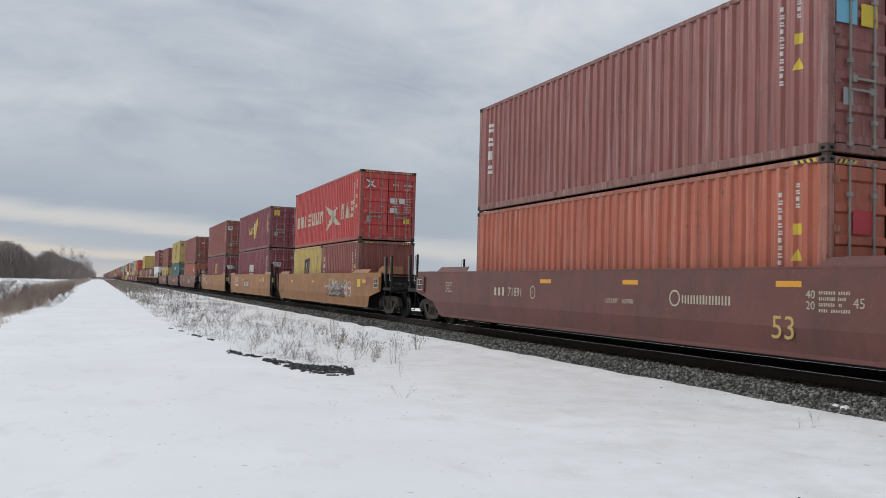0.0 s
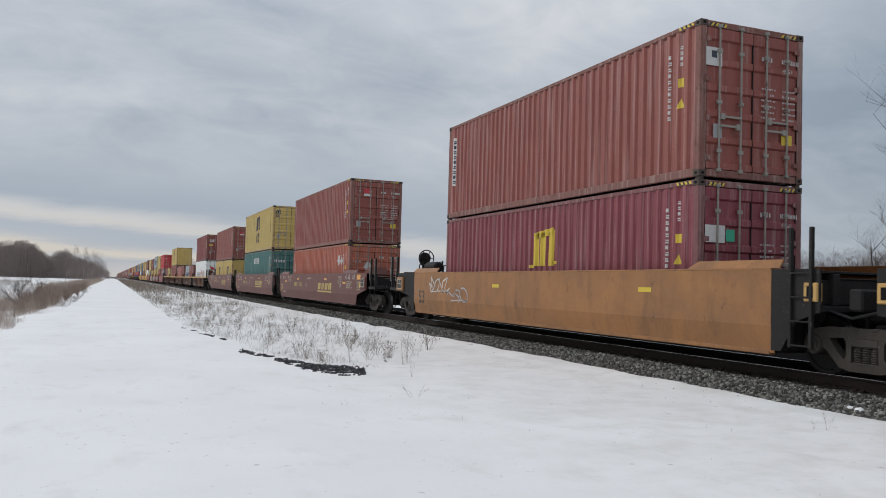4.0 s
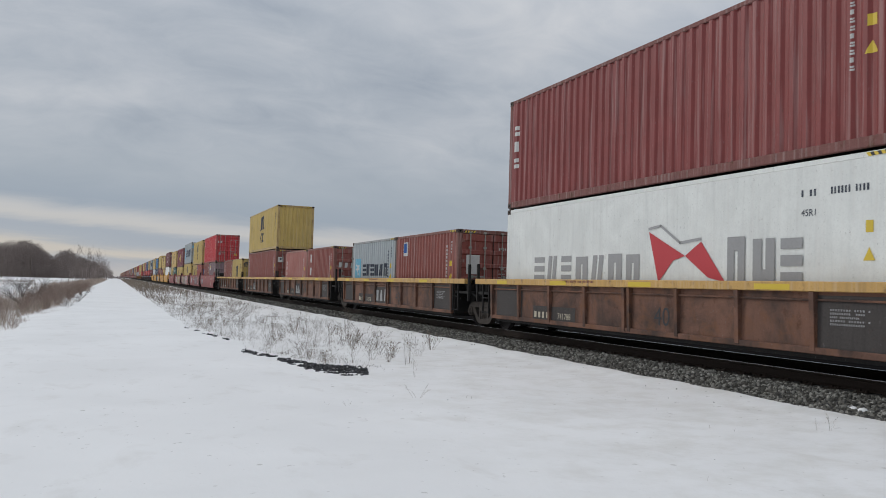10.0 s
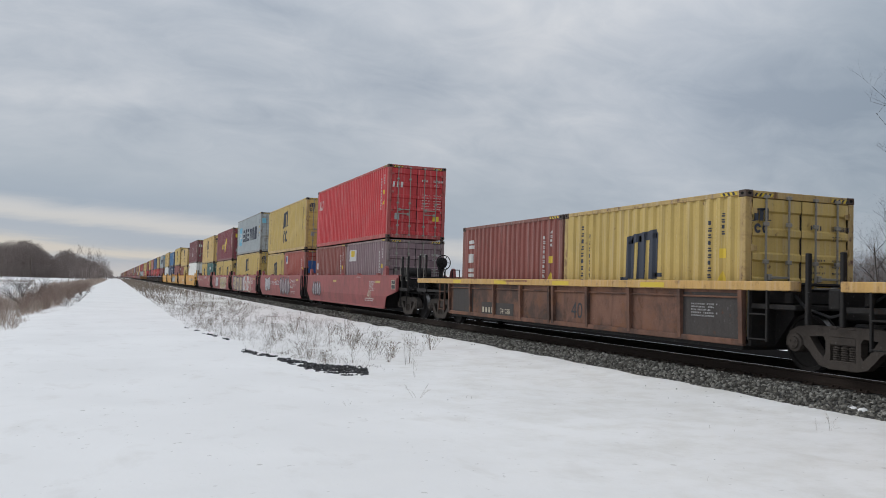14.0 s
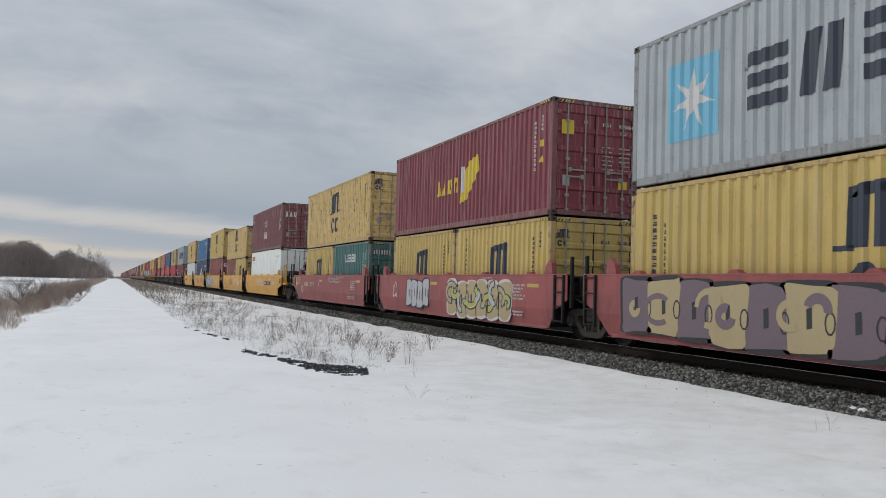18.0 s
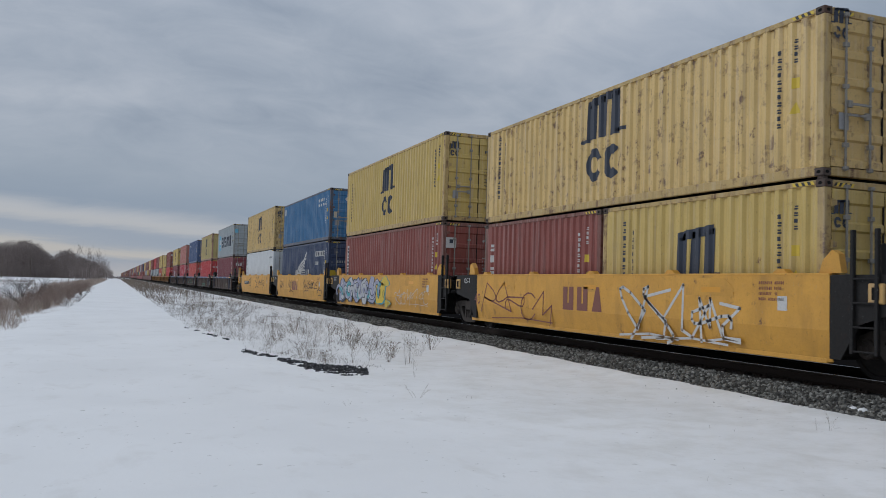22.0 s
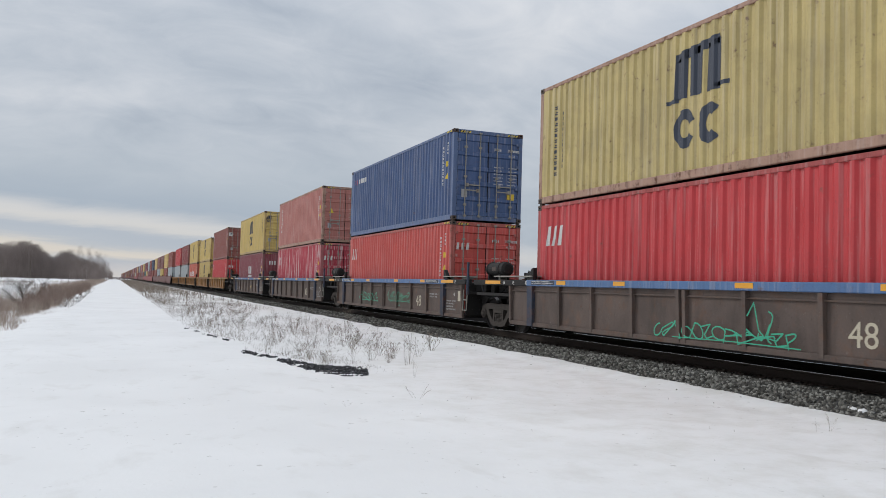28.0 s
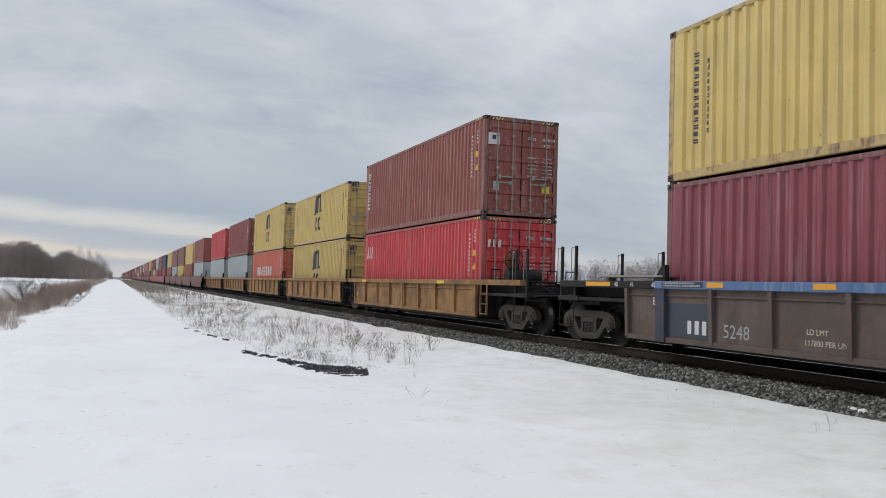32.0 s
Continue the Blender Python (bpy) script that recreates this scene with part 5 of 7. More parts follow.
stacked(77.57, dict(label="maroon container with a yellow emblem and green door plate", paint=MAROON, marks=[(emblem(5.65, 0.45, 1.4, 1.85)[:6], "yellow", "emblem")], end_marks=[([bar(0.15, 1.75, 0.45, 0.32)], "white", "badge"), ([bar(0.62, 1.78, 0.2, 0.22)], "green", "badge")]), panel_box())

# three mineral brown units


def mineral_marks(letter, extra=()):
    return [number("53", 0.03, 0.6, 0.6, "gold"), number("255353", 5.1, 0.92, 0.31, "gold"), (word(3.95, 0.92, 0.95, 0.21, 4, 1), "gold", "initials"), number(letter, 6.95, 0.92, 0.3, "white"), ([[(9.62, 0.70), (12.6, 0.70), (12.3, 0.77), (9.68, 0.77)]], "gold", "swoosh"), (word(9.7, 0.83, 2.85, 0.34, 4, 3, 0.3), "gold", "emblem"),
            reflectors([4.7, 11.0], 1.28), reflectors([1.3, 14.45], 1.13), number("40", 14.05, 1.36, 0.2, "white"), number("20", 14.05, 1.2, 0.2, "white"), number("45", 14.85, 1.36, 0.19, "white"), number("48", 15.3, 1.36, 0.19, "white"), number("53", 16.05, 1.36, 0.19, "white"), stencil(15.1, 1.2, 0.9, 12), stencil(13.6, 1.4, 0.4, 6), ([bar(a, 1.30, 0.04, 0.27) for a in (15.12, 15.57, 16.32, -0.33, 0.67, 1.12)], "white", "ticks"), number("53", -0.25, 1.36, 0.17, "white"), number("48", 0.75, 1.36, 0.17, "white"), number("45", 1.2, 1.36, 0.17, "white"), number("40", 2.2, 1.36, 0.18, "white"), number("20", 2.2, 1.2, 0.18, "white"), stencil(2.55, 1.42, 0.6, 9), stencil(0.9, 0.62, 0.9, 12, "cream", None, 2),
            number("WELL LD LMT  119,500", 7.3, 1.32, 0.11, "white"), (arc(14.1, 1.02, 0.09, 0.09, 0, 360, 0.02, 12), "white", "ring"), *extra]


BL = "long mineral-brown well car with golden numbers"
well_car(BL, MINERAL, 101.44, "long", "end", "joint", mineral_marks("A", [([bar(16.75, 1.33, 0.55, 0.2)], "amber", "reflector"), stencil(16.75, 1.2, 0.6, 9, "cream", None, 5, 0.045), ([bar(17.15, 0.98, 0.2, 0.24)], "yellow", "notice")]))
stacked(101.44, dict(label="orange container with white diamond emblem, worn paint", paint=ORANGE, h=2.591, marks=[(column(0.4, 0.2, 0.2, 1.7, 6), "white", "upright_lettering"), ([[(10.1, 1.85), (10.4, 1.6), (10.6, 1.85), (10.45, 2.12)], [(10.65, 1.8), (10.95, 1.6), (11.05, 1.85), (10.9, 2.1)]], "white", "diamonds")], end_marks=[([[(0.7, 1.55), (0.95, 1.3), (1.1, 1.6), (0.9, 1.85)]], "white", "badge"), (word(0.2, 1.75, 0.45, 0.1, 6, 1), "white", "door_lettering")]), badge_box())
well_car(BL, MINERAL, 120.87, "long", "joint", "joint", mineral_marks("C"))
stacked(120.87, teal_box(marks=[(word(4.67, 2.02, 2.43, 0.42, 7, 2), "white", "block_lettering")]), yellow_box())
well_car(BL, MINERAL, 140.43, "long", "joint", "end", mineral_marks("B"))
stacked(140.43, [yellow_short(doors=False), yellow_short(doors=False)], badge_box())

# five grimy ribbed units with a yellow chord
RL = "grimy brown ribbed well car with yellow top rail"


def rb(cx, plate=True, num=True):
    out = [reflectors([3.3, 6.5, 10.0], 1.27, "yellow", 0.75, -1.526), reflectors([0.4], 1.27, "yellow", 0.6, -1.526), ([bar(11.2, 0.42, 1.45, 0.78)], "soot", "dark_panel"), stencil(11.45, 0.98, 0.7, 9, "grey", -1.446, 5, 0.03), ([bar(0.25, 0.42, 1.5, 0.78)], "soot", "dark_panel"), ([bar(2.35, 0.42, 2.0, 0.34)], "soot", "dark_panel"), stencil(3.9, 1.33, 1.5, 16, "oxide", -1.526, 1, 0.05)]
    if plate:
        out += [([bar(4.5, 0.44, 2.2, 0.62)], "soot", "plate"), (word(4.75, 0.52, 1.7, 0.46, 3, 1), "grey", "plate_lettering", -1.446)]
    if num:
        out += [number("40", 7.25, 0.55, 0.5, "black"), number("741788", 3.55, 0.48, 0.2, "cream", -1.446), (word(2.42, 0.48, 0.8, 0.15, 4, 2), "cream", "initials", -1.446)]
    return out


well_car(RL, RIBD, 162.28, "ribbed", "end", "joint", rb(0, False), chord=DECK)
stacked(162.28, dict(label="white smooth-sided refrigerated container with a red pennant", paint=WHITEC, reefer=True, ids="navy", marks=[(word(1.61, 1.02, 4.7, 0.6, 7, 4), "grey", "block_lettering"), ([[(6.42, 2.0), (7.55, 1.5), (7.2, 1.42), (6.75, 1.0)], [(7.55, 1.5), (8.0, 1.75), (8.65, 1.02), (8.2, 1.1)]], "red", "pennant"), (stroke([(6.42, 2.06), (6.8, 2.1), (7.4, 1.75), (8.0, 1.8)], 0.05), "grey", "pennant_outline"), (word(8.7, 1.02, 1.85, 0.78, 3, 5), "grey", "block_lettering")], end_marks=[([[(0.4, 2.3), (0.95, 2.05), (1.0, 1.85), (0.55, 1.9)]], "red", "pennant")]),
        dict(label="dark brown-maroon container with white door lettering", paint=ct("dark_brown_red_paint", 122, 49, 46), marks=[(column(0.3, 1.0, 0.22, 1.3, 3), "white", "upright_lettering")], end_marks=[(word(0.3, 2.05, 0.55, 0.3, 3, 6), "white", "door_lettering"), ([bar(0.25, 1.62, 0.4, 0.14)], "yellow", "notice")]))
well_car(RL + " and dark plate", RIBD, 177.97, "ribbed", "joint", "joint", rb(0), chord=DECK)
stacked(177.97, [box20("short brown container with a blue and white badge", BROWN, marks=[([bar(0.85, 1.85, 0.42, 0.5)], "white", "badge"), ([bar(0.89, 1.97, 0.34, 0.34)], "blue", "badge_field")], end_marks=[([bar(0.3, 1.2, 0.45, 0.6)], "white", "badge")]),
                 box20("short pale grey container, star and block lettering", GREY, ids="navy", marks=[([bar(0.42, 1.02, 0.85, 0.85)], "sky", "square"), (star(0.85, 1.45, 0.36), "white", "star"), (word(1.64, 1.14, 3.55, 0.5, 6, 5), "navy", "block_lettering")])], None)
well_car(RL + " and sprayed plate", RIBD, 193.61, "ribbed", "joint", "joint", rb(0), chord=DECK)
stacked(193.61, [box20("short brown container with white door letters", BROWN, marks=[([[(0.78, 1.88), (1.1, 1.84), (1.2, 2.28), (0.82, 2.28)], [(0.8, 1.17), (1.15, 1.17), (1.2, 1.57), (0.84, 1.57)]], "white", "lettering")], end_marks=[(word(0.25, 1.55, 0.9, 0.25, 3, 5, 0.1), "white", "door_lettering")]),
                 box20("short chalky brown container with upright lettering", PINK, marks=[(column(0.35, 0.2, 0.2, 1.9, 6), "white", "upright_lettering")])], None)
well_car(RL + " and chain", RIBD, 209.14, "ribbed", "joint", "joint", rb(0), chord=DECK)
stacked(209.14, panel_box(), yellow_box(doors=False, label="stained yellow container with a plain folded end"))
well_car(RL, RIBD, 224.97, "ribbed", "joint", "end", rb(0, False), chord=DECK)
stacked(224.97, [yellow_short(label="short dirty yellow container, doors towards the front"), box20("short brown container with white upright letters", BROWN, marks=[(column(0.42, 1.05, 0.38, 1.25, 3), "white", "upright_lettering")])], None)

# five faded red units
PL = "faded red well car with smooth sides"
pk = lambda *more: [stencil(11.1, 1.22, 0.8, 12, "white", None, 5, 0.05), stencil(10.6, 0.55, 1.4, 16, "white", None, 2, 0.045), reflectors([5.2, 12.0], 1.2, "gold", 0.6), number("LD LMT  120,800  PER UNIT", 9.2, 1.4, 0.06, "white")] + [q for m in more for q in (m if isinstance(m, list) else [m])]
well_car(PL + " and a white number", FADEDRED, 244.6, "short", "end", "joint", pk(number("40", 10.9, 0.55, 0.5, "cream"), graffiti(0.9, 0.5, 1.8, 0.75, 4, "plum", "black", "silver", 21)))
stacked(244.85, [box20("short grey-maroon container with a yellow badge", LILAC, marks=[([bar(0.52, 1.78, 1.1, 0.5)], "white", "badge"), ([bar(0.72, 1.98, 0.7, 0.26)], "yellow", "badge_field")]), box20("short brown container, end-on to another", BROWN, marks=[(column(0.35, 0.9, 0.25, 1.0, 2), "white", "upright_lettering")])], emblem_box(CRIMSON, "crimson container with white emblem, doors shut"))
well_car(PL + " and large graffiti", FADEDRED, 260.0, "short", "joint", "joint", pk(graffiti(1.67, 0.45, 1.95, 0.95, 4, "silver", "black", "plum", 22), graffiti(7.05, 0.32, 3.1, 1.1, 4, "plum", "black", "white", 23), tag(10.2, 0.8, 0.9, 0.5, "white", 24), number("C", 3.85, 0.95, 0.3, "white"), tag(4.2, 0.95, 2.6, 0.25, "silver", 25, 0.02)))
stacked(259.85, [box20("short brick-red container with a blue badge", ct("brick_red_paint", 148, 70, 58), marks=[([bar(0.62, 1.88, 0.38, 0.48)], "white", "badge"), ([bar(0.66, 2.0, 0.3, 0.32)], "blue", "badge_field")], end_marks=[([bar(0.2, 1.3, 0.5, 0.7)], "blue", "badge")]), yellow_short()], yellow_box())
well_car(PL + " under tan and plum graffiti", FADEDRED, 275.55, "short", "joint", "joint", pk(graffiti(0.63, 0.32, 6.1, 1.12, 7, ("plum", "tan"), "black", "black", 26, 0.3), mural(0.8, 0.36, 5.8, 1.0, 9, ("tan", "plum", "silver"), "plum", 66)[1:3], graffiti(6.8, 0.28, 3.85, 1.15, 4, ("silver", "rose"), "cream", "rose", 27, 0.6), mural(6.9, 0.34, 3.6, 1.0, 8, ("silver", "cream"), "rose", 67), tag(10.5, 1.05, 0.9, 0.3, "white", 28, 0.025)))
stacked(275.55, yellow_box(label="yellow container with a dark blue emblem, dulled"), star_box())
well_car(PL + " with yellow and blue graffiti", FADEDRED, 291.14, "short", "joint", "joint", pk(graffiti(2.89, 0.42, 2.15, 0.95, 4, "silver", "black", "plum", 29, 0.4), tag(3.0, 0.5, 1.9, 0.8, "plum", 69, 0.03), graffiti(6.74, 0.3, 4.35, 1.1, 6, "tan", "white", "navy", 30, 0.6), mural(6.8, 0.34, 4.2, 1.05, 11, ("tan", "lime", "silver"), "navy", 68), tag(1.3, 0.75, 0.5, 0.6, "white", 31, 0.03)))
stacked(291.14, [yellow_short(), yellow_short()], dict(label="maroon container with yellow lettering and map emblem", paint=MAROON, marks=[(word(4.32, 1.1, 1.95, 0.5, 4, 2, 0.08), "yellow", "block_lettering"), ([[(6.29, 0.72), (6.85, 0.8), (7.72, 1.6), (7.66, 2.1), (7.0, 1.95), (6.35, 1.3)]], "yellow", "map"), ([bar(6.42, 1.05, 0.3, 0.8)], "white", "map_stripe")], end_marks=[([bar(0.25, 2.0, 0.35, 0.35)], "yellow", "notice")]))
well_car(PL + " and white stencils", FADEDRED, 306.9, "short", "joint", "end", pk(number("40", 0.85, 0.58, 0.62, "cream"), stencil(-0.15, 1.36, 0.95, 14, "cream", None, 5, 0.05), ([bar(-0.62, 0.9, 0.26, 0.28)], "yellow", "notice"), ([bar(-0.3, 1.0, 0.2, 0.16)], "cream", "notice"), ([bar(-0.75, 1.22, 0.5, 0.2)], "gold", "reflector"), number("252212", 3.0, 0.95, 0.32, "cream"), (word(1.75, 0.95, 0.95, 0.22, 4, 1), "cream", "initials"), number("A", 4.95, 0.95, 0.3, "white"), tag(7.0, 1.2, 2.35, 0.25, "silver", 32, 0.02)))
stacked(306.67, [teal_box(marks=[(word(2.1, 1.75, 1.75, 0.36, 7, 2), "white", "block_lettering")]), yellow_short()], yellow_box(TANY, label="rust-streaked pale yellow container, snow on its roof"))

# five golden yellow units
GL = "golden yellow well car with black ends"
gy = lambda *more: [reflectors([2.0, 6.3, 10.2], 1.2, "amber", 0.5), stencil(11.6, 1.35, 0.55, 8, "oxide"), number("125-T", -0.42, 1.27, 0.2, "white"), ([bar(12.0, 0.95, 0.2, 0.22)], "white", "notice")] + [q for m in more for q in (m if isinstance(m, list) else [m])]
well_car("golden yellow well car with a black number plate", GOLDEN, 326.53, "short", "end", "joint", gy(([bar(8.3, 0.85, 2.45, 0.26)], "black", "plate"), (lettering((9.35, 0.9), "743127", 0.27), "white", "number", -1.504), (word(8.4, 0.9, 0.75, 0.17, 4, 3), "white", "initials", -1.504), tag(4.42, 0.85, 3.6, 0.45, "white", 33, 0.025), tag(10.9, 0.95, 1.1, 0.35, "white", 34, 0.025), number("40", 0.25, 0.7, 0.42, "oxide")))
stacked(326.53, dict(label="white smooth-sided refrigerated container with red lettering", paint=WHITEC, reefer=True, ids="navy", marks=[(word(0.4, 2.25, 1.35, 0.34, 5, 3), "red", "lettering"), (word(0.6, 2.08, 1.0, 0.08, 10, 3), "navy", "small_lettering"), ([[(10.4, 1.05), (10.85, 1.05), (10.62, 1.4)]], "yellow", "notice")]),
        dict(label="maroon container with white stars and block lettering", paint=ct("plum_brown_paint", 112, 58, 62), marks=[(word(5.31, 0.82, 1.34, 0.5, 3, 3), "white", "block_lettering"), (star(5.45, 1.95, 0.15, 5) + star(5.75, 1.72, 0.15, 5) + star(6.05, 1.98, 0.15, 5) + star(6.4, 2.02, 0.15, 5) + star(6.2, 1.72, 0.14, 5) + star(6.65, 1.85, 0.13, 5), "white", "stars"), (word(0.35, 2.2, 0.5, 0.16, 5, 2), "white", "lettering")], end_marks=[(word(0.2, 2.0, 0.8, 0.36, 3, 3), "white", "door_lettering")]))
well_car(GL + " and white graffiti", GOLDEN, 341.95, "short", "joint", "joint", gy(number("40", 0.4, 0.7, 0.42, "oxide"), (word(5.41, 0.72, 1.85, 0.55, 3, 7), "oxide", "emblem"), tag(1.05, 0.4, 3.9, 0.9, "oxide", 35, 0.03), tag(7.4, 0.35, 2.2, 1.0, "white", 36, 0.05), tag(8.6, 0.35, 2.3, 1.0, "white", 37, 0.045), tag(10.2, 0.4, 1.0, 0.85, "white", 38, 0.045)), True)
stacked(341.95, [yellow_short(label="short weathered yellow container, doors to the front"), box20("short brown container with white upright lettering", BROWN, marks=[(column(0.35, 0.2, 0.22, 1.9, 6), "white", "upright_lettering")])], yellow_box(TANY, label="weathered yellow container with a rusty corner post", h=2.591))
well_car(GL + " and blue-white graffiti", GOLDEN, 357.48, "short", "joint", "joint", gy(graffiti(0.7, 0.3, 5.6, 1.15, 5, ("mauve", "silver"), "navy", "white", 39), mural(0.5, 0.28, 6.4, 1.2, 22, ("mauve", "teal", "silver", "mauve", "silver"), "navy", 40), graffiti(6.35, 0.4, 1.05, 0.9, 1, "yellow", "teal", "black", 41, 0.5), graffiti(7.0, 1.05, 0.9, 0.42, 1, "yellow", "teal", "yellow", 61), graffiti(7.5, 0.28, 0.6, 0.3, 1, "yellow", "teal", "yellow", 62), tag(8.6, 0.5, 3.6, 0.5, "white", 42, 0.015)), True)
stacked(357.48, panel_box(), yellow_box())
well_car(GL + " and black scrawls", GOLDEN, 372.95, "short", "joint", "joint", gy(tag(1.47, 0.8, 1.1, 0.5, "black", 43), tag(4.2, 0.6, 1.4, 0.8, "black", 44), (word(5.3, 0.68, 1.65, 0.55, 3, 7), "oxide", "emblem"), tag(8.4, 0.7, 1.2, 0.7, "black", 45), tag(9.6, 0.85, 2.0, 0.35, "black", 46), tag(11.75, 0.5, 0.75, 0.75, "black", 47)), True)
stacked(372.95, dict(label="navy container with a white wing emblem and lettering", paint=DEEPB, frame_paint=DEEPB, marks=[(word(4.14, 1.14, 3.6, 0.36, 12, 3), "white", "block_lettering"), (stroke([(4.9, 1.55), (5.7, 1.85), (6.4, 2.0), (7.05, 2.4)], 0.13) + stroke([(5.0, 1.45), (5.8, 1.7), (6.4, 1.85), (6.95, 2.12)], 0.09) + stroke([(5.3, 1.45), (6.0, 1.58), (6.75, 1.9)], 0.09) + stroke([(5.7, 1.4), (6.2, 1.45), (6.55, 1.65)], 0.08), "white", "wing"), ([bar(9.3, 2.15, 1.9, 0.27), bar(9.3, 1.72, 0.6, 0.16)], "white", "panel"), (word(9.36, 2.19, 1.8, 0.19, 11, 2) + word(9.33, 1.74, 0.55, 0.12, 4, 2), "navy", "panel_lettering")], end_marks=[([bar(1.55, 1.75, 0.38, 0.3), bar(1.55, 1.45, 0.75, 0.22)], "white", "plate"), (word(0.45, 1.8, 0.5, 0.12, 4, 2), "grey", "door_lettering"), ([bar(0.1, 1.0, 0.5, 0.42)], "yellow", "notice")]),
        dict(label="bright blue corrugated container with rusty corner posts", paint=BLUE, h=2.591, frame_paint=ct("rusty_blue_frame_paint", 66, 78, 94, 0.9), marks=[([bar(0.4, 1.95, 0.3, 0.36)], "white", "badge"), (word(9.6, 2.05, 1.3, 0.16, 8, 2) + word(9.6, 1.8, 1.6, 0.14, 9, 3), "white", "lettering")], end_marks=[(arc(0.85, 2.05, 0.08, 0.09, 0, 360, 0.079, 12), "white", "badge"), ([bar(0.2, 1.1, 0.16, 0.3)], "cream", "plate")]))
well_car(GL + ", plate and black scrawls", GOLDEN, 388.4, "short", "joint", "end", gy(([bar(1.69, 0.85, 2.3, 0.25)], "black", "plate"), (lettering((2.65, 0.9), "743127", 0.26), "white", "number", -1.504), (word(1.8, 0.9, 0.7, 0.16, 4, 3), "white", "initials", -1.504), tag(4.2, 0.75, 0.8, 0.6, "black", 60), tag(7.2, 0.7, 1.5, 0.75, "black", 48), tag(8.65, 0.9, 1.7, 0.3, "black", 49), tag(10.4, 0.8, 0.7, 0.5, "black", 50), number("40", 0.1, 0.6, 0.42, "oxide")), True)
stacked(388.4, dict(label="white refrigerated container with upright lettering", paint=ct("dull_white_paint", 190, 193, 194, 0.05, 0.3), reefer=True, ids="navy", marks=[(column(0.4, 0.6, 0.16, 1.9, 6), "navy", "upright_lettering"), ([[(10.4, 0.75), (10.8, 0.75), (10.6, 1.1)]], "yellow", "notice")], end_marks=[(word(0.75, 1.95, 0.35, 0.06, 6, 1), "navy", "door_lettering")]), yellow_box(TANY, label="rust-stained pale yellow container"))

# five dusty black units with a blue chord
AL = "dusty black ribbed well car, scratched blue rail"
ak = lambda n48=True, *more: [reflectors([-0.7], 1.285, "amber", 0.95, -1.526), number("48", 0.4, 1.28, 0.13, "white", -1.526), number("45", 0.95, 1.28, 0.13, "white", -1.526), number("40", 1.65, 1.28, 0.13, "white", -1.526), ([bar(2.0, 1.285, 1.15, 0.1)], "navy", "notice", -1.526), (word(2.05, 1.345, 0.9, 0.03, 12, 1) + word(2.05, 1.30, 1.05, 0.03, 14, 2), "white", "notice_lettering", -1.531), (word(12.55, 1.345, 0.9, 0.03, 12, 1) + word(12.55, 1.30, 1.05, 0.03, 14, 2), "white", "notice_lettering", -1.531), reflectors([3.25, 5.6, 9.2, 12.0], 1.29, "amber", 0.42, -1.526), reflectors([13.9], 1.29, "amber", 1.0, -1.526), ([bar(12.5, 1.285, 1.15, 0.1)], "navy", "notice", -1.526), number("45", 14.75, 0.9, 0.14, "white"), number("40", 13.6, 1.28, 0.13, "white", -1.526), number("48", 14.98, 1.28, 0.13, "white", -1.526), stencil(14.2, 0.72, 0.75, 10, "grey"), ([bar(15.1, 0.75, 0.2, 0.3)], "cream", "notice"), stencil(12.7, 0.9, 0.8, 9, "grey", None, 2)] + ([number("48", 11.4, 0.5, 0.52, "cream")] if n48 else []) + list(more)
well_car(AL, DUSTY, 409.13, "dusty", "end", "joint", ak(), chord=BLUERAIL)
stacked(409.13, dict(label="maroon container with white door lettering", paint=MAROON, marks=[(column(0.3, 1.0, 0.22, 1.3, 3), "white", "upright_lettering")], end_marks=[(word(0.3, 2.05, 0.55, 0.3, 3, 6), "white", "door_lettering")]), star_box())
well_car(AL + " and green scrawls", DUSTY, 427.22, "dusty", "joint", "joint", ak(True, tag(7.0, 0.4, 3.6, 0.25, "green", 51, 0.02), tag(9.6, 0.5, 0.5, 0.6, "green", 52, 0.02)), chord=BLUERAIL)
stacked(427.22, emblem_box(CRIMSON, "crimson container with white emblem"), yellow_box(MUTED, doors=False, label="dirty mustard container with a plain folded end, rubbed rails", rails=BAREFRAME))
well_car(AL + " and pale green scrawls", DUSTY, 445.17, "dusty", "joint", "joint", ak(True, tag(4.6, 0.55, 2.6, 0.35, "green", 53, 0.02), tag(8.4, 0.6, 2.6, 0.35, "green", 54, 0.02), number("5,210", 9.4, 0.42, 0.13, "green")), chord=BLUERAIL)
stacked(445.17, emblem_box(ct("vermilion_container_paint", 184, 72, 64, 0.15, 0.35, 0.5, 0.0, 0.06), "vermilion container with white emblem"), dict(label="faded blue container with small white and red lettering", paint=ct("faded_navy_paint", 58, 80, 120, 0.2, 0.35, 0.5, 0.0, 0.1), frame_paint=ct("scuffed_navy_frame_paint", 74, 92, 126, 0.3), marks=[(word(0.53, 2.26, 0.55, 0.2, 2, 1), "red", "lettering"), (word(1.1, 2.26, 1.3, 0.2, 4, 1), "white", "lettering")]))
well_car(AL, DUSTY, 463.02, "dusty", "joint", "joint", ak(), chord=BLUERAIL)
stacked(463.02, emblem_box(ROSE, "chalky rose-red container, paint streaked white"), dict(label="faded pink-brown container with upright lettering", paint=PINK, frame_paint=BAREFRAME, marks=[(column(0.74, 0.95, 0.3, 1.55, 6), "white", "upright_lettering")], end_marks=[([[(0.35, 1.5), (0.6, 1.5), (0.48, 1.75)], bar(1.9, 0.75, 0.28, 0.35)], "yellow", "notice")]))
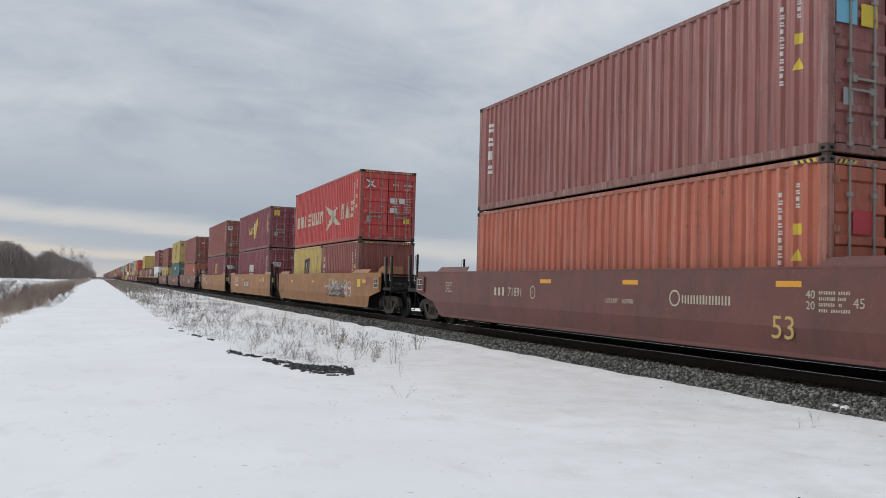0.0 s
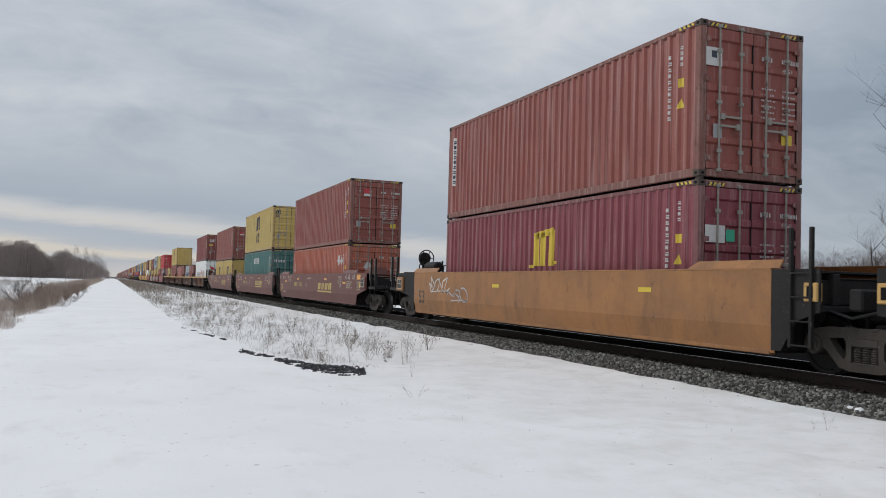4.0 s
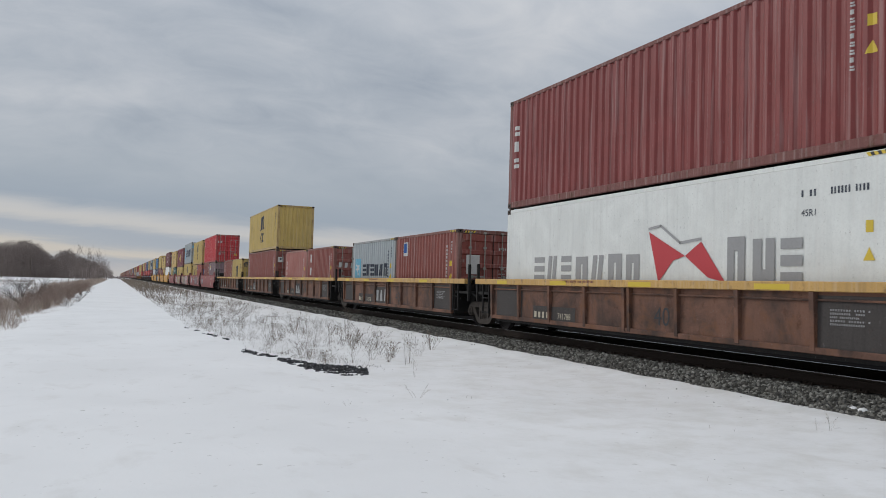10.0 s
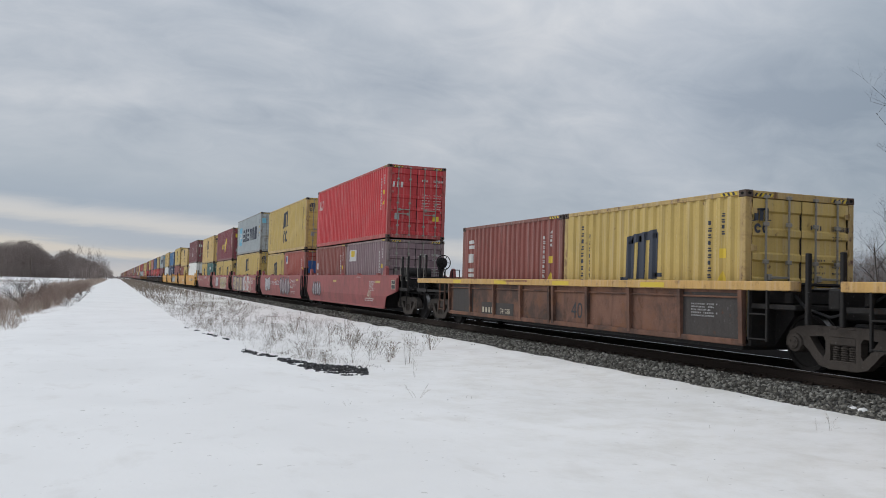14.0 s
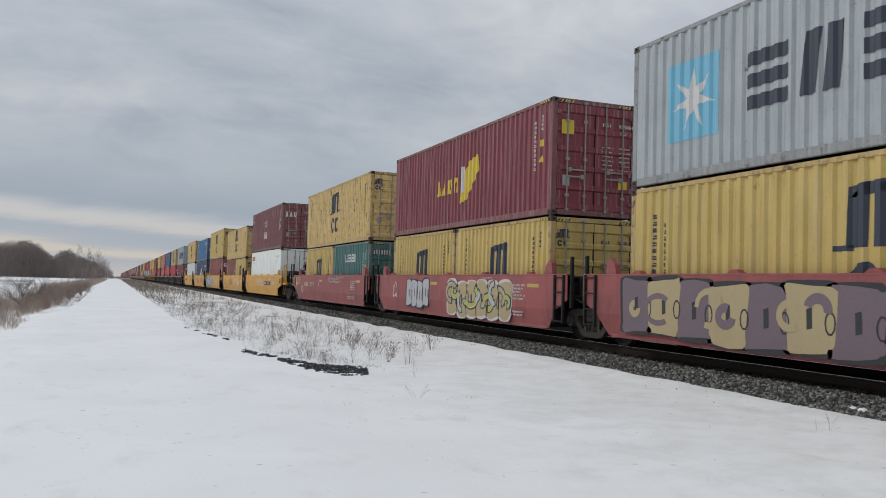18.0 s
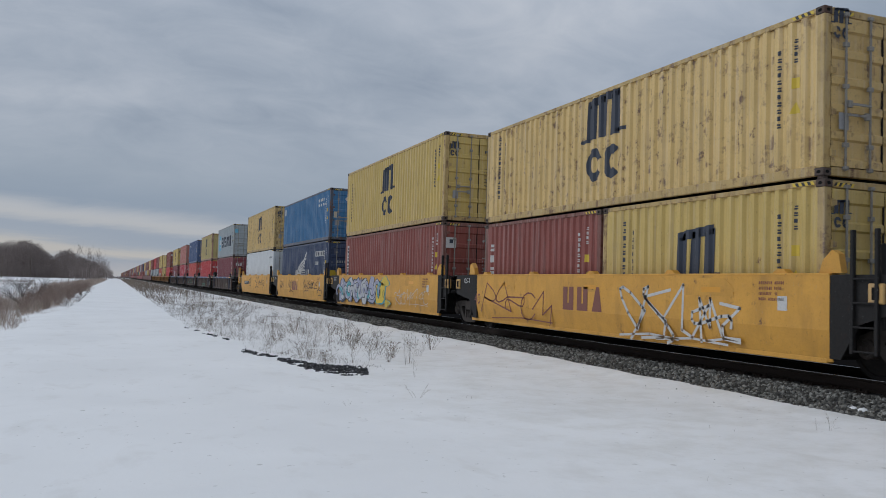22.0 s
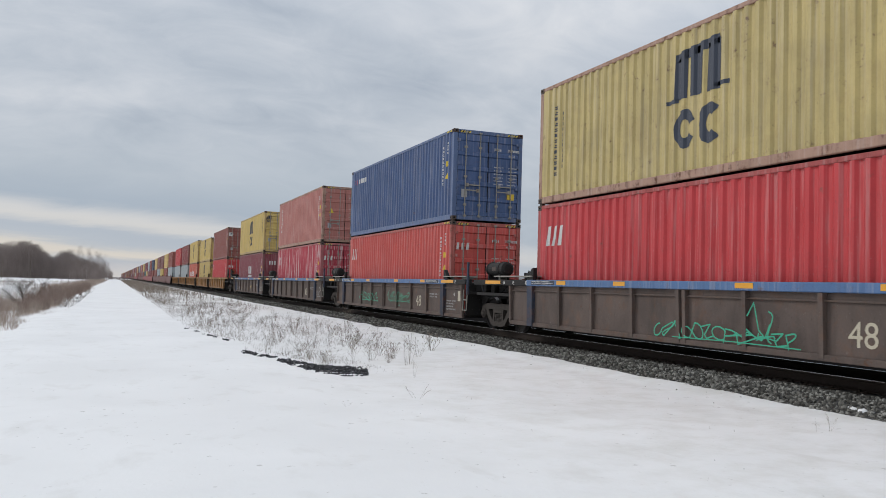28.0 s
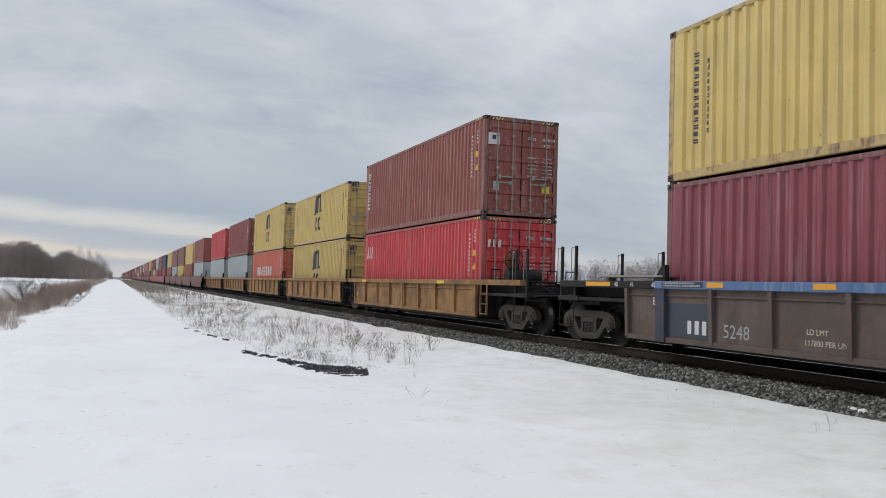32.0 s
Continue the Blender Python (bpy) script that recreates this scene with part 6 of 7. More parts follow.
well_car(AL + " and white letters", DUSTY, 481.03, "dusty", "joint", "end", ak(False, number("48", 9.95, 0.55, 0.5, "gold"), number("5248", 3.58, 0.45, 0.32, "grey"), ([bar(1.99, 0.38, 1.4, 0.62)], "navy", "plate", -1.442), (word(2.65, 0.46, 0.6, 0.24, 3, 2), "white", "initials", -1.446), number("LD LMT", 5.4, 0.62, 0.12, "cream"), number("117800 PER UNIT", 5.36, 0.46, 0.12, "cream"), number("B", 1.6, 0.95, 0.2, "white")), chord=BLUERAIL)
stacked(481.03, dict(label="maroon container with a white wave emblem, folded end", paint=MAROON, doors=False, marks=[(word(5.28, 1.36, 1.67, 0.62, 3, 2), "white", "emblem"), ([bar(5.28, 1.1, 1.67, 0.15)], "white", "wave")], end_marks=[(word(0.45, 2.0, 0.55, 0.28, 3, 2), "white", "end_emblem")]), yellow_box())

# five orange-brown ribbed units
OL = "orange-brown ribbed well car with grimy posts"
well_car(OL, ORIB, 501.86, "ribbed", "end", "joint", [number("40", 6.2, 0.6, 0.4, "oxide"), reflectors([1.2, 9.8], 1.27, "yellow", 0.6, -1.526), number("125T", 0.1, 0.7, 0.16, "white")], chord=ORIB)
stacked(501.86, emblem_box(CRIMSON, "crimson container with white emblem"), panel_box())
well_car(OL, ORIB, 517.04, "ribbed", "joint", "joint", [], chord=ORIB)
stacked(517.04, yellow_box(), yellow_box(h=2.591))
well_car(OL, ORIB, 532.5, "ribbed", "joint", "joint", [], chord=ORIB)
stacked(532.5, dict(label="orange-red container with white block lettering", paint=ct("signal_orange_paint", 180, 82, 60), marks=[(word(2.14, 1.2, 6.3, 0.65, 7, 3), "white", "block_lettering")]), yellow_box())
well_car(OL, ORIB, 547.68, "ribbed", "joint", "joint", [], chord=ORIB)
stacked(547.68, dict(label="grey corrugated container under a brown one", paint=GREY), dict(label="dull maroon-brown container stacked on grey", paint=ct("dark_brown_red_paint", 122, 49, 46)))
well_car(OL, ORIB, 562.99, "ribbed", "joint", "end", [], chord=ORIB)
stacked(562.99, dict(label="streaked grey container under a crimson one", paint=GREY), dict(label="crimson corrugated container stacked on grey", paint=CRIMSON))

# the far rest of the train, its paints chosen duller to imitate haze
REST = [(BROWN, GREY), (TANY, BROWN), (HAZEBROWN, YELLOW), (HAZEBROWN, GREY), (TANY, BROWN), (DEEPB, BROWN), (BROWN, MAROON), (GREY, HAZEBROWN), (MAROON, TANY), (HAZEBROWN, GREEN), (TANY, BROWN), (HAZEBROWN, LILAC), (PINK, BROWN), (LILAC, HAZEBROWN), (GREY, MAROON), (HAZEBROWN, BROWN), (TANY, PINK), (MAROON, HAZEBROWN), (LILAC, GREY), (HAZEBROWN, TANY), (BROWN, HAZEBROWN), (PINK, LILAC), (GREY, HAZEBROWN), (HAZEBROWN, MAROON), (HAZEBROWN, BROWN)]
NAMES = {BROWN: "brown", GREY: "grey", TANY: "weathered yellow", YELLOW: "yellow", HAZEBROWN: "dull brown", BLUE: "blue", MAROON: "maroon", GREEN: "teal green", RED: "red", ORANGE: "orange", DEEPB: "navy", LILAC: "grey-maroon", PINK: "faded pink-brown"}
c = 584.0
for i, (hi, lo) in enumerate(REST):
    first, last = i % 5 == 0, i % 5 == 4
    well_car("faded red-brown well car far down the train", MINERAL if i % 10 < 5 else FADEDRED, c, "short", "end" if first else "joint", "end" if last else "joint", gear=False)
    for k, (p, z) in enumerate(((lo, WELL), (hi, WELL + 2.896 + GAP))):
        container(NAMES[p] + " corrugated container far down the train", p, None, c - 6.096, z, detail=0, lifted=k == 1)
    c += 20.0 if last else 15.5


def distant_car():
    """Sides, floor and end platforms of one far unit."""
    me = Mesh()
    for s in (-1, 1):
        me.box(s * 1.50, s * 1.46, -6.5, 6.5, 0.3, 1.5)
        me.box(s * 1.5, s * 1.3, -7.5, 7.5, 1.36, 1.52)
    me.box(-1.45, 1.45, -7.4, 7.4, 0.28, 0.34)
    me.box(-0.9, 0.9, 6.7, 8.7, 0.2, 0.95)
    return me


def distant_box():
    """A ribbed box of one far container."""
    me = Mesh()
    me.box(-1.18, 1.18, 0.04, 12.15, 0.05, 2.85)
    for s in (-1, 1):
        me.box(s * 1.219, s * 1.17, 0, 12.192, 0, 0.16)
        me.box(s * 1.219, s * 1.17, 0, 12.192, 2.80, 2.896)
        for i in range(21):
            me.box(s * 1.21, s * 1.17, 0.02 + 0.6 * i, 0.16 + 0.6 * i, 0.16, 2.8)
        for y in (0.0, 12.05):
            me.box(s * 1.219, s * 1.05, y, y + 0.142, 0.16, 2.8)
    return me


for i in range(60):
    hi, lo = REST[(7 * i + 3) % len(REST)]
    p = MINERAL if i % 10 < 5 else FADEDRED
    ob = tagged(new("well_car", cached(("distant_car", p.name), distant_car, p)), "faded red-brown well car at the distant end", "railway car", "cars of the freight train")
    ob.location = (TRACK, c, RAIL)
    MOVING.append((ob, c, RAIL))
    for p, z in ((lo, WELL), (hi, WELL + 2.896)):
        ob = tagged(new("shipping_container", cached(("distant_box", p.name), distant_box, p)), NAMES[p] + " corrugated container at the distant end", "container", "containers on the train")
        ob.location = (TRACK, c - 6.096, z)
        MOVING.append((ob, c - 6.096, z))
    c += 20.0 if i % 5 == 4 else 15.5


# ---- ground ----
def snow_material():
    m = bpy.data.materials.new("settled_snow")
    m.use_nodes = True
    w = Nodes(m.node_tree)
    bsdf = m.node_tree.nodes["Principled BSDF"]
    at = w.n("ShaderNodeTexCoord").outputs["Object"]
    large = w.noise(at, 0.35, 4, 0.55, 0.4)
    grit = w.noise(at, 9.0, 5, 0.7)
    stretch = w.n("ShaderNodeMapping")
    w.link(at, stretch.inputs[0])
    stretch.inputs["Scale"].default_value = (1.0, 0.55, 1.0)
    drift = w.noise(stretch.outputs[0], 1.8, 5, 0.6, 0.3)
    col = w.mix(w.ramp(large, (0.35, 0.0), (0.7, 1.0)), (0.77, 0.765, 0.755, 1), (0.83, 0.825, 0.815, 1))
    col = w.mix(w.math("MULTIPLY", w.ramp(drift, (0.56, 0.0), (0.72, 1.0)), 0.4), col, (0.62, 0.60, 0.57, 1))
    col = w.mix(w.math("MULTIPLY", w.ramp(grit, (0.70, 0.0), (0.78, 1.0)), 0.45), col, (0.33, 0.29, 0.24, 1))
    along = w.n("ShaderNodeMapping")
    w.link(at, along.inputs[0])
    along.inputs["Scale"].default_value = (2.0, 1.7, 1.0)
    side = w.n("ShaderNodeSeparateXYZ")
    w.link(at, side.inputs[0])
    blown = w.ramp(w.math("DIVIDE", side.outputs[0], 10.0), (0.25, 0.0), (0.55, 1.0))
    smear = w.noise(at, 1.3, 6, 0.68, 0.1)
    col = w.mix(w.math("MULTIPLY", w.math("MULTIPLY", w.ramp(smear, (0.44, 0.0), (0.66, 1.0)), blown), 0.40), col, (0.56, 0.54, 0.49, 1))
    fleck = w.noise(along.outputs[0], 4.2, 4, 0.6, 0.2)
    where = w.noise(at, 0.7, 3, 0.5)
    col = w.mix(w.math("MULTIPLY", w.math("MULTIPLY", w.ramp(fleck, (0.655, 0.0), (0.70, 1.0)), w.ramp(where, (0.42, 0.0), (0.55, 1.0))), 0.6), col, (0.40, 0.385, 0.36, 1))
    w.link(col, bsdf.inputs["Base Color"])
    bsdf.inputs["Roughness"].default_value = 0.75
    b = w.n("ShaderNodeBump")
    b.inputs["Strength"].default_value = 0.22
    b.inputs["Distance"].default_value = 0.05
    w.link(w.math("ADD", drift, w.math("MULTIPLY", w.noise(at, 22.0, 4, 0.6), 0.18)), b.inputs["Height"])
    w.link(b.outputs[0], bsdf.inputs["Normal"])
    return m


def stone_material(name, a, b, c):
    m = bpy.data.materials.new(name)
    m.use_nodes = True
    w = Nodes(m.node_tree)
    bsdf = m.node_tree.nodes["Principled BSDF"]
    rnd = w.n("ShaderNodeNewGeometry").outputs["Random Per Island"]
    at = w.n("ShaderNodeTexCoord").outputs["Object"]
    col = w.ramp(rnd, (0.0, a), (0.55, b), (1.0, c))
    sp = w.noise(at, 60.0, 4, 0.7)
    col = w.mix(w.math("MULTIPLY", w.ramp(sp, (0.45, 0.0), (0.7, 1.0)), 0.5), col, (a[0] * 0.5, a[1] * 0.5, a[2] * 0.5, 1))
    w.link(col, bsdf.inputs["Base Color"])
    bsdf.inputs["Roughness"].default_value = 0.95
    bsdf.inputs["Specular IOR Level"].default_value = 0.0
    return m


def bed_material():
    m = bpy.data.materials.new("ballast_bed")
    m.use_nodes = True
    w = Nodes(m.node_tree)
    bsdf = m.node_tree.nodes["Principled BSDF"]
    at = w.n("ShaderNodeTexCoord").outputs["Object"]
    vor = w.n("ShaderNodeTexVoronoi")
    w.link(at, vor.inputs["Vector"])
    vor.inputs["Scale"].default_value = 19.0
    # darker than the loose stones: shade of the gaps put into the colour
    col = w.mix(w.noise(at, 24.0, 3, 0.6), (0.022, 0.021, 0.020, 1), (0.08, 0.077, 0.072, 1))
    w.link(col, bsdf.inputs["Base Color"])
    bsdf.inputs["Roughness"].default_value = 0.9
    b = w.n("ShaderNodeBump")
    b.inputs["Strength"].default_value = 0.9
    b.inputs["Distance"].default_value = 0.05
    w.link(vor.outputs["Distance"], b.inputs["Height"])
    w.link(b.outputs[0], bsdf.inputs["Normal"])
    return m


SNOW = snow_material()
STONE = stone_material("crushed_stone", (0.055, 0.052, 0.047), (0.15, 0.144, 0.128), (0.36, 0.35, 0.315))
# near black: the shade under the cars put into the stone colour
SHADEBED = stone_material("shade_black_stone", (0.010, 0.010, 0.010), (0.014, 0.013, 0.013), (0.02, 0.019, 0.018))
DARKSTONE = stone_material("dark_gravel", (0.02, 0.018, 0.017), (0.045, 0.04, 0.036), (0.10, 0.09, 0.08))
WETSTONE = stone_material("wet_grey_gravel", (0.035, 0.035, 0.037), (0.07, 0.07, 0.073), (0.17, 0.17, 0.175))
BED = bed_material()
PROFILE_X = (-4000, -300, -60, -12, -6.5, -4.2, -2.9, -2.2, 0, 2.4, 3.4, 5.0, 7.2, 8.3, 8.8, 9.1, 9.6, 12.6, 13.2, 14.5, 20, 60, 300, 4000)
PROFILE_Z = (-1.2, -0.9, -0.75, -0.65, -0.55, -0.30, -0.06, 0.0, 0.0, 0.0, 0.0, 0.005, 0.04, 0.09, 0.165, 0.12, 0.05, 0.05, 0.12, 0.0, -0.3, -0.6, -0.8, -1.2)


def ground_z(x, y):
    z = float(np.interp(x, PROFILE_X, PROFILE_Z))
    if -300 < y < 300:
        z += 0.035 * noise.noise((x * 0.35, y * 0.16, 0.0)) * (1 if x < 7.5 else 0.4) + 0.02 * noise.noise((x * 1.1, y * 0.6, 4.0))
        if 8.3 < x < 9.15:
            z += 0.035 * noise.noise((x * 2.0, y * 0.9, 9.0))
    return z


def build_ground():
    xs = [-4000, -1500, -600, -300, -150, -100, -60, -40, -25, -17, -12, -9, -7.5, -6.5, -5.5, -4.8, -4.2, -3.6, -3.2, -2.9, -2.55, -2.2]
    xs += list(np.arange(-1.8, 8.2, 0.3)) + list(np.arange(8.2, 9.2, 0.09)) + [9.3, 9.6, 10.5, 11.5, 12.6, 12.9, 13.2, 13.8, 14.5, 17, 20, 30, 45, 60, 100, 200, 300, 700, 1500, 4000]
    ys = [-4000, -1000, -300, -120, -60, -30, -15, -8, -4] + list(np.arange(-2, 40, 0.35)) + list(np.arange(40, 90, 1.2)) + list(np.geomspace(91, 4000, 40))
    v = [(x, y, ground_z(x, y)) for y in ys for x in xs]
    n = len(xs)
    f = [(j * n + i, j * n + i + 1, (j + 1) * n + i + 1, (j + 1) * n + i) for j in range(len(ys) - 1) for i in range(n - 1)]
    me = bpy.data.meshes.new("ground")
    me.from_pydata(v, [], f)
    me.materials.append(SNOW)
    me.polygons.foreach_set("use_smooth", [True] * len(f))
    tagged(new("ground", me), "snow-covered trail and verges, lightly crusted", "snow", kind="structure")


build_ground()


def build_bed():
    top = RAIL - 0.19
    # far shoulder widened to 17.6 to hide bright snow beneath the cars
    prof = [(8.45, -0.05), (8.95, 0.13), (9.32, top - 0.01), (9.6, top), (12.44, top), (12.72, top - 0.01), (13.3, 0.16), (17.6, 0.10), (18.6, -0.4)]
    ys = [-60, -20, -5] + list(np.arange(0, 60, 1.0)) + list(np.geomspace(60, 3900, 40))
    v, f = [], []
    for y in ys:
        for x, z in prof:
            v.append((x + 0.06 * noise.noise((x, y * 0.8, 2.0)), y, z + (0.012 * noise.noise((x * 3, y * 1.7, 0.0)) if y < 200 else 0)))
    n = len(prof)
    f = [(j * n + i, j * n + i + 1, (j + 1) * n + i + 1, (j + 1) * n + i) for j in range(len(ys) - 1) for i in range(n - 1)]
    me = bpy.data.meshes.new("ballast_bed")
    me.from_pydata(v, [], f)
    me.materials.append(BED)
    # from the far rail outwards the bed takes the shade-black colour
    me.materials.append(SHADEBED)
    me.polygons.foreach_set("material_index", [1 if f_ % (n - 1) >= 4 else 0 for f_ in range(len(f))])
    tagged(new("ballast_bed", me), "grey crushed-stone bed of the railway", "ballast", kind="structure")


build_bed()


def stones(name, label, spots, mat, seed, low=True):
    """Many loose stones in one mesh. spots: array of x, y, z, size."""
    r = np.random.RandomState(seed)
    t = (1 + 5 ** 0.5) / 2
    if low:
        base = np.array([(1, 0, 0), (-1, 0, 0), (0, 1, 0), (0, -1, 0), (0, 0, 1), (0, 0, -1)], float)
        tri = np.array([(0, 2, 4), (2, 1, 4), (1, 3, 4), (3, 0, 4), (2, 0, 5), (1, 2, 5), (3, 1, 5), (0, 3, 5)])
    else:
        base = np.array([(-1, t, 0), (1, t, 0), (-1, -t, 0), (1, -t, 0), (0, -1, t), (0, 1, t), (0, -1, -t), (0, 1, -t), (t, 0, -1), (t, 0, 1), (-t, 0, -1), (-t, 0, 1)]) / 1.9
        tri = np.array([(0, 11, 5), (0, 5, 1), (0, 1, 7), (0, 7, 10), (0, 10, 11), (1, 5, 9), (5, 11, 4), (11, 10, 2), (10, 7, 6), (7, 1, 8), (3, 9, 4), (3, 4, 2), (3, 2, 6), (3, 6, 8), (3, 8, 9), (4, 9, 5), (2, 4, 11), (6, 2, 10), (8, 6, 7), (9, 8, 1)])
    n, k = len(spots), len(base)
    jit = base[None] * r.uniform(0.65, 1.2, (n, k, 1))
    jit = jit * r.uniform(0.6, 1.15, (n, 1, 3))
    ang = r.uniform(0, TAU, (n, 3))
    for ax, (i, j) in enumerate(((1, 2), (0, 2), (0, 1))):
        c, s = np.cos(ang[:, ax])[:, None], np.sin(ang[:, ax])[:, None]
        a, b = jit[:, :, i].copy(), jit[:, :, j].copy()
        jit[:, :, i], jit[:, :, j] = c * a - s * b, s * a + c * b
    v = (jit * spots[:, None, 3:4] + spots[:, None, :3]).reshape(-1, 3)
    f = (tri[None] + (np.arange(n) * k)[:, None, None]).reshape(-1, 3)
    me = bpy.data.meshes.new(name)
    me.from_pydata(v.tolist(), [], f.tolist())
    me.materials.append(mat)
    return tagged(new(name, me), label, "stones", kind="stuff")


def bed_z(x):
    return np.interp(x, (8.45, 8.95, 9.32, 9.6, 12.44, 12.72, 13.1, 13.6), (-0.05, 0.13, 0.265, 0.28, 0.28, 0.265, 0.13, -0.05))


def scatter_ballast():
    r = np.random.RandomState(5)
    for name, y0, y1, per, sz, low in (("near_ballast_stones", 3.0, 26.0, 720, 0.031, False), ("far_ballast_stones", 26.0, 90.0, 150, 0.05, True)):
        n = int(per * (y1 - y0) * 1.15)
        x = r.uniform(8.62, 9.78, n)
        y = y0 + (y1 - y0) * r.uniform(0, 1, n) ** 1.25
        sp = np.stack([x, y, bed_z(x) + r.uniform(-0.01, 0.02, n), sz * r.uniform(0.5, 1.45, n)], 1)
        stones("ballast_stones", "loose grey ballast stones beside the rail", sp, STONE, 6, low)
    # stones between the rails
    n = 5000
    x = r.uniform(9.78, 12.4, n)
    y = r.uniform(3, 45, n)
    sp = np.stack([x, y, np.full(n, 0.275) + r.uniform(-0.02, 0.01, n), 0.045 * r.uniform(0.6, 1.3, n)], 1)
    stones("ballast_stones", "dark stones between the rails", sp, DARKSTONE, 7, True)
    # loose strays on the snow beside the ballast
    n = 45
    y = r.uniform(5, 45, n)
    x = 8.72 - np.abs(r.normal(0, 0.30, n))
    sp = np.stack([x, y, np.array([ground_z(a, b) for a, b in zip(x, y)]) + 0.002, 0.017 * r.uniform(0.4, 1.3, n)], 1)
    stones("stray_stones", "stray ballast stones lying on the snow", sp, STONE, 8, True)
    # bits of leaf and bark on the open snow
    n = 60
    y = 5 + 22 * r.uniform(0, 1, n)
    x = r.uniform(3.6, 8.4, n)
    sp = np.stack([x, y, np.array([ground_z(a, b) for a, b in zip(x, y)]) - 0.003, 0.010 * r.uniform(0.4, 1.5, n)], 1)
    stones("litter", "small bits of leaf and bark on the snow", sp, DARKSTONE, 9, True)
    # a last lump of snow on the stones
    heap = Mesh()
    q = random.Random(4)
    for i in range(7):
        cx, cy, k = q.uniform(-0.05, 0.05), q.uniform(-0.16, 0.16), q.uniform(0.05, 0.09)
        heap.lathe([(-0.02, k * 1.2), (0.012, k), (0.030, k * 0.6), (0.036, 0.001)], 2, (cx, cy, 0), 9)
    lump = tagged(new("snow_lump", heap.data("snow_lump", SNOW)), "small lump of snow lying on the ballast", "snow")
    lump.location = (9.14, 8.22, 0.185)


scatter_ballast()


def strip_line(y):
    """Edge of the bare gravel beside the trail."""
    return float(np.interp(y, (14.6, 15.6, 16.3, 18.4, 19.6, 24.0, 29.0, 34.0, 68.0), (4.9, 4.6, 3.9, 3.5, 3.15, 2.9, 2.4, 2.45, 2.35)))


def bare_gravel():
    r = np.random.RandomState(12)
    spots = []
    ts = (0, 0.16, 0.30, 0.48, 0.66, 0.84, 1.0)
    for _ in range(24000):
        t = 1 - r.uniform() ** 1.25
        k = r.uniform(-0.25, 1.25)
        lx, ly = float(np.interp(t, ts, (2.17, 2.84, 2.75, 3.15, 3.43, 3.79, 4.25))), float(np.interp(t, ts, (28.5, 23.1, 19.1, 17.1, 15.4, 14.5, 14.25)))
        ux, uy = float(np.interp(t, ts, (2.26, 3.02, 3.0, 3.42, 3.80, 4.2, 4.58))), float(np.interp(t, ts, (29.1, 24.0, 20.0, 18.2, 16.5, 16.0, 15.5)))
        x, y = lx + (ux - lx) * k, ly + (uy - ly) * k
        ragged = 0.22 * noise.noise((x * 5.0, y * 5.0, 6.0)) + 0.34 * noise.noise((x * 11.0, y * 14.0, 2.0))
        if abs(k - 0.5) > float(np.interp(t, (0.28, 0.5, 0.66, 1.0), (0.26, 0.30, 0.40, 0.38))) + 1.2 * ragged:
            continue
        gap = noise.noise((y * 1.1, x * 1.1, 3.0)) + 0.6 * noise.noise((x * 4.0, y * 3.0, 1.0)) + float(np.interp(t, (0, 0.25, 0.29, 0.45, 0.6, 0.75), (-0.05, 0.15, 0.35, 0.5, 0.6, 0.75)))
        if gap < 0 or 0.18 < t < 0.285 or (t < 0.62 and noise.noise((x * 3.0, y * 3.0, 12.0)) > 0.26):
            continue
        if noise.noise((x * 6.0, y * 6.0, 8.0)) > 0.13 or noise.noise((x * 13.0, y * 13.0, 4.0)) > 0.2:
            continue
        spots.append((x, y, ground_z(x, y) + 0.004 + 0.012 * r.uniform() * (1 - abs(2 * k - 1)), 0.021 * r.uniform(0.4, 1.5)))
    stones("bare_gravel", "dark bare gravel showing through the snow", np.array(spots), WETSTONE, 13, True)


bare_gravel()


# ---- track ----
RUST = surface("dark_rusty_rail_steel", (0.035, 0.025, 0.020), 0.75, streak=False, grain=0.3, scale=5)
SHINE = surface("polished_rail_head", (0.45, 0.45, 0.46), 0.22, 0.95, streak=False, grain=0.1, scale=4, bump=0.03)
TIE = surface("tarred_tie_wood", (0.030, 0.024, 0.019), 0.85, streak=False, grain=0.4, scale=3, fine=22)


def build_track():
    track = tagged(new("railway_track"), "steel railway track on dark wooden ties", "track", kind="structure")
    track.location = (TRACK, 0, RAIL)
    for s in (-1, 1):
        x = s * 0.753
        me = Mesh()
        me.prism([(x - 0.07, -0.18), (x + 0.07, -0.18), (x + 0.07, -0.165), (x + 0.012, -0.145), (x + 0.012, -0.045), (x + 0.034, -0.035), (x + 0.036, -0.004), (x - 0.036, -0.004), (x - 0.034, -0.035), (x - 0.012, -0.045), (x - 0.012, -0.145), (x - 0.07, -0.165)], 1, -60, 3800)
        rail = part("rail", me, RUST, track)
        head = Mesh()
        head.box(x - 0.033, x + 0.033, -60, 3800, -0.004, 0.0)
        part("running_surface", head, SHINE, rail, "polished top of the rail")
    for i in range(150):
        y = -8 + 0.5 * i
        r = random.Random(i)
        part("tie", cached(("tie",), lambda: Mesh().box(-1.3, 1.3, -0.115, 0.115, -0.36, -0.185, 0.012), TIE), None, track, at=pose(r.uniform(-0.03, 0.03), y, 0, 0, 0, r.uniform(-0.6, 0.6)))
        if 4 < y < 40:
            sp = Mesh()
            if ("tie_plate",) not in CACHE:
                sp.box(-0.18, 0.18, -0.1, 0.1, -0.184, -0.172, 0.004)
                for a in (-0.12, 0.12):
                    for b in (-0.06, 0.06):
                        sp.box(a - 0.02, a + 0.02, b - 0.015, b + 0.015, -0.172, -0.148, 0.004)
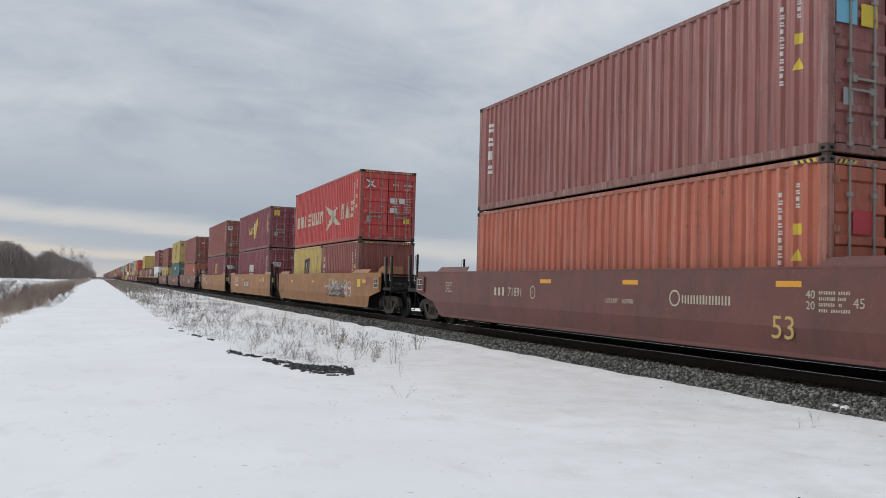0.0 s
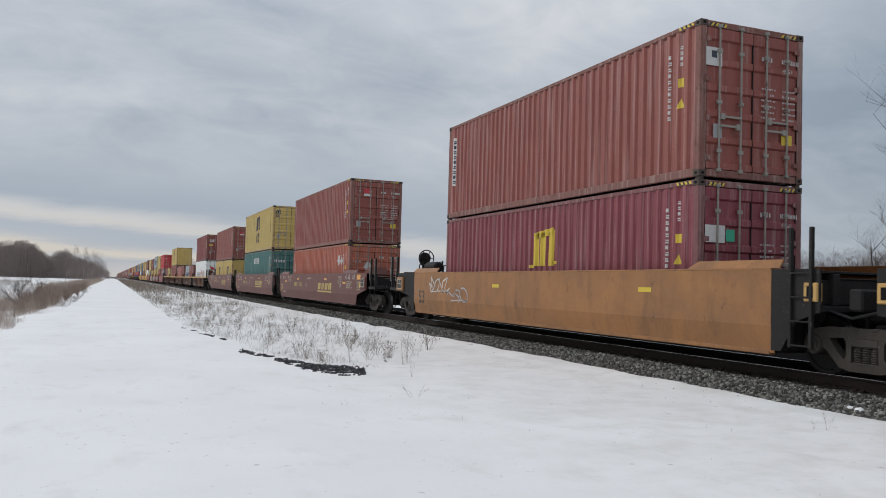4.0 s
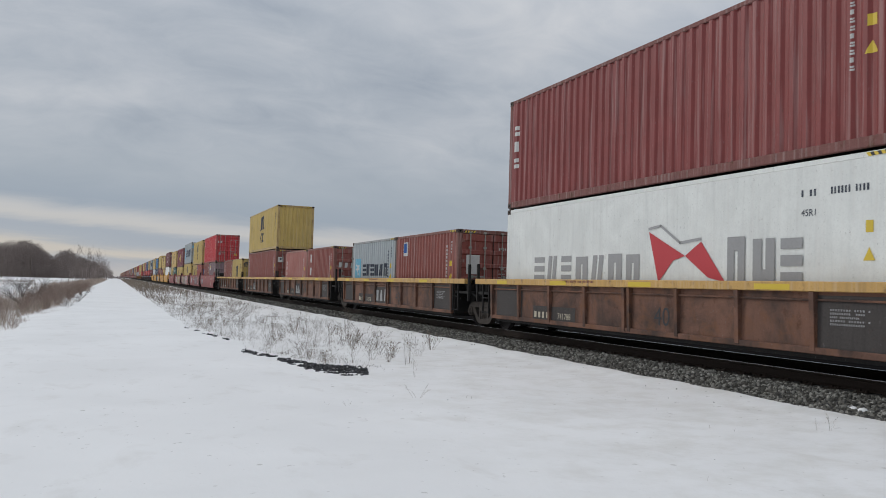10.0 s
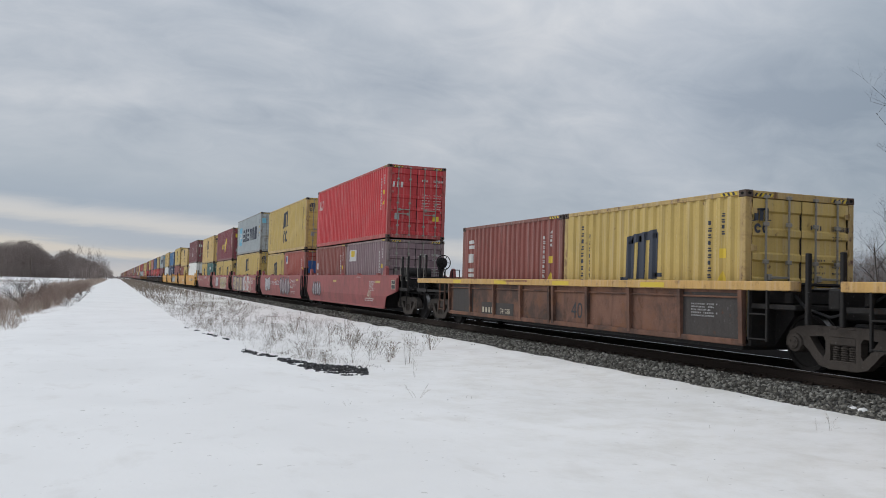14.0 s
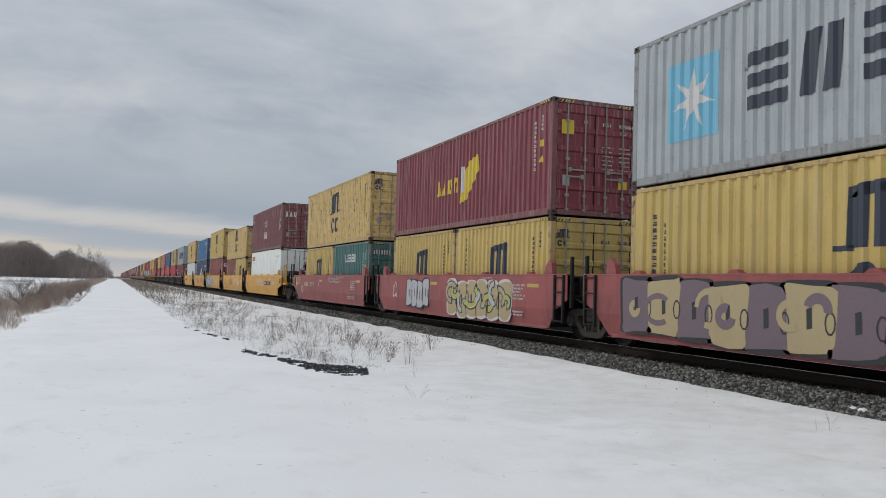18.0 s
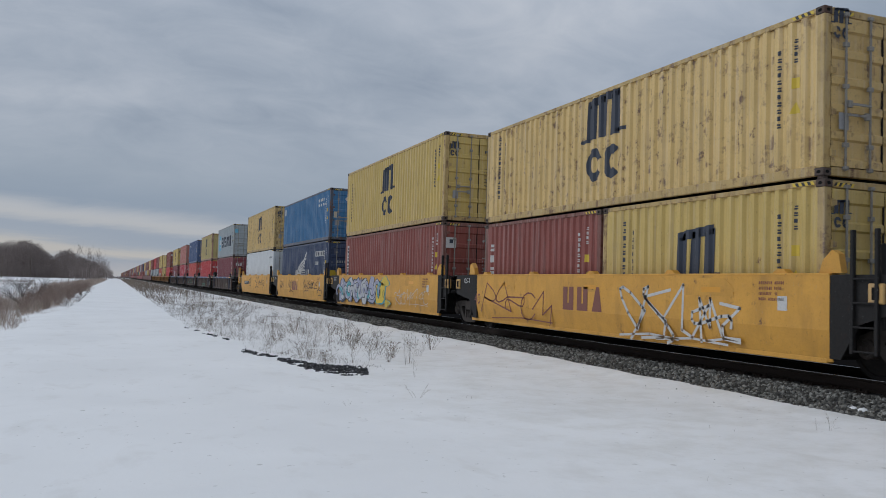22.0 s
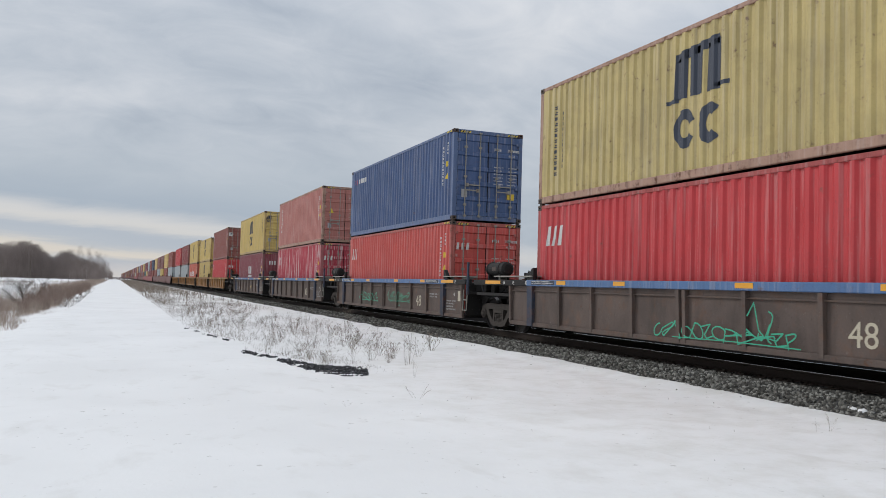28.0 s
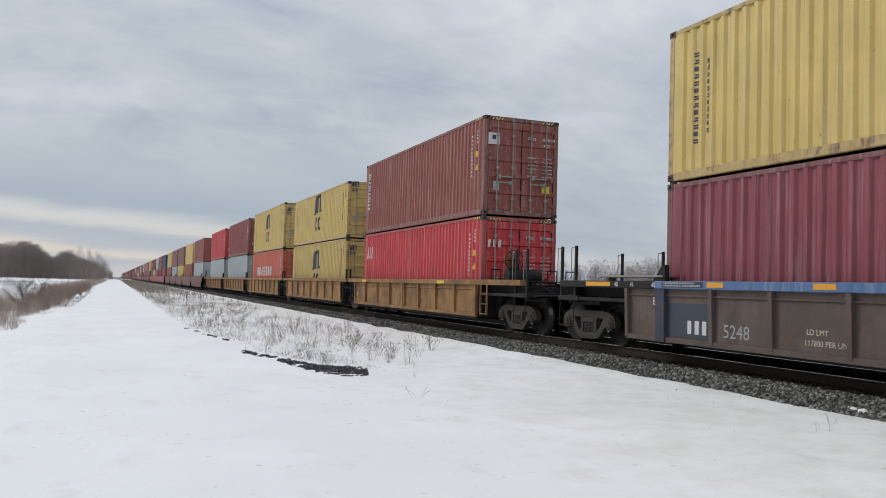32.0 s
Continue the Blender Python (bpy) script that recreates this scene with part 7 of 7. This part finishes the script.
                CACHE["tie_plate",] = sp.data("tie_plate", RUST)
            for s in (-1, 1):
                part("tie_plate", CACHE["tie_plate",], None, track, at=pose(s * 0.753, y, 0))


build_track()


# ---- plants ----
def plant_material(name, a, b):
    m = bpy.data.materials.new(name)
    m.use_nodes = True
    w = Nodes(m.node_tree)
    bsdf = m.node_tree.nodes["Principled BSDF"]
    rnd = w.n("ShaderNodeNewGeometry").outputs["Random Per Island"]
    at = w.n("ShaderNodeTexCoord").outputs["Object"]
    col = w.ramp(rnd, (0.0, a), (1.0, b))
    col = w.mix(w.math("MULTIPLY", w.noise(at, 3.0, 3, 0.6), 0.5), col, (a[0] * 0.6, a[1] * 0.6, a[2] * 0.6, 1))
    w.link(col, bsdf.inputs["Base Color"])
    bsdf.inputs["Roughness"].default_value = 0.85
    return m


STRAW = plant_material("dead_grass", (0.25, 0.195, 0.165), (0.56, 0.455, 0.37))
STRAWDARK = plant_material("matted_dead_grass", (0.10, 0.085, 0.07), (0.30, 0.25, 0.20))
BRUSH = plant_material("reddish_brush_stems", (0.17, 0.122, 0.104), (0.36, 0.265, 0.215))
TWIG = plant_material("dry_weed_stems", (0.145, 0.115, 0.092), (0.36, 0.30, 0.235))
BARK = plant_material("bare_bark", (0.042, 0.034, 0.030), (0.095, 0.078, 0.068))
# bark made paler, the haze of distance put into the colour
HAZEWOOD = plant_material("hazed_far_wood", (0.095, 0.076, 0.070), (0.36, 0.295, 0.265))


def blades(name, label, category, pos, height, width, mat, seed, lean=0.35):
    """Thin bent blades in one mesh. pos: array of x, y, z."""
    r = np.random.RandomState(seed)
    n = len(pos)
    a = r.uniform(0, TAU, n)
    w = np.stack([np.cos(a), np.sin(a), np.zeros(n)], 1) * (width * r.uniform(0.6, 1.3, n))[:, None]
    b = r.uniform(0, TAU, n)
    d = np.stack([np.cos(b), np.sin(b), np.zeros(n)], 1) * (height * lean * np.abs(r.normal(0, 0.6, n)))[:, None]
    upz = np.zeros((n, 3))
    upz[:, 2] = height
    v = np.stack([pos - w / 2, pos + w / 2, pos + 0.55 * upz + 0.35 * d + w * 0.35, pos + 0.55 * upz + 0.35 * d - w * 0.35, pos + upz + d], 1).reshape(-1, 3)
    o = (np.arange(n) * 5)[:, None]
    q = (o + np.array([[0, 1, 2, 3]])).tolist()
    t = (o + np.array([[3, 2, 4]])).tolist()
    me = bpy.data.meshes.new(name)
    me.from_pydata(v.tolist(), [], q + t)
    me.materials.append(mat)
    return tagged(new(name, me), label, category, kind="stuff")


def grow_grass():
    r = np.random.RandomState(21)

    def spots(n, x0, x1, y0, y1, keep, pw=1.6):
        y = y0 + (y1 - y0) * r.uniform(0, 1, n) ** pw
        x = r.uniform(x0, x1, n)
        ok = [keep(a, b, r.uniform()) for a, b in zip(x, y)]
        x, y = x[ok], y[ok]
        return np.stack([x, y, [ground_z(a, b) - 0.02 for a, b in zip(x, y)]], 1)

    def verge(y):
        return float(np.interp(y, (10, 24.6, 35.8, 42.9, 66, 75, 160, 400), (-3.0, -2.75, -2.85, -2.1, -2.0, -2.2, -2.8, -2.6))) + 0.22 * noise.noise((y * 0.5, 7.0, 0.0))

    def left(x, y, u):
        patch = 1.0 * noise.noise((x * 0.55, y * 0.20, 2.0)) + 0.5 * noise.noise((x * 1.6, y * 0.7, 5.0))
        thick = float(np.interp(y, (17, 30, 42, 55, 400), (0.62, 0.72, 0.74, 0.76, 0.8))) * min(1.0, max(0.25, (verge(y) - x) / 1.2))
        if y > 70 and x < -0.066 * y - 0.15:
            thick -= 0.75
        return x < verge(y) and patch + thick - 0.1 > u * 1.15
    p = spots(130000, -10.5, -2.0, 17, 100, left, 1.35)
    tall = np.array([0.72 + 0.75 * noise.noise((a * 0.5, b * 0.16, 11.0)) + 0.55 * noise.noise((a * 1.7, b * 0.8, 4.0)) for a, b, _ in p])
    near = np.clip((-1.9 - p[:, 0]) / 2.2, 0.22, 1.0)
    blades("dead_grass", "tall reddish-brown dead grass along the trail", "grass", p, 0.8 * np.clip(tall, 0.22, 1.35) * near * r.uniform(0.3, 1.25, len(p)), 0.0075, STRAW, 22, 1.0)
    p = spots(24000, -10.5, -2.3, 95, 420, left, 1.3)
    near = np.clip((-2.3 - p[:, 0]) / 2.5, 0.25, 1.0)
    tall = np.array([0.95 + 0.7 * noise.noise((a * 0.4, b * 0.08, 3.0)) for a, b, _ in p])
    blades("dead_grass", "far brown dead grass along the trail", "grass", p, tall * near * r.uniform(0.3, 1.3, len(p)), 0.035, STRAW, 23, 0.9)
    p = spots(9000, -34, -9, 40, 300, lambda x, y, u: noise.noise((x * 0.1, y * 0.04, 5.0)) > 0.12, 1.3)
    blades("dead_grass", "thin dead grass in the snowy field", "grass", p, 0.6 * r.uniform(0.5, 1.3, len(p)), 0.05, STRAW, 24)

    def right(x, y, u):
        edge = strip_line(y) + 0.08 if y < 32 else 2.35 + 0.3 * noise.noise((y * 0.2, 1.0, 0.0))
        patch = noise.noise((x * 0.5, y * 0.2, 8.0))
        thick = min(1.0, max(0.34, (y - 14) / 70.0)) - 0.10 * max(0.0, x - edge - 2.5)
        thick -= float(np.interp(x / y, (0.24, 0.34, 0.39), (0.0, 0.3, 1.6))) if y < 30 else 0.0
        return edge < x < 8.2 - 0.2 * noise.noise((y * 0.4, 0, 0)) and 1.3 * patch + thick - 0.06 > u * 1.1
    p = spots(48000, 2.2, 8.3, 14.8, 75, right, 1.25)
    blades("dry_weeds", "sparse dry grass poking out of the snow", "grass", p, 0.13 * r.uniform(0.2, 1.7, len(p)) * np.array([1.0 + 1.6 * max(0.0, noise.noise((a * 0.9, b * 0.5, 2.0))) for a, b, _ in p]), 0.0045, TWIG, 25, 1.9)

    def matted(x, y, u):
        edge = strip_line(y) - 0.05 if y < 32 else 2.3
        patch = noise.noise((x * 0.8, y * 0.35, 3.0)) + 0.7 * noise.noise((x * 2.6, y * 1.3, 6.0))
        side = float(np.interp(x - edge, (0.0, 0.5, 2.5, 5.0), (0.45, 0.3, 0.05, -0.25))) - (float(np.interp(x / y, (0.24, 0.32, 0.38), (0.0, 0.2, 1.2))) if y < 30 else 0.0)
        return edge < x < 8.1 and patch + side > 0.12 + 0.5 * u
    p = spots(60000, 2.1, 8.2, 14.6, 80, matted, 1.3)
    blades("matted_grass", "flattened dead grass and litter showing through snow", "grass", p, 0.045 * r.uniform(0.3, 1.8, len(p)), 0.008, STRAWDARK, 28, 3.2)
    p = spots(26000, 2.1, 8.4, 45, 420, lambda x, y, u: right(x, y, u) and (y > 110 or r.uniform() < ((y - 45) / 65.0) ** 1.5), 1.3)
    blades("dry_weeds", "far brown weeds between trail and track", "grass", p, 0.45 * r.uniform(0.4, 1.3, len(p)), 0.03, TWIG, 26, 0.8)
    # short stubble pricking the open snow
    p = spots(900, -2.5, 8.4, 6, 30, lambda x, y, u: noise.noise((x * 0.7, y * 0.7, 3.0)) > 0.25 and x > 4, 1.0)
    blades("stubble", "short grass tips pricking through the snow", "grass", p, 0.05 * r.uniform(0.4, 1.6, len(p)), 0.006, TWIG, 27, 0.8)


grow_grass()


def weed_mesh(seed, stems, height, spread, heads, thick=1.0):
    r = random.Random(seed)
    me = Mesh()
    for i in range(stems):
        a = r.uniform(0, TAU)
        tip = Vector((spread * r.uniform(0.2, 1) * math.cos(a), spread * r.uniform(0.2, 1) * math.sin(a), height * r.uniform(0.55, 1.0)))
        foot = Vector((0.25 * tip.x * r.uniform(0, 1), 0.25 * tip.y * r.uniform(0, 1), -0.03))
        mid = foot.lerp(tip, 0.5) + Vector((r.uniform(-0.03, 0.03), r.uniform(-0.03, 0.03), 0.03))
        me.tube(foot, mid, 0.0024 * thick, 3, r2=0.0018 * thick)
        me.tube(mid, tip, 0.0018 * thick, 3, r2=0.001 * thick)
        for k in range(r.randint(2, 5)):
            q = mid.lerp(tip, r.uniform(-0.3, 0.95))
            b = r.uniform(0, TAU)
            e = q + Vector((math.cos(b), math.sin(b), r.uniform(0.6, 1.6))) * height * 0.11
            me.tube(q, e, 0.0013 * thick, 3, r2=0.0007 * thick)
            if heads and r.random() < 0.35:
                me.box(e.x - 0.005, e.x + 0.005, e.y - 0.005, e.y + 0.005, e.z - 0.006, e.z + 0.01, 0.002)
        if heads:
            me.box(tip.x - 0.007, tip.x + 0.007, tip.y - 0.007, tip.y + 0.007, tip.z - 0.012, tip.z + 0.018, 0.003)
    return me


def place_weeds():
    r = random.Random(31)
    kinds = [weed_mesh(1, 6, 0.7, 0.26, True), weed_mesh(2, 20, 0.40, 0.28, True), weed_mesh(3, 5, 0.95, 0.12, False), weed_mesh(4, 10, 0.48, 0.42, True), weed_mesh(5, 4, 0.25, 0.26, False)]
    data = [k.data("dry_weed", TWIG) for k in kinds]

    def put(kind, x, y, scale):
        label = ("dry brown weed stalks with seed heads in the snow", "small round dry weed bush in the snow", "tall bare weed stalks in the snow", "spreading dry weed with seed heads", "low broken twigs in the snow")[kind]
        ob = new("dry_weed", data[kind])
        tagged(ob, label, "weed", "dry weeds by the track")
        ob.matrix_basis = pose(x, y, ground_z(x, y), 0, 0, r.uniform(0, 360)) @ Matrix.Scale(scale, 4)
    put(1, 7.35, 19.3, 1.15)
    put(2, 6.35, 23.6, 1.25)
    put(2, 6.5, 23.9, 1.1)
    put(0, 5.75, 16.3, 1.05)
    put(2, 5.6, 16.1, 0.8)
    put(3, 6.5, 17.9, 0.9)
    put(4, 4.15, 11.4, 0.9)
    put(4, 3.0, 11.0, 0.35)
    put(4, 2.75, 11.1, 0.2)
    put(0, 7.85, 7.42, 0.34)
    put(0, 7.72, 7.5, 0.2)
    put(2, 5.0, 13.9, 0.42)
    put(3, 5.2, 17.2, 0.8)
    put(1, 5.6, 20.2, 0.9)
    for i in range(230):
        y = 16.5 + 36 * r.random() ** 1.2
        lo = strip_line(y) + 0.12
        x = r.uniform(lo, min(8.0, lo + 4.6))
        if y < 30 and x / y > 0.33:
            continue
        put(r.choice((0, 1, 1, 2, 3, 3, 3, 4)), x, y, r.uniform(0.35, 0.95))
    for i in range(26):
        y = 22 + 60 * r.random()
        put(r.choice((0, 2, 3)), -3.0 - r.random() * 0.8, y, r.uniform(0.6, 1.3))
    brush = [weed_mesh(20 + i, 46, 1.25, 0.75, False, 2.2).data("brush", BRUSH) for i in range(3)]
    for i in range(70):
        y = 36 + 75 * r.random()
        x = -2.7 - r.random() ** 1.3 * (0.05 * y) if y > 45 else -3.6 - r.random() * 2
        ob = tagged(new("dry_brush", brush[i % 3]), "clump of reddish leafless brush in dead grass", "brush", "brush along the trail")
        ob.matrix_basis = pose(x, y, ground_z(x, y), 0, 0, r.uniform(0, 360)) @ Matrix.Scale(r.uniform(0.45, 1.05), 4)


place_weeds()


def tree_mesh(seed, height, spread, depth, trunk_r, fork=3, low=0.25, stems=1):
    """A bare tree: tapered trunk, limbs and twigs; returns trunk and crown."""
    r = random.Random(seed)
    trunk, crown = Mesh(), Mesh()

    def limb(p, d, length, rad, level):
        me = trunk if level == 0 else crown
        segs = 4 if level == 0 else 2
        pts, q = [p], p
        for i in range(segs):
            d = (d + Vector((r.gauss(0, 0.10), r.gauss(0, 0.10), r.gauss(0.02, 0.05)))).normalized()
            q = q + d * (length / segs)
            pts.append(q)
        for i, (a, b) in enumerate(zip(pts, pts[1:])):
            ra, rb = rad * (1 - 0.62 * i / segs), rad * (1 - 0.62 * (i + 1) / segs)
            me.tube(a, b, ra, 7 if level == 0 else (5 if level == 1 else 3), r2=rb)
        if level >= depth:
            return
        n = fork + (4 if level == 0 else 0)
        for i in range(n):
            t = low + (1 - low) * (i + r.random()) / n if level == 0 else r.uniform(0.25, 1.0)
            k = min(int(t * segs), segs - 1)
            at = pts[k].lerp(pts[k + 1], t * segs - k)
            a = r.uniform(0, TAU)
            side = Vector((math.cos(a), math.sin(a), r.uniform(0.25, 0.9))).normalized()
            nd = (d * 0.45 + side * spread).normalized()
            limb(at, nd, length * r.uniform(0.42, 0.66) * (1 if level else 0.85), rad * (0.5 if level == 0 else 0.55) * (1.1 - 0.5 * t), level + 1)
    for i in range(stems):
        a = TAU * i / stems + r.uniform(-0.3, 0.3)
        lean = r.uniform(0.5, 1.5) if stems > 1 else 0
        limb(Vector((0, 0, -0.2)), Vector((lean * math.cos(a), lean * math.sin(a), 1)).normalized(), height * (0.72 if stems == 1 else r.uniform(0.55, 0.8)), trunk_r, 0)
    return trunk, crown


def place_trees():
    kinds = []
    for seed, h in ((3, 16.0), (8, 12.0), (14, 14.0)):
        t, c = tree_mesh(seed, h, 0.9, 5, 0.19, 3)
        kinds.append((t.data("trunk", BARK), c.data("crown", BARK), h))

    def put(kind, x, y, scale, turn):
        tree = tagged(new("bare_tree"), "leafless grey-brown tree standing in snow", "tree", "bare trees beyond the track")
        tree.matrix_basis = pose(x, y, ground_z(x, y), 0, 0, turn)
        for name, me in zip(("trunk", "crown"), kinds[kind][:2]):
            part(name, me, None, tree, at=Matrix.Scale(scale, 4))
    t, c = tree_mesh(27, 18.0, 0.72, 6, 0.21, 3, 0.2)
    kinds.append((t.data("trunk", BARK), c.data("crown", BARK), 18.0))
    put(3, 52.2, 41.2, 1.0, 20)
    put(3, 46.6, 38.3, 0.5, 140)
    put(3, 66.0, 56.0, 0.55, 240)
    put(1, 62.0, 50.0, 0.85, 130)
    put(2, 60.5, 47.0, 0.7, 200)
    put(2, 74.0, 52.0, 0.95, 250)
    put(1, 82.0, 62.0, 1.0, 300)
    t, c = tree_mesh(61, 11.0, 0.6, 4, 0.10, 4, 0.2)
    kinds.append((t.data("trunk", HAZEWOOD), c.data("crown", HAZEWOOD), 11.0))
    for i in range(14):
        r = random.Random(i + 70)
        y = 235 + 24 * i
        put(4, -5.0 - r.random() * 7, y, r.uniform(0.75, 1.15), r.uniform(0, 360))
    # low spreading shrub in the dead grass
    t, c = tree_mesh(44, 2.9, 1.0, 4, 0.032, 4, 0.2, 6)
    bush = tagged(new("bare_bush"), "leafless dark shrub in the dead grass", "bush")
    bush.matrix_basis = pose(-5.3, 60.0, ground_z(-5.3, 60.0), 0, 0, 40)
    part("branching", t.data("branching", BARK), None, bush)
    part("crown", c.data("crown", BARK), None, bush)
    t, c = tree_mesh(46, 0.8, 0.8, 3, 0.012, 3, 0.15, 4)
    small = (t.data("branching", BARK), c.data("crown", BARK))
    for i, (x, y) in enumerate(((-2.3, 47.0), (-2.1, 56.0), (-2.3, 64.0), (-2.25, 71.0), (-2.3, 84.0))):
        b = tagged(new("bare_bush"), "small leafless shrub beside the trail", "bush", "shrubs along the trail")
        b.matrix_basis = pose(x, y, ground_z(x, y), 0, 0, 70 * i)
        for n_, me in zip(("branching", "crown"), small):
            part(n_, me, None, b)


place_trees()


def woods(name, label, trees, seed, twigs=90, fine=1.0):
    """A far wood of bare trees in one mesh. trees: array of x, y, ground height, tree height."""
    r = np.random.RandomState(seed)
    v, f = [], []
    for x, y, z, h in trees:
        o = len(v)
        tw = 0.006 * h + 0.02
        v += [(x - tw, y, z), (x + tw, y, z), (x + 0.2 * tw, y, z + 0.85 * h), (x - 0.2 * tw, y, z + 0.85 * h)]
        f.append((o, o + 1, o + 2, o + 3))
        wide = h * r.uniform(0.15, 0.26)
        for k in range(twigs):
            # twigs fill an egg-shaped crown
            t = r.uniform() ** 0.85
            rad = wide * math.sqrt(max(0.02, 1 - (2 * t - 0.85) ** 2 / 1.45)) * r.uniform() ** 0.6
            a = r.uniform(0, TAU)
            base = np.array((x + rad * math.cos(a), y + rad * math.sin(a), z + (0.04 + 0.90 * t) * h))
            ln = h * r.uniform(0.03, 0.10)
            b = a + r.normal(0, 0.7)
            tip = base + np.array((math.cos(b) * ln * 0.7, math.sin(b) * ln * 0.7, ln * r.uniform(0.1, 0.9)))
            wv = fine * (0.022 + 0.0028 * h) * r.uniform(0.5, 1.4)
            o = len(v)
            v += [tuple(base + (wv, 0, 0)), tuple(base - (wv, 0, 0)), tuple(tip)]
            f.append((o, o + 1, o + 2))
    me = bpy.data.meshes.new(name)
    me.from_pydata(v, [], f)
    me.materials.append(HAZEWOOD)
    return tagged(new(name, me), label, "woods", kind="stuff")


def place_woods():
    r = np.random.RandomState(51)
    rows = []
    for i in range(560):        # wood across the field
        k = r.uniform(0.98, 1.22)
        q = -0.118 + 0.1 * r.uniform()
        h = float(np.interp(q, (-0.118, -0.09, -0.08, -0.0694, -0.0633, -0.0554, -0.0498, -0.039, -0.027, -0.018), (21.5, 24.0, 21.5, 16.5, 14.0, 18.5, 19.5, 15.5, 12.5, 11.0)))
        rows.append((q * 560 * k, 560 * k, -0.8, h * r.uniform(0.55, 1.04) ** 0.6 * (0.4 + 0.6 * k)))
    for i in range(420):        # reddish brush before it
        q = -0.118 + 0.105 * r.uniform()
        rows.append((q * 545, 540 + 18 * r.uniform(), -0.8, 8.5 * r.uniform(0.4, 1.0)))
    woods("far_woods", "brown leafless woods beyond the snowy field", rows, 52, 200, 1.15)
    rows = []
    for i in range(190):        # both sides of the far line
        y = 400 + 1300 * r.uniform() ** 1.4
        rows.append((-4.0 - 18 * r.uniform(), y, -0.6, 11.0 * r.uniform(0.6, 1.1)))
    for i in range(260):        # brush closing the end of the trail
        y = 440 + 500 * r.uniform()
        rows.append((-4 + 12.0 * r.uniform(), y, -0.2, 1.7 * r.uniform(0.5, 1.0)))
    for i in range(420):
        y = 330 + 1100 * r.uniform() ** 1.4
        rows.append((18 + 16 * r.uniform(), y, -0.6, 11.5 * r.uniform(0.72, 1.05)))
    woods("far_woods", "leafless woods along the far railway line", rows, 53, 300, 0.65)
    rows = []
    for i in range(800):        # low growth behind the track
        u = r.uniform()
        rows.append((80 + 62 * u + r.uniform(0, 25), 142 - 52 * u + r.uniform(0, 25), -0.5, (8.0 + 5.5 * u) * r.uniform(0.5, 1.05)))
    woods("scrub_woods", "grey-brown leafless scrub beyond the track", rows, 54, 260, 0.6)


place_woods()


def utility_pole(x, y):
    pole = tagged(new("utility_pole"), "grey wooden utility pole with a crossarm", "pole", "poles across the field")
    pole.location = (x, y, ground_z(x, y))
    wood = surface("weathered_pole_wood", (0.14, 0.12, 0.10), 0.85, streak=False, scale=2)
    part("shaft", Mesh().tube((0, 0, -0.3), (0, 0, 9.5), 0.16, 10, r2=0.11), wood, pole)
    part("crossarm", Mesh().box(-1.2, 1.2, -0.06, 0.06, 8.7, 8.85, 0.01), wood, pole)
    for k in (-1.05, -0.4, 0.4, 1.05):
        part("insulator", Mesh().tube((k, 0, 8.85), (k, 0, 9.02), 0.05, 8), GREYM, pole)


for p in ((-45.2, 400.0), (-34.2, 400.0)):
    utility_pole(*p)


# ---- movement ----
RUN = ((0.0, 0.0), (4.0, 59.26), (8.0, 118.45), (12.0, 177.95), (16.0, 237.54), (20.0, 296.84), (24.0, 355.93), (28.0, 414.84), (32.0, 473.90))
RADIUS = 0.457


def run_at(t):
    return float(np.interp(t, [a for a, _ in RUN], [b for _, b in RUN]))


def motions():
    for ob, s, z in MOVING:
        walk(ob, [(t, pose(TRACK, s - d, z)) for t, d in RUN])
    for ob, s, y in SPINNING:
        # the wheels are turned while they roll past the camera
        rows, angle = [(0.0, pose(0, y, RADIUS))], 0.0
        if s - run_at(32.0) < 48 and s > -4:
            k0 = next(k for k in range(961) if s - run_at(k / 30) < 48)
            k1 = next((k for k in range(k0, 961) if s - run_at(k / 30) < -4), 960)
            for k in range(max(k0, 1), k1 + 1):
                angle = (run_at(k / 30) - run_at(k0 / 30)) / RADIUS
                rows.append((k / 30, pose(0, y, RADIUS, math.degrees(angle))))
        if rows[-1][0] < 32.0:
            rows.append((32.0, pose(0, y, RADIUS, math.degrees(angle))))
        walk(ob, rows)


motions()
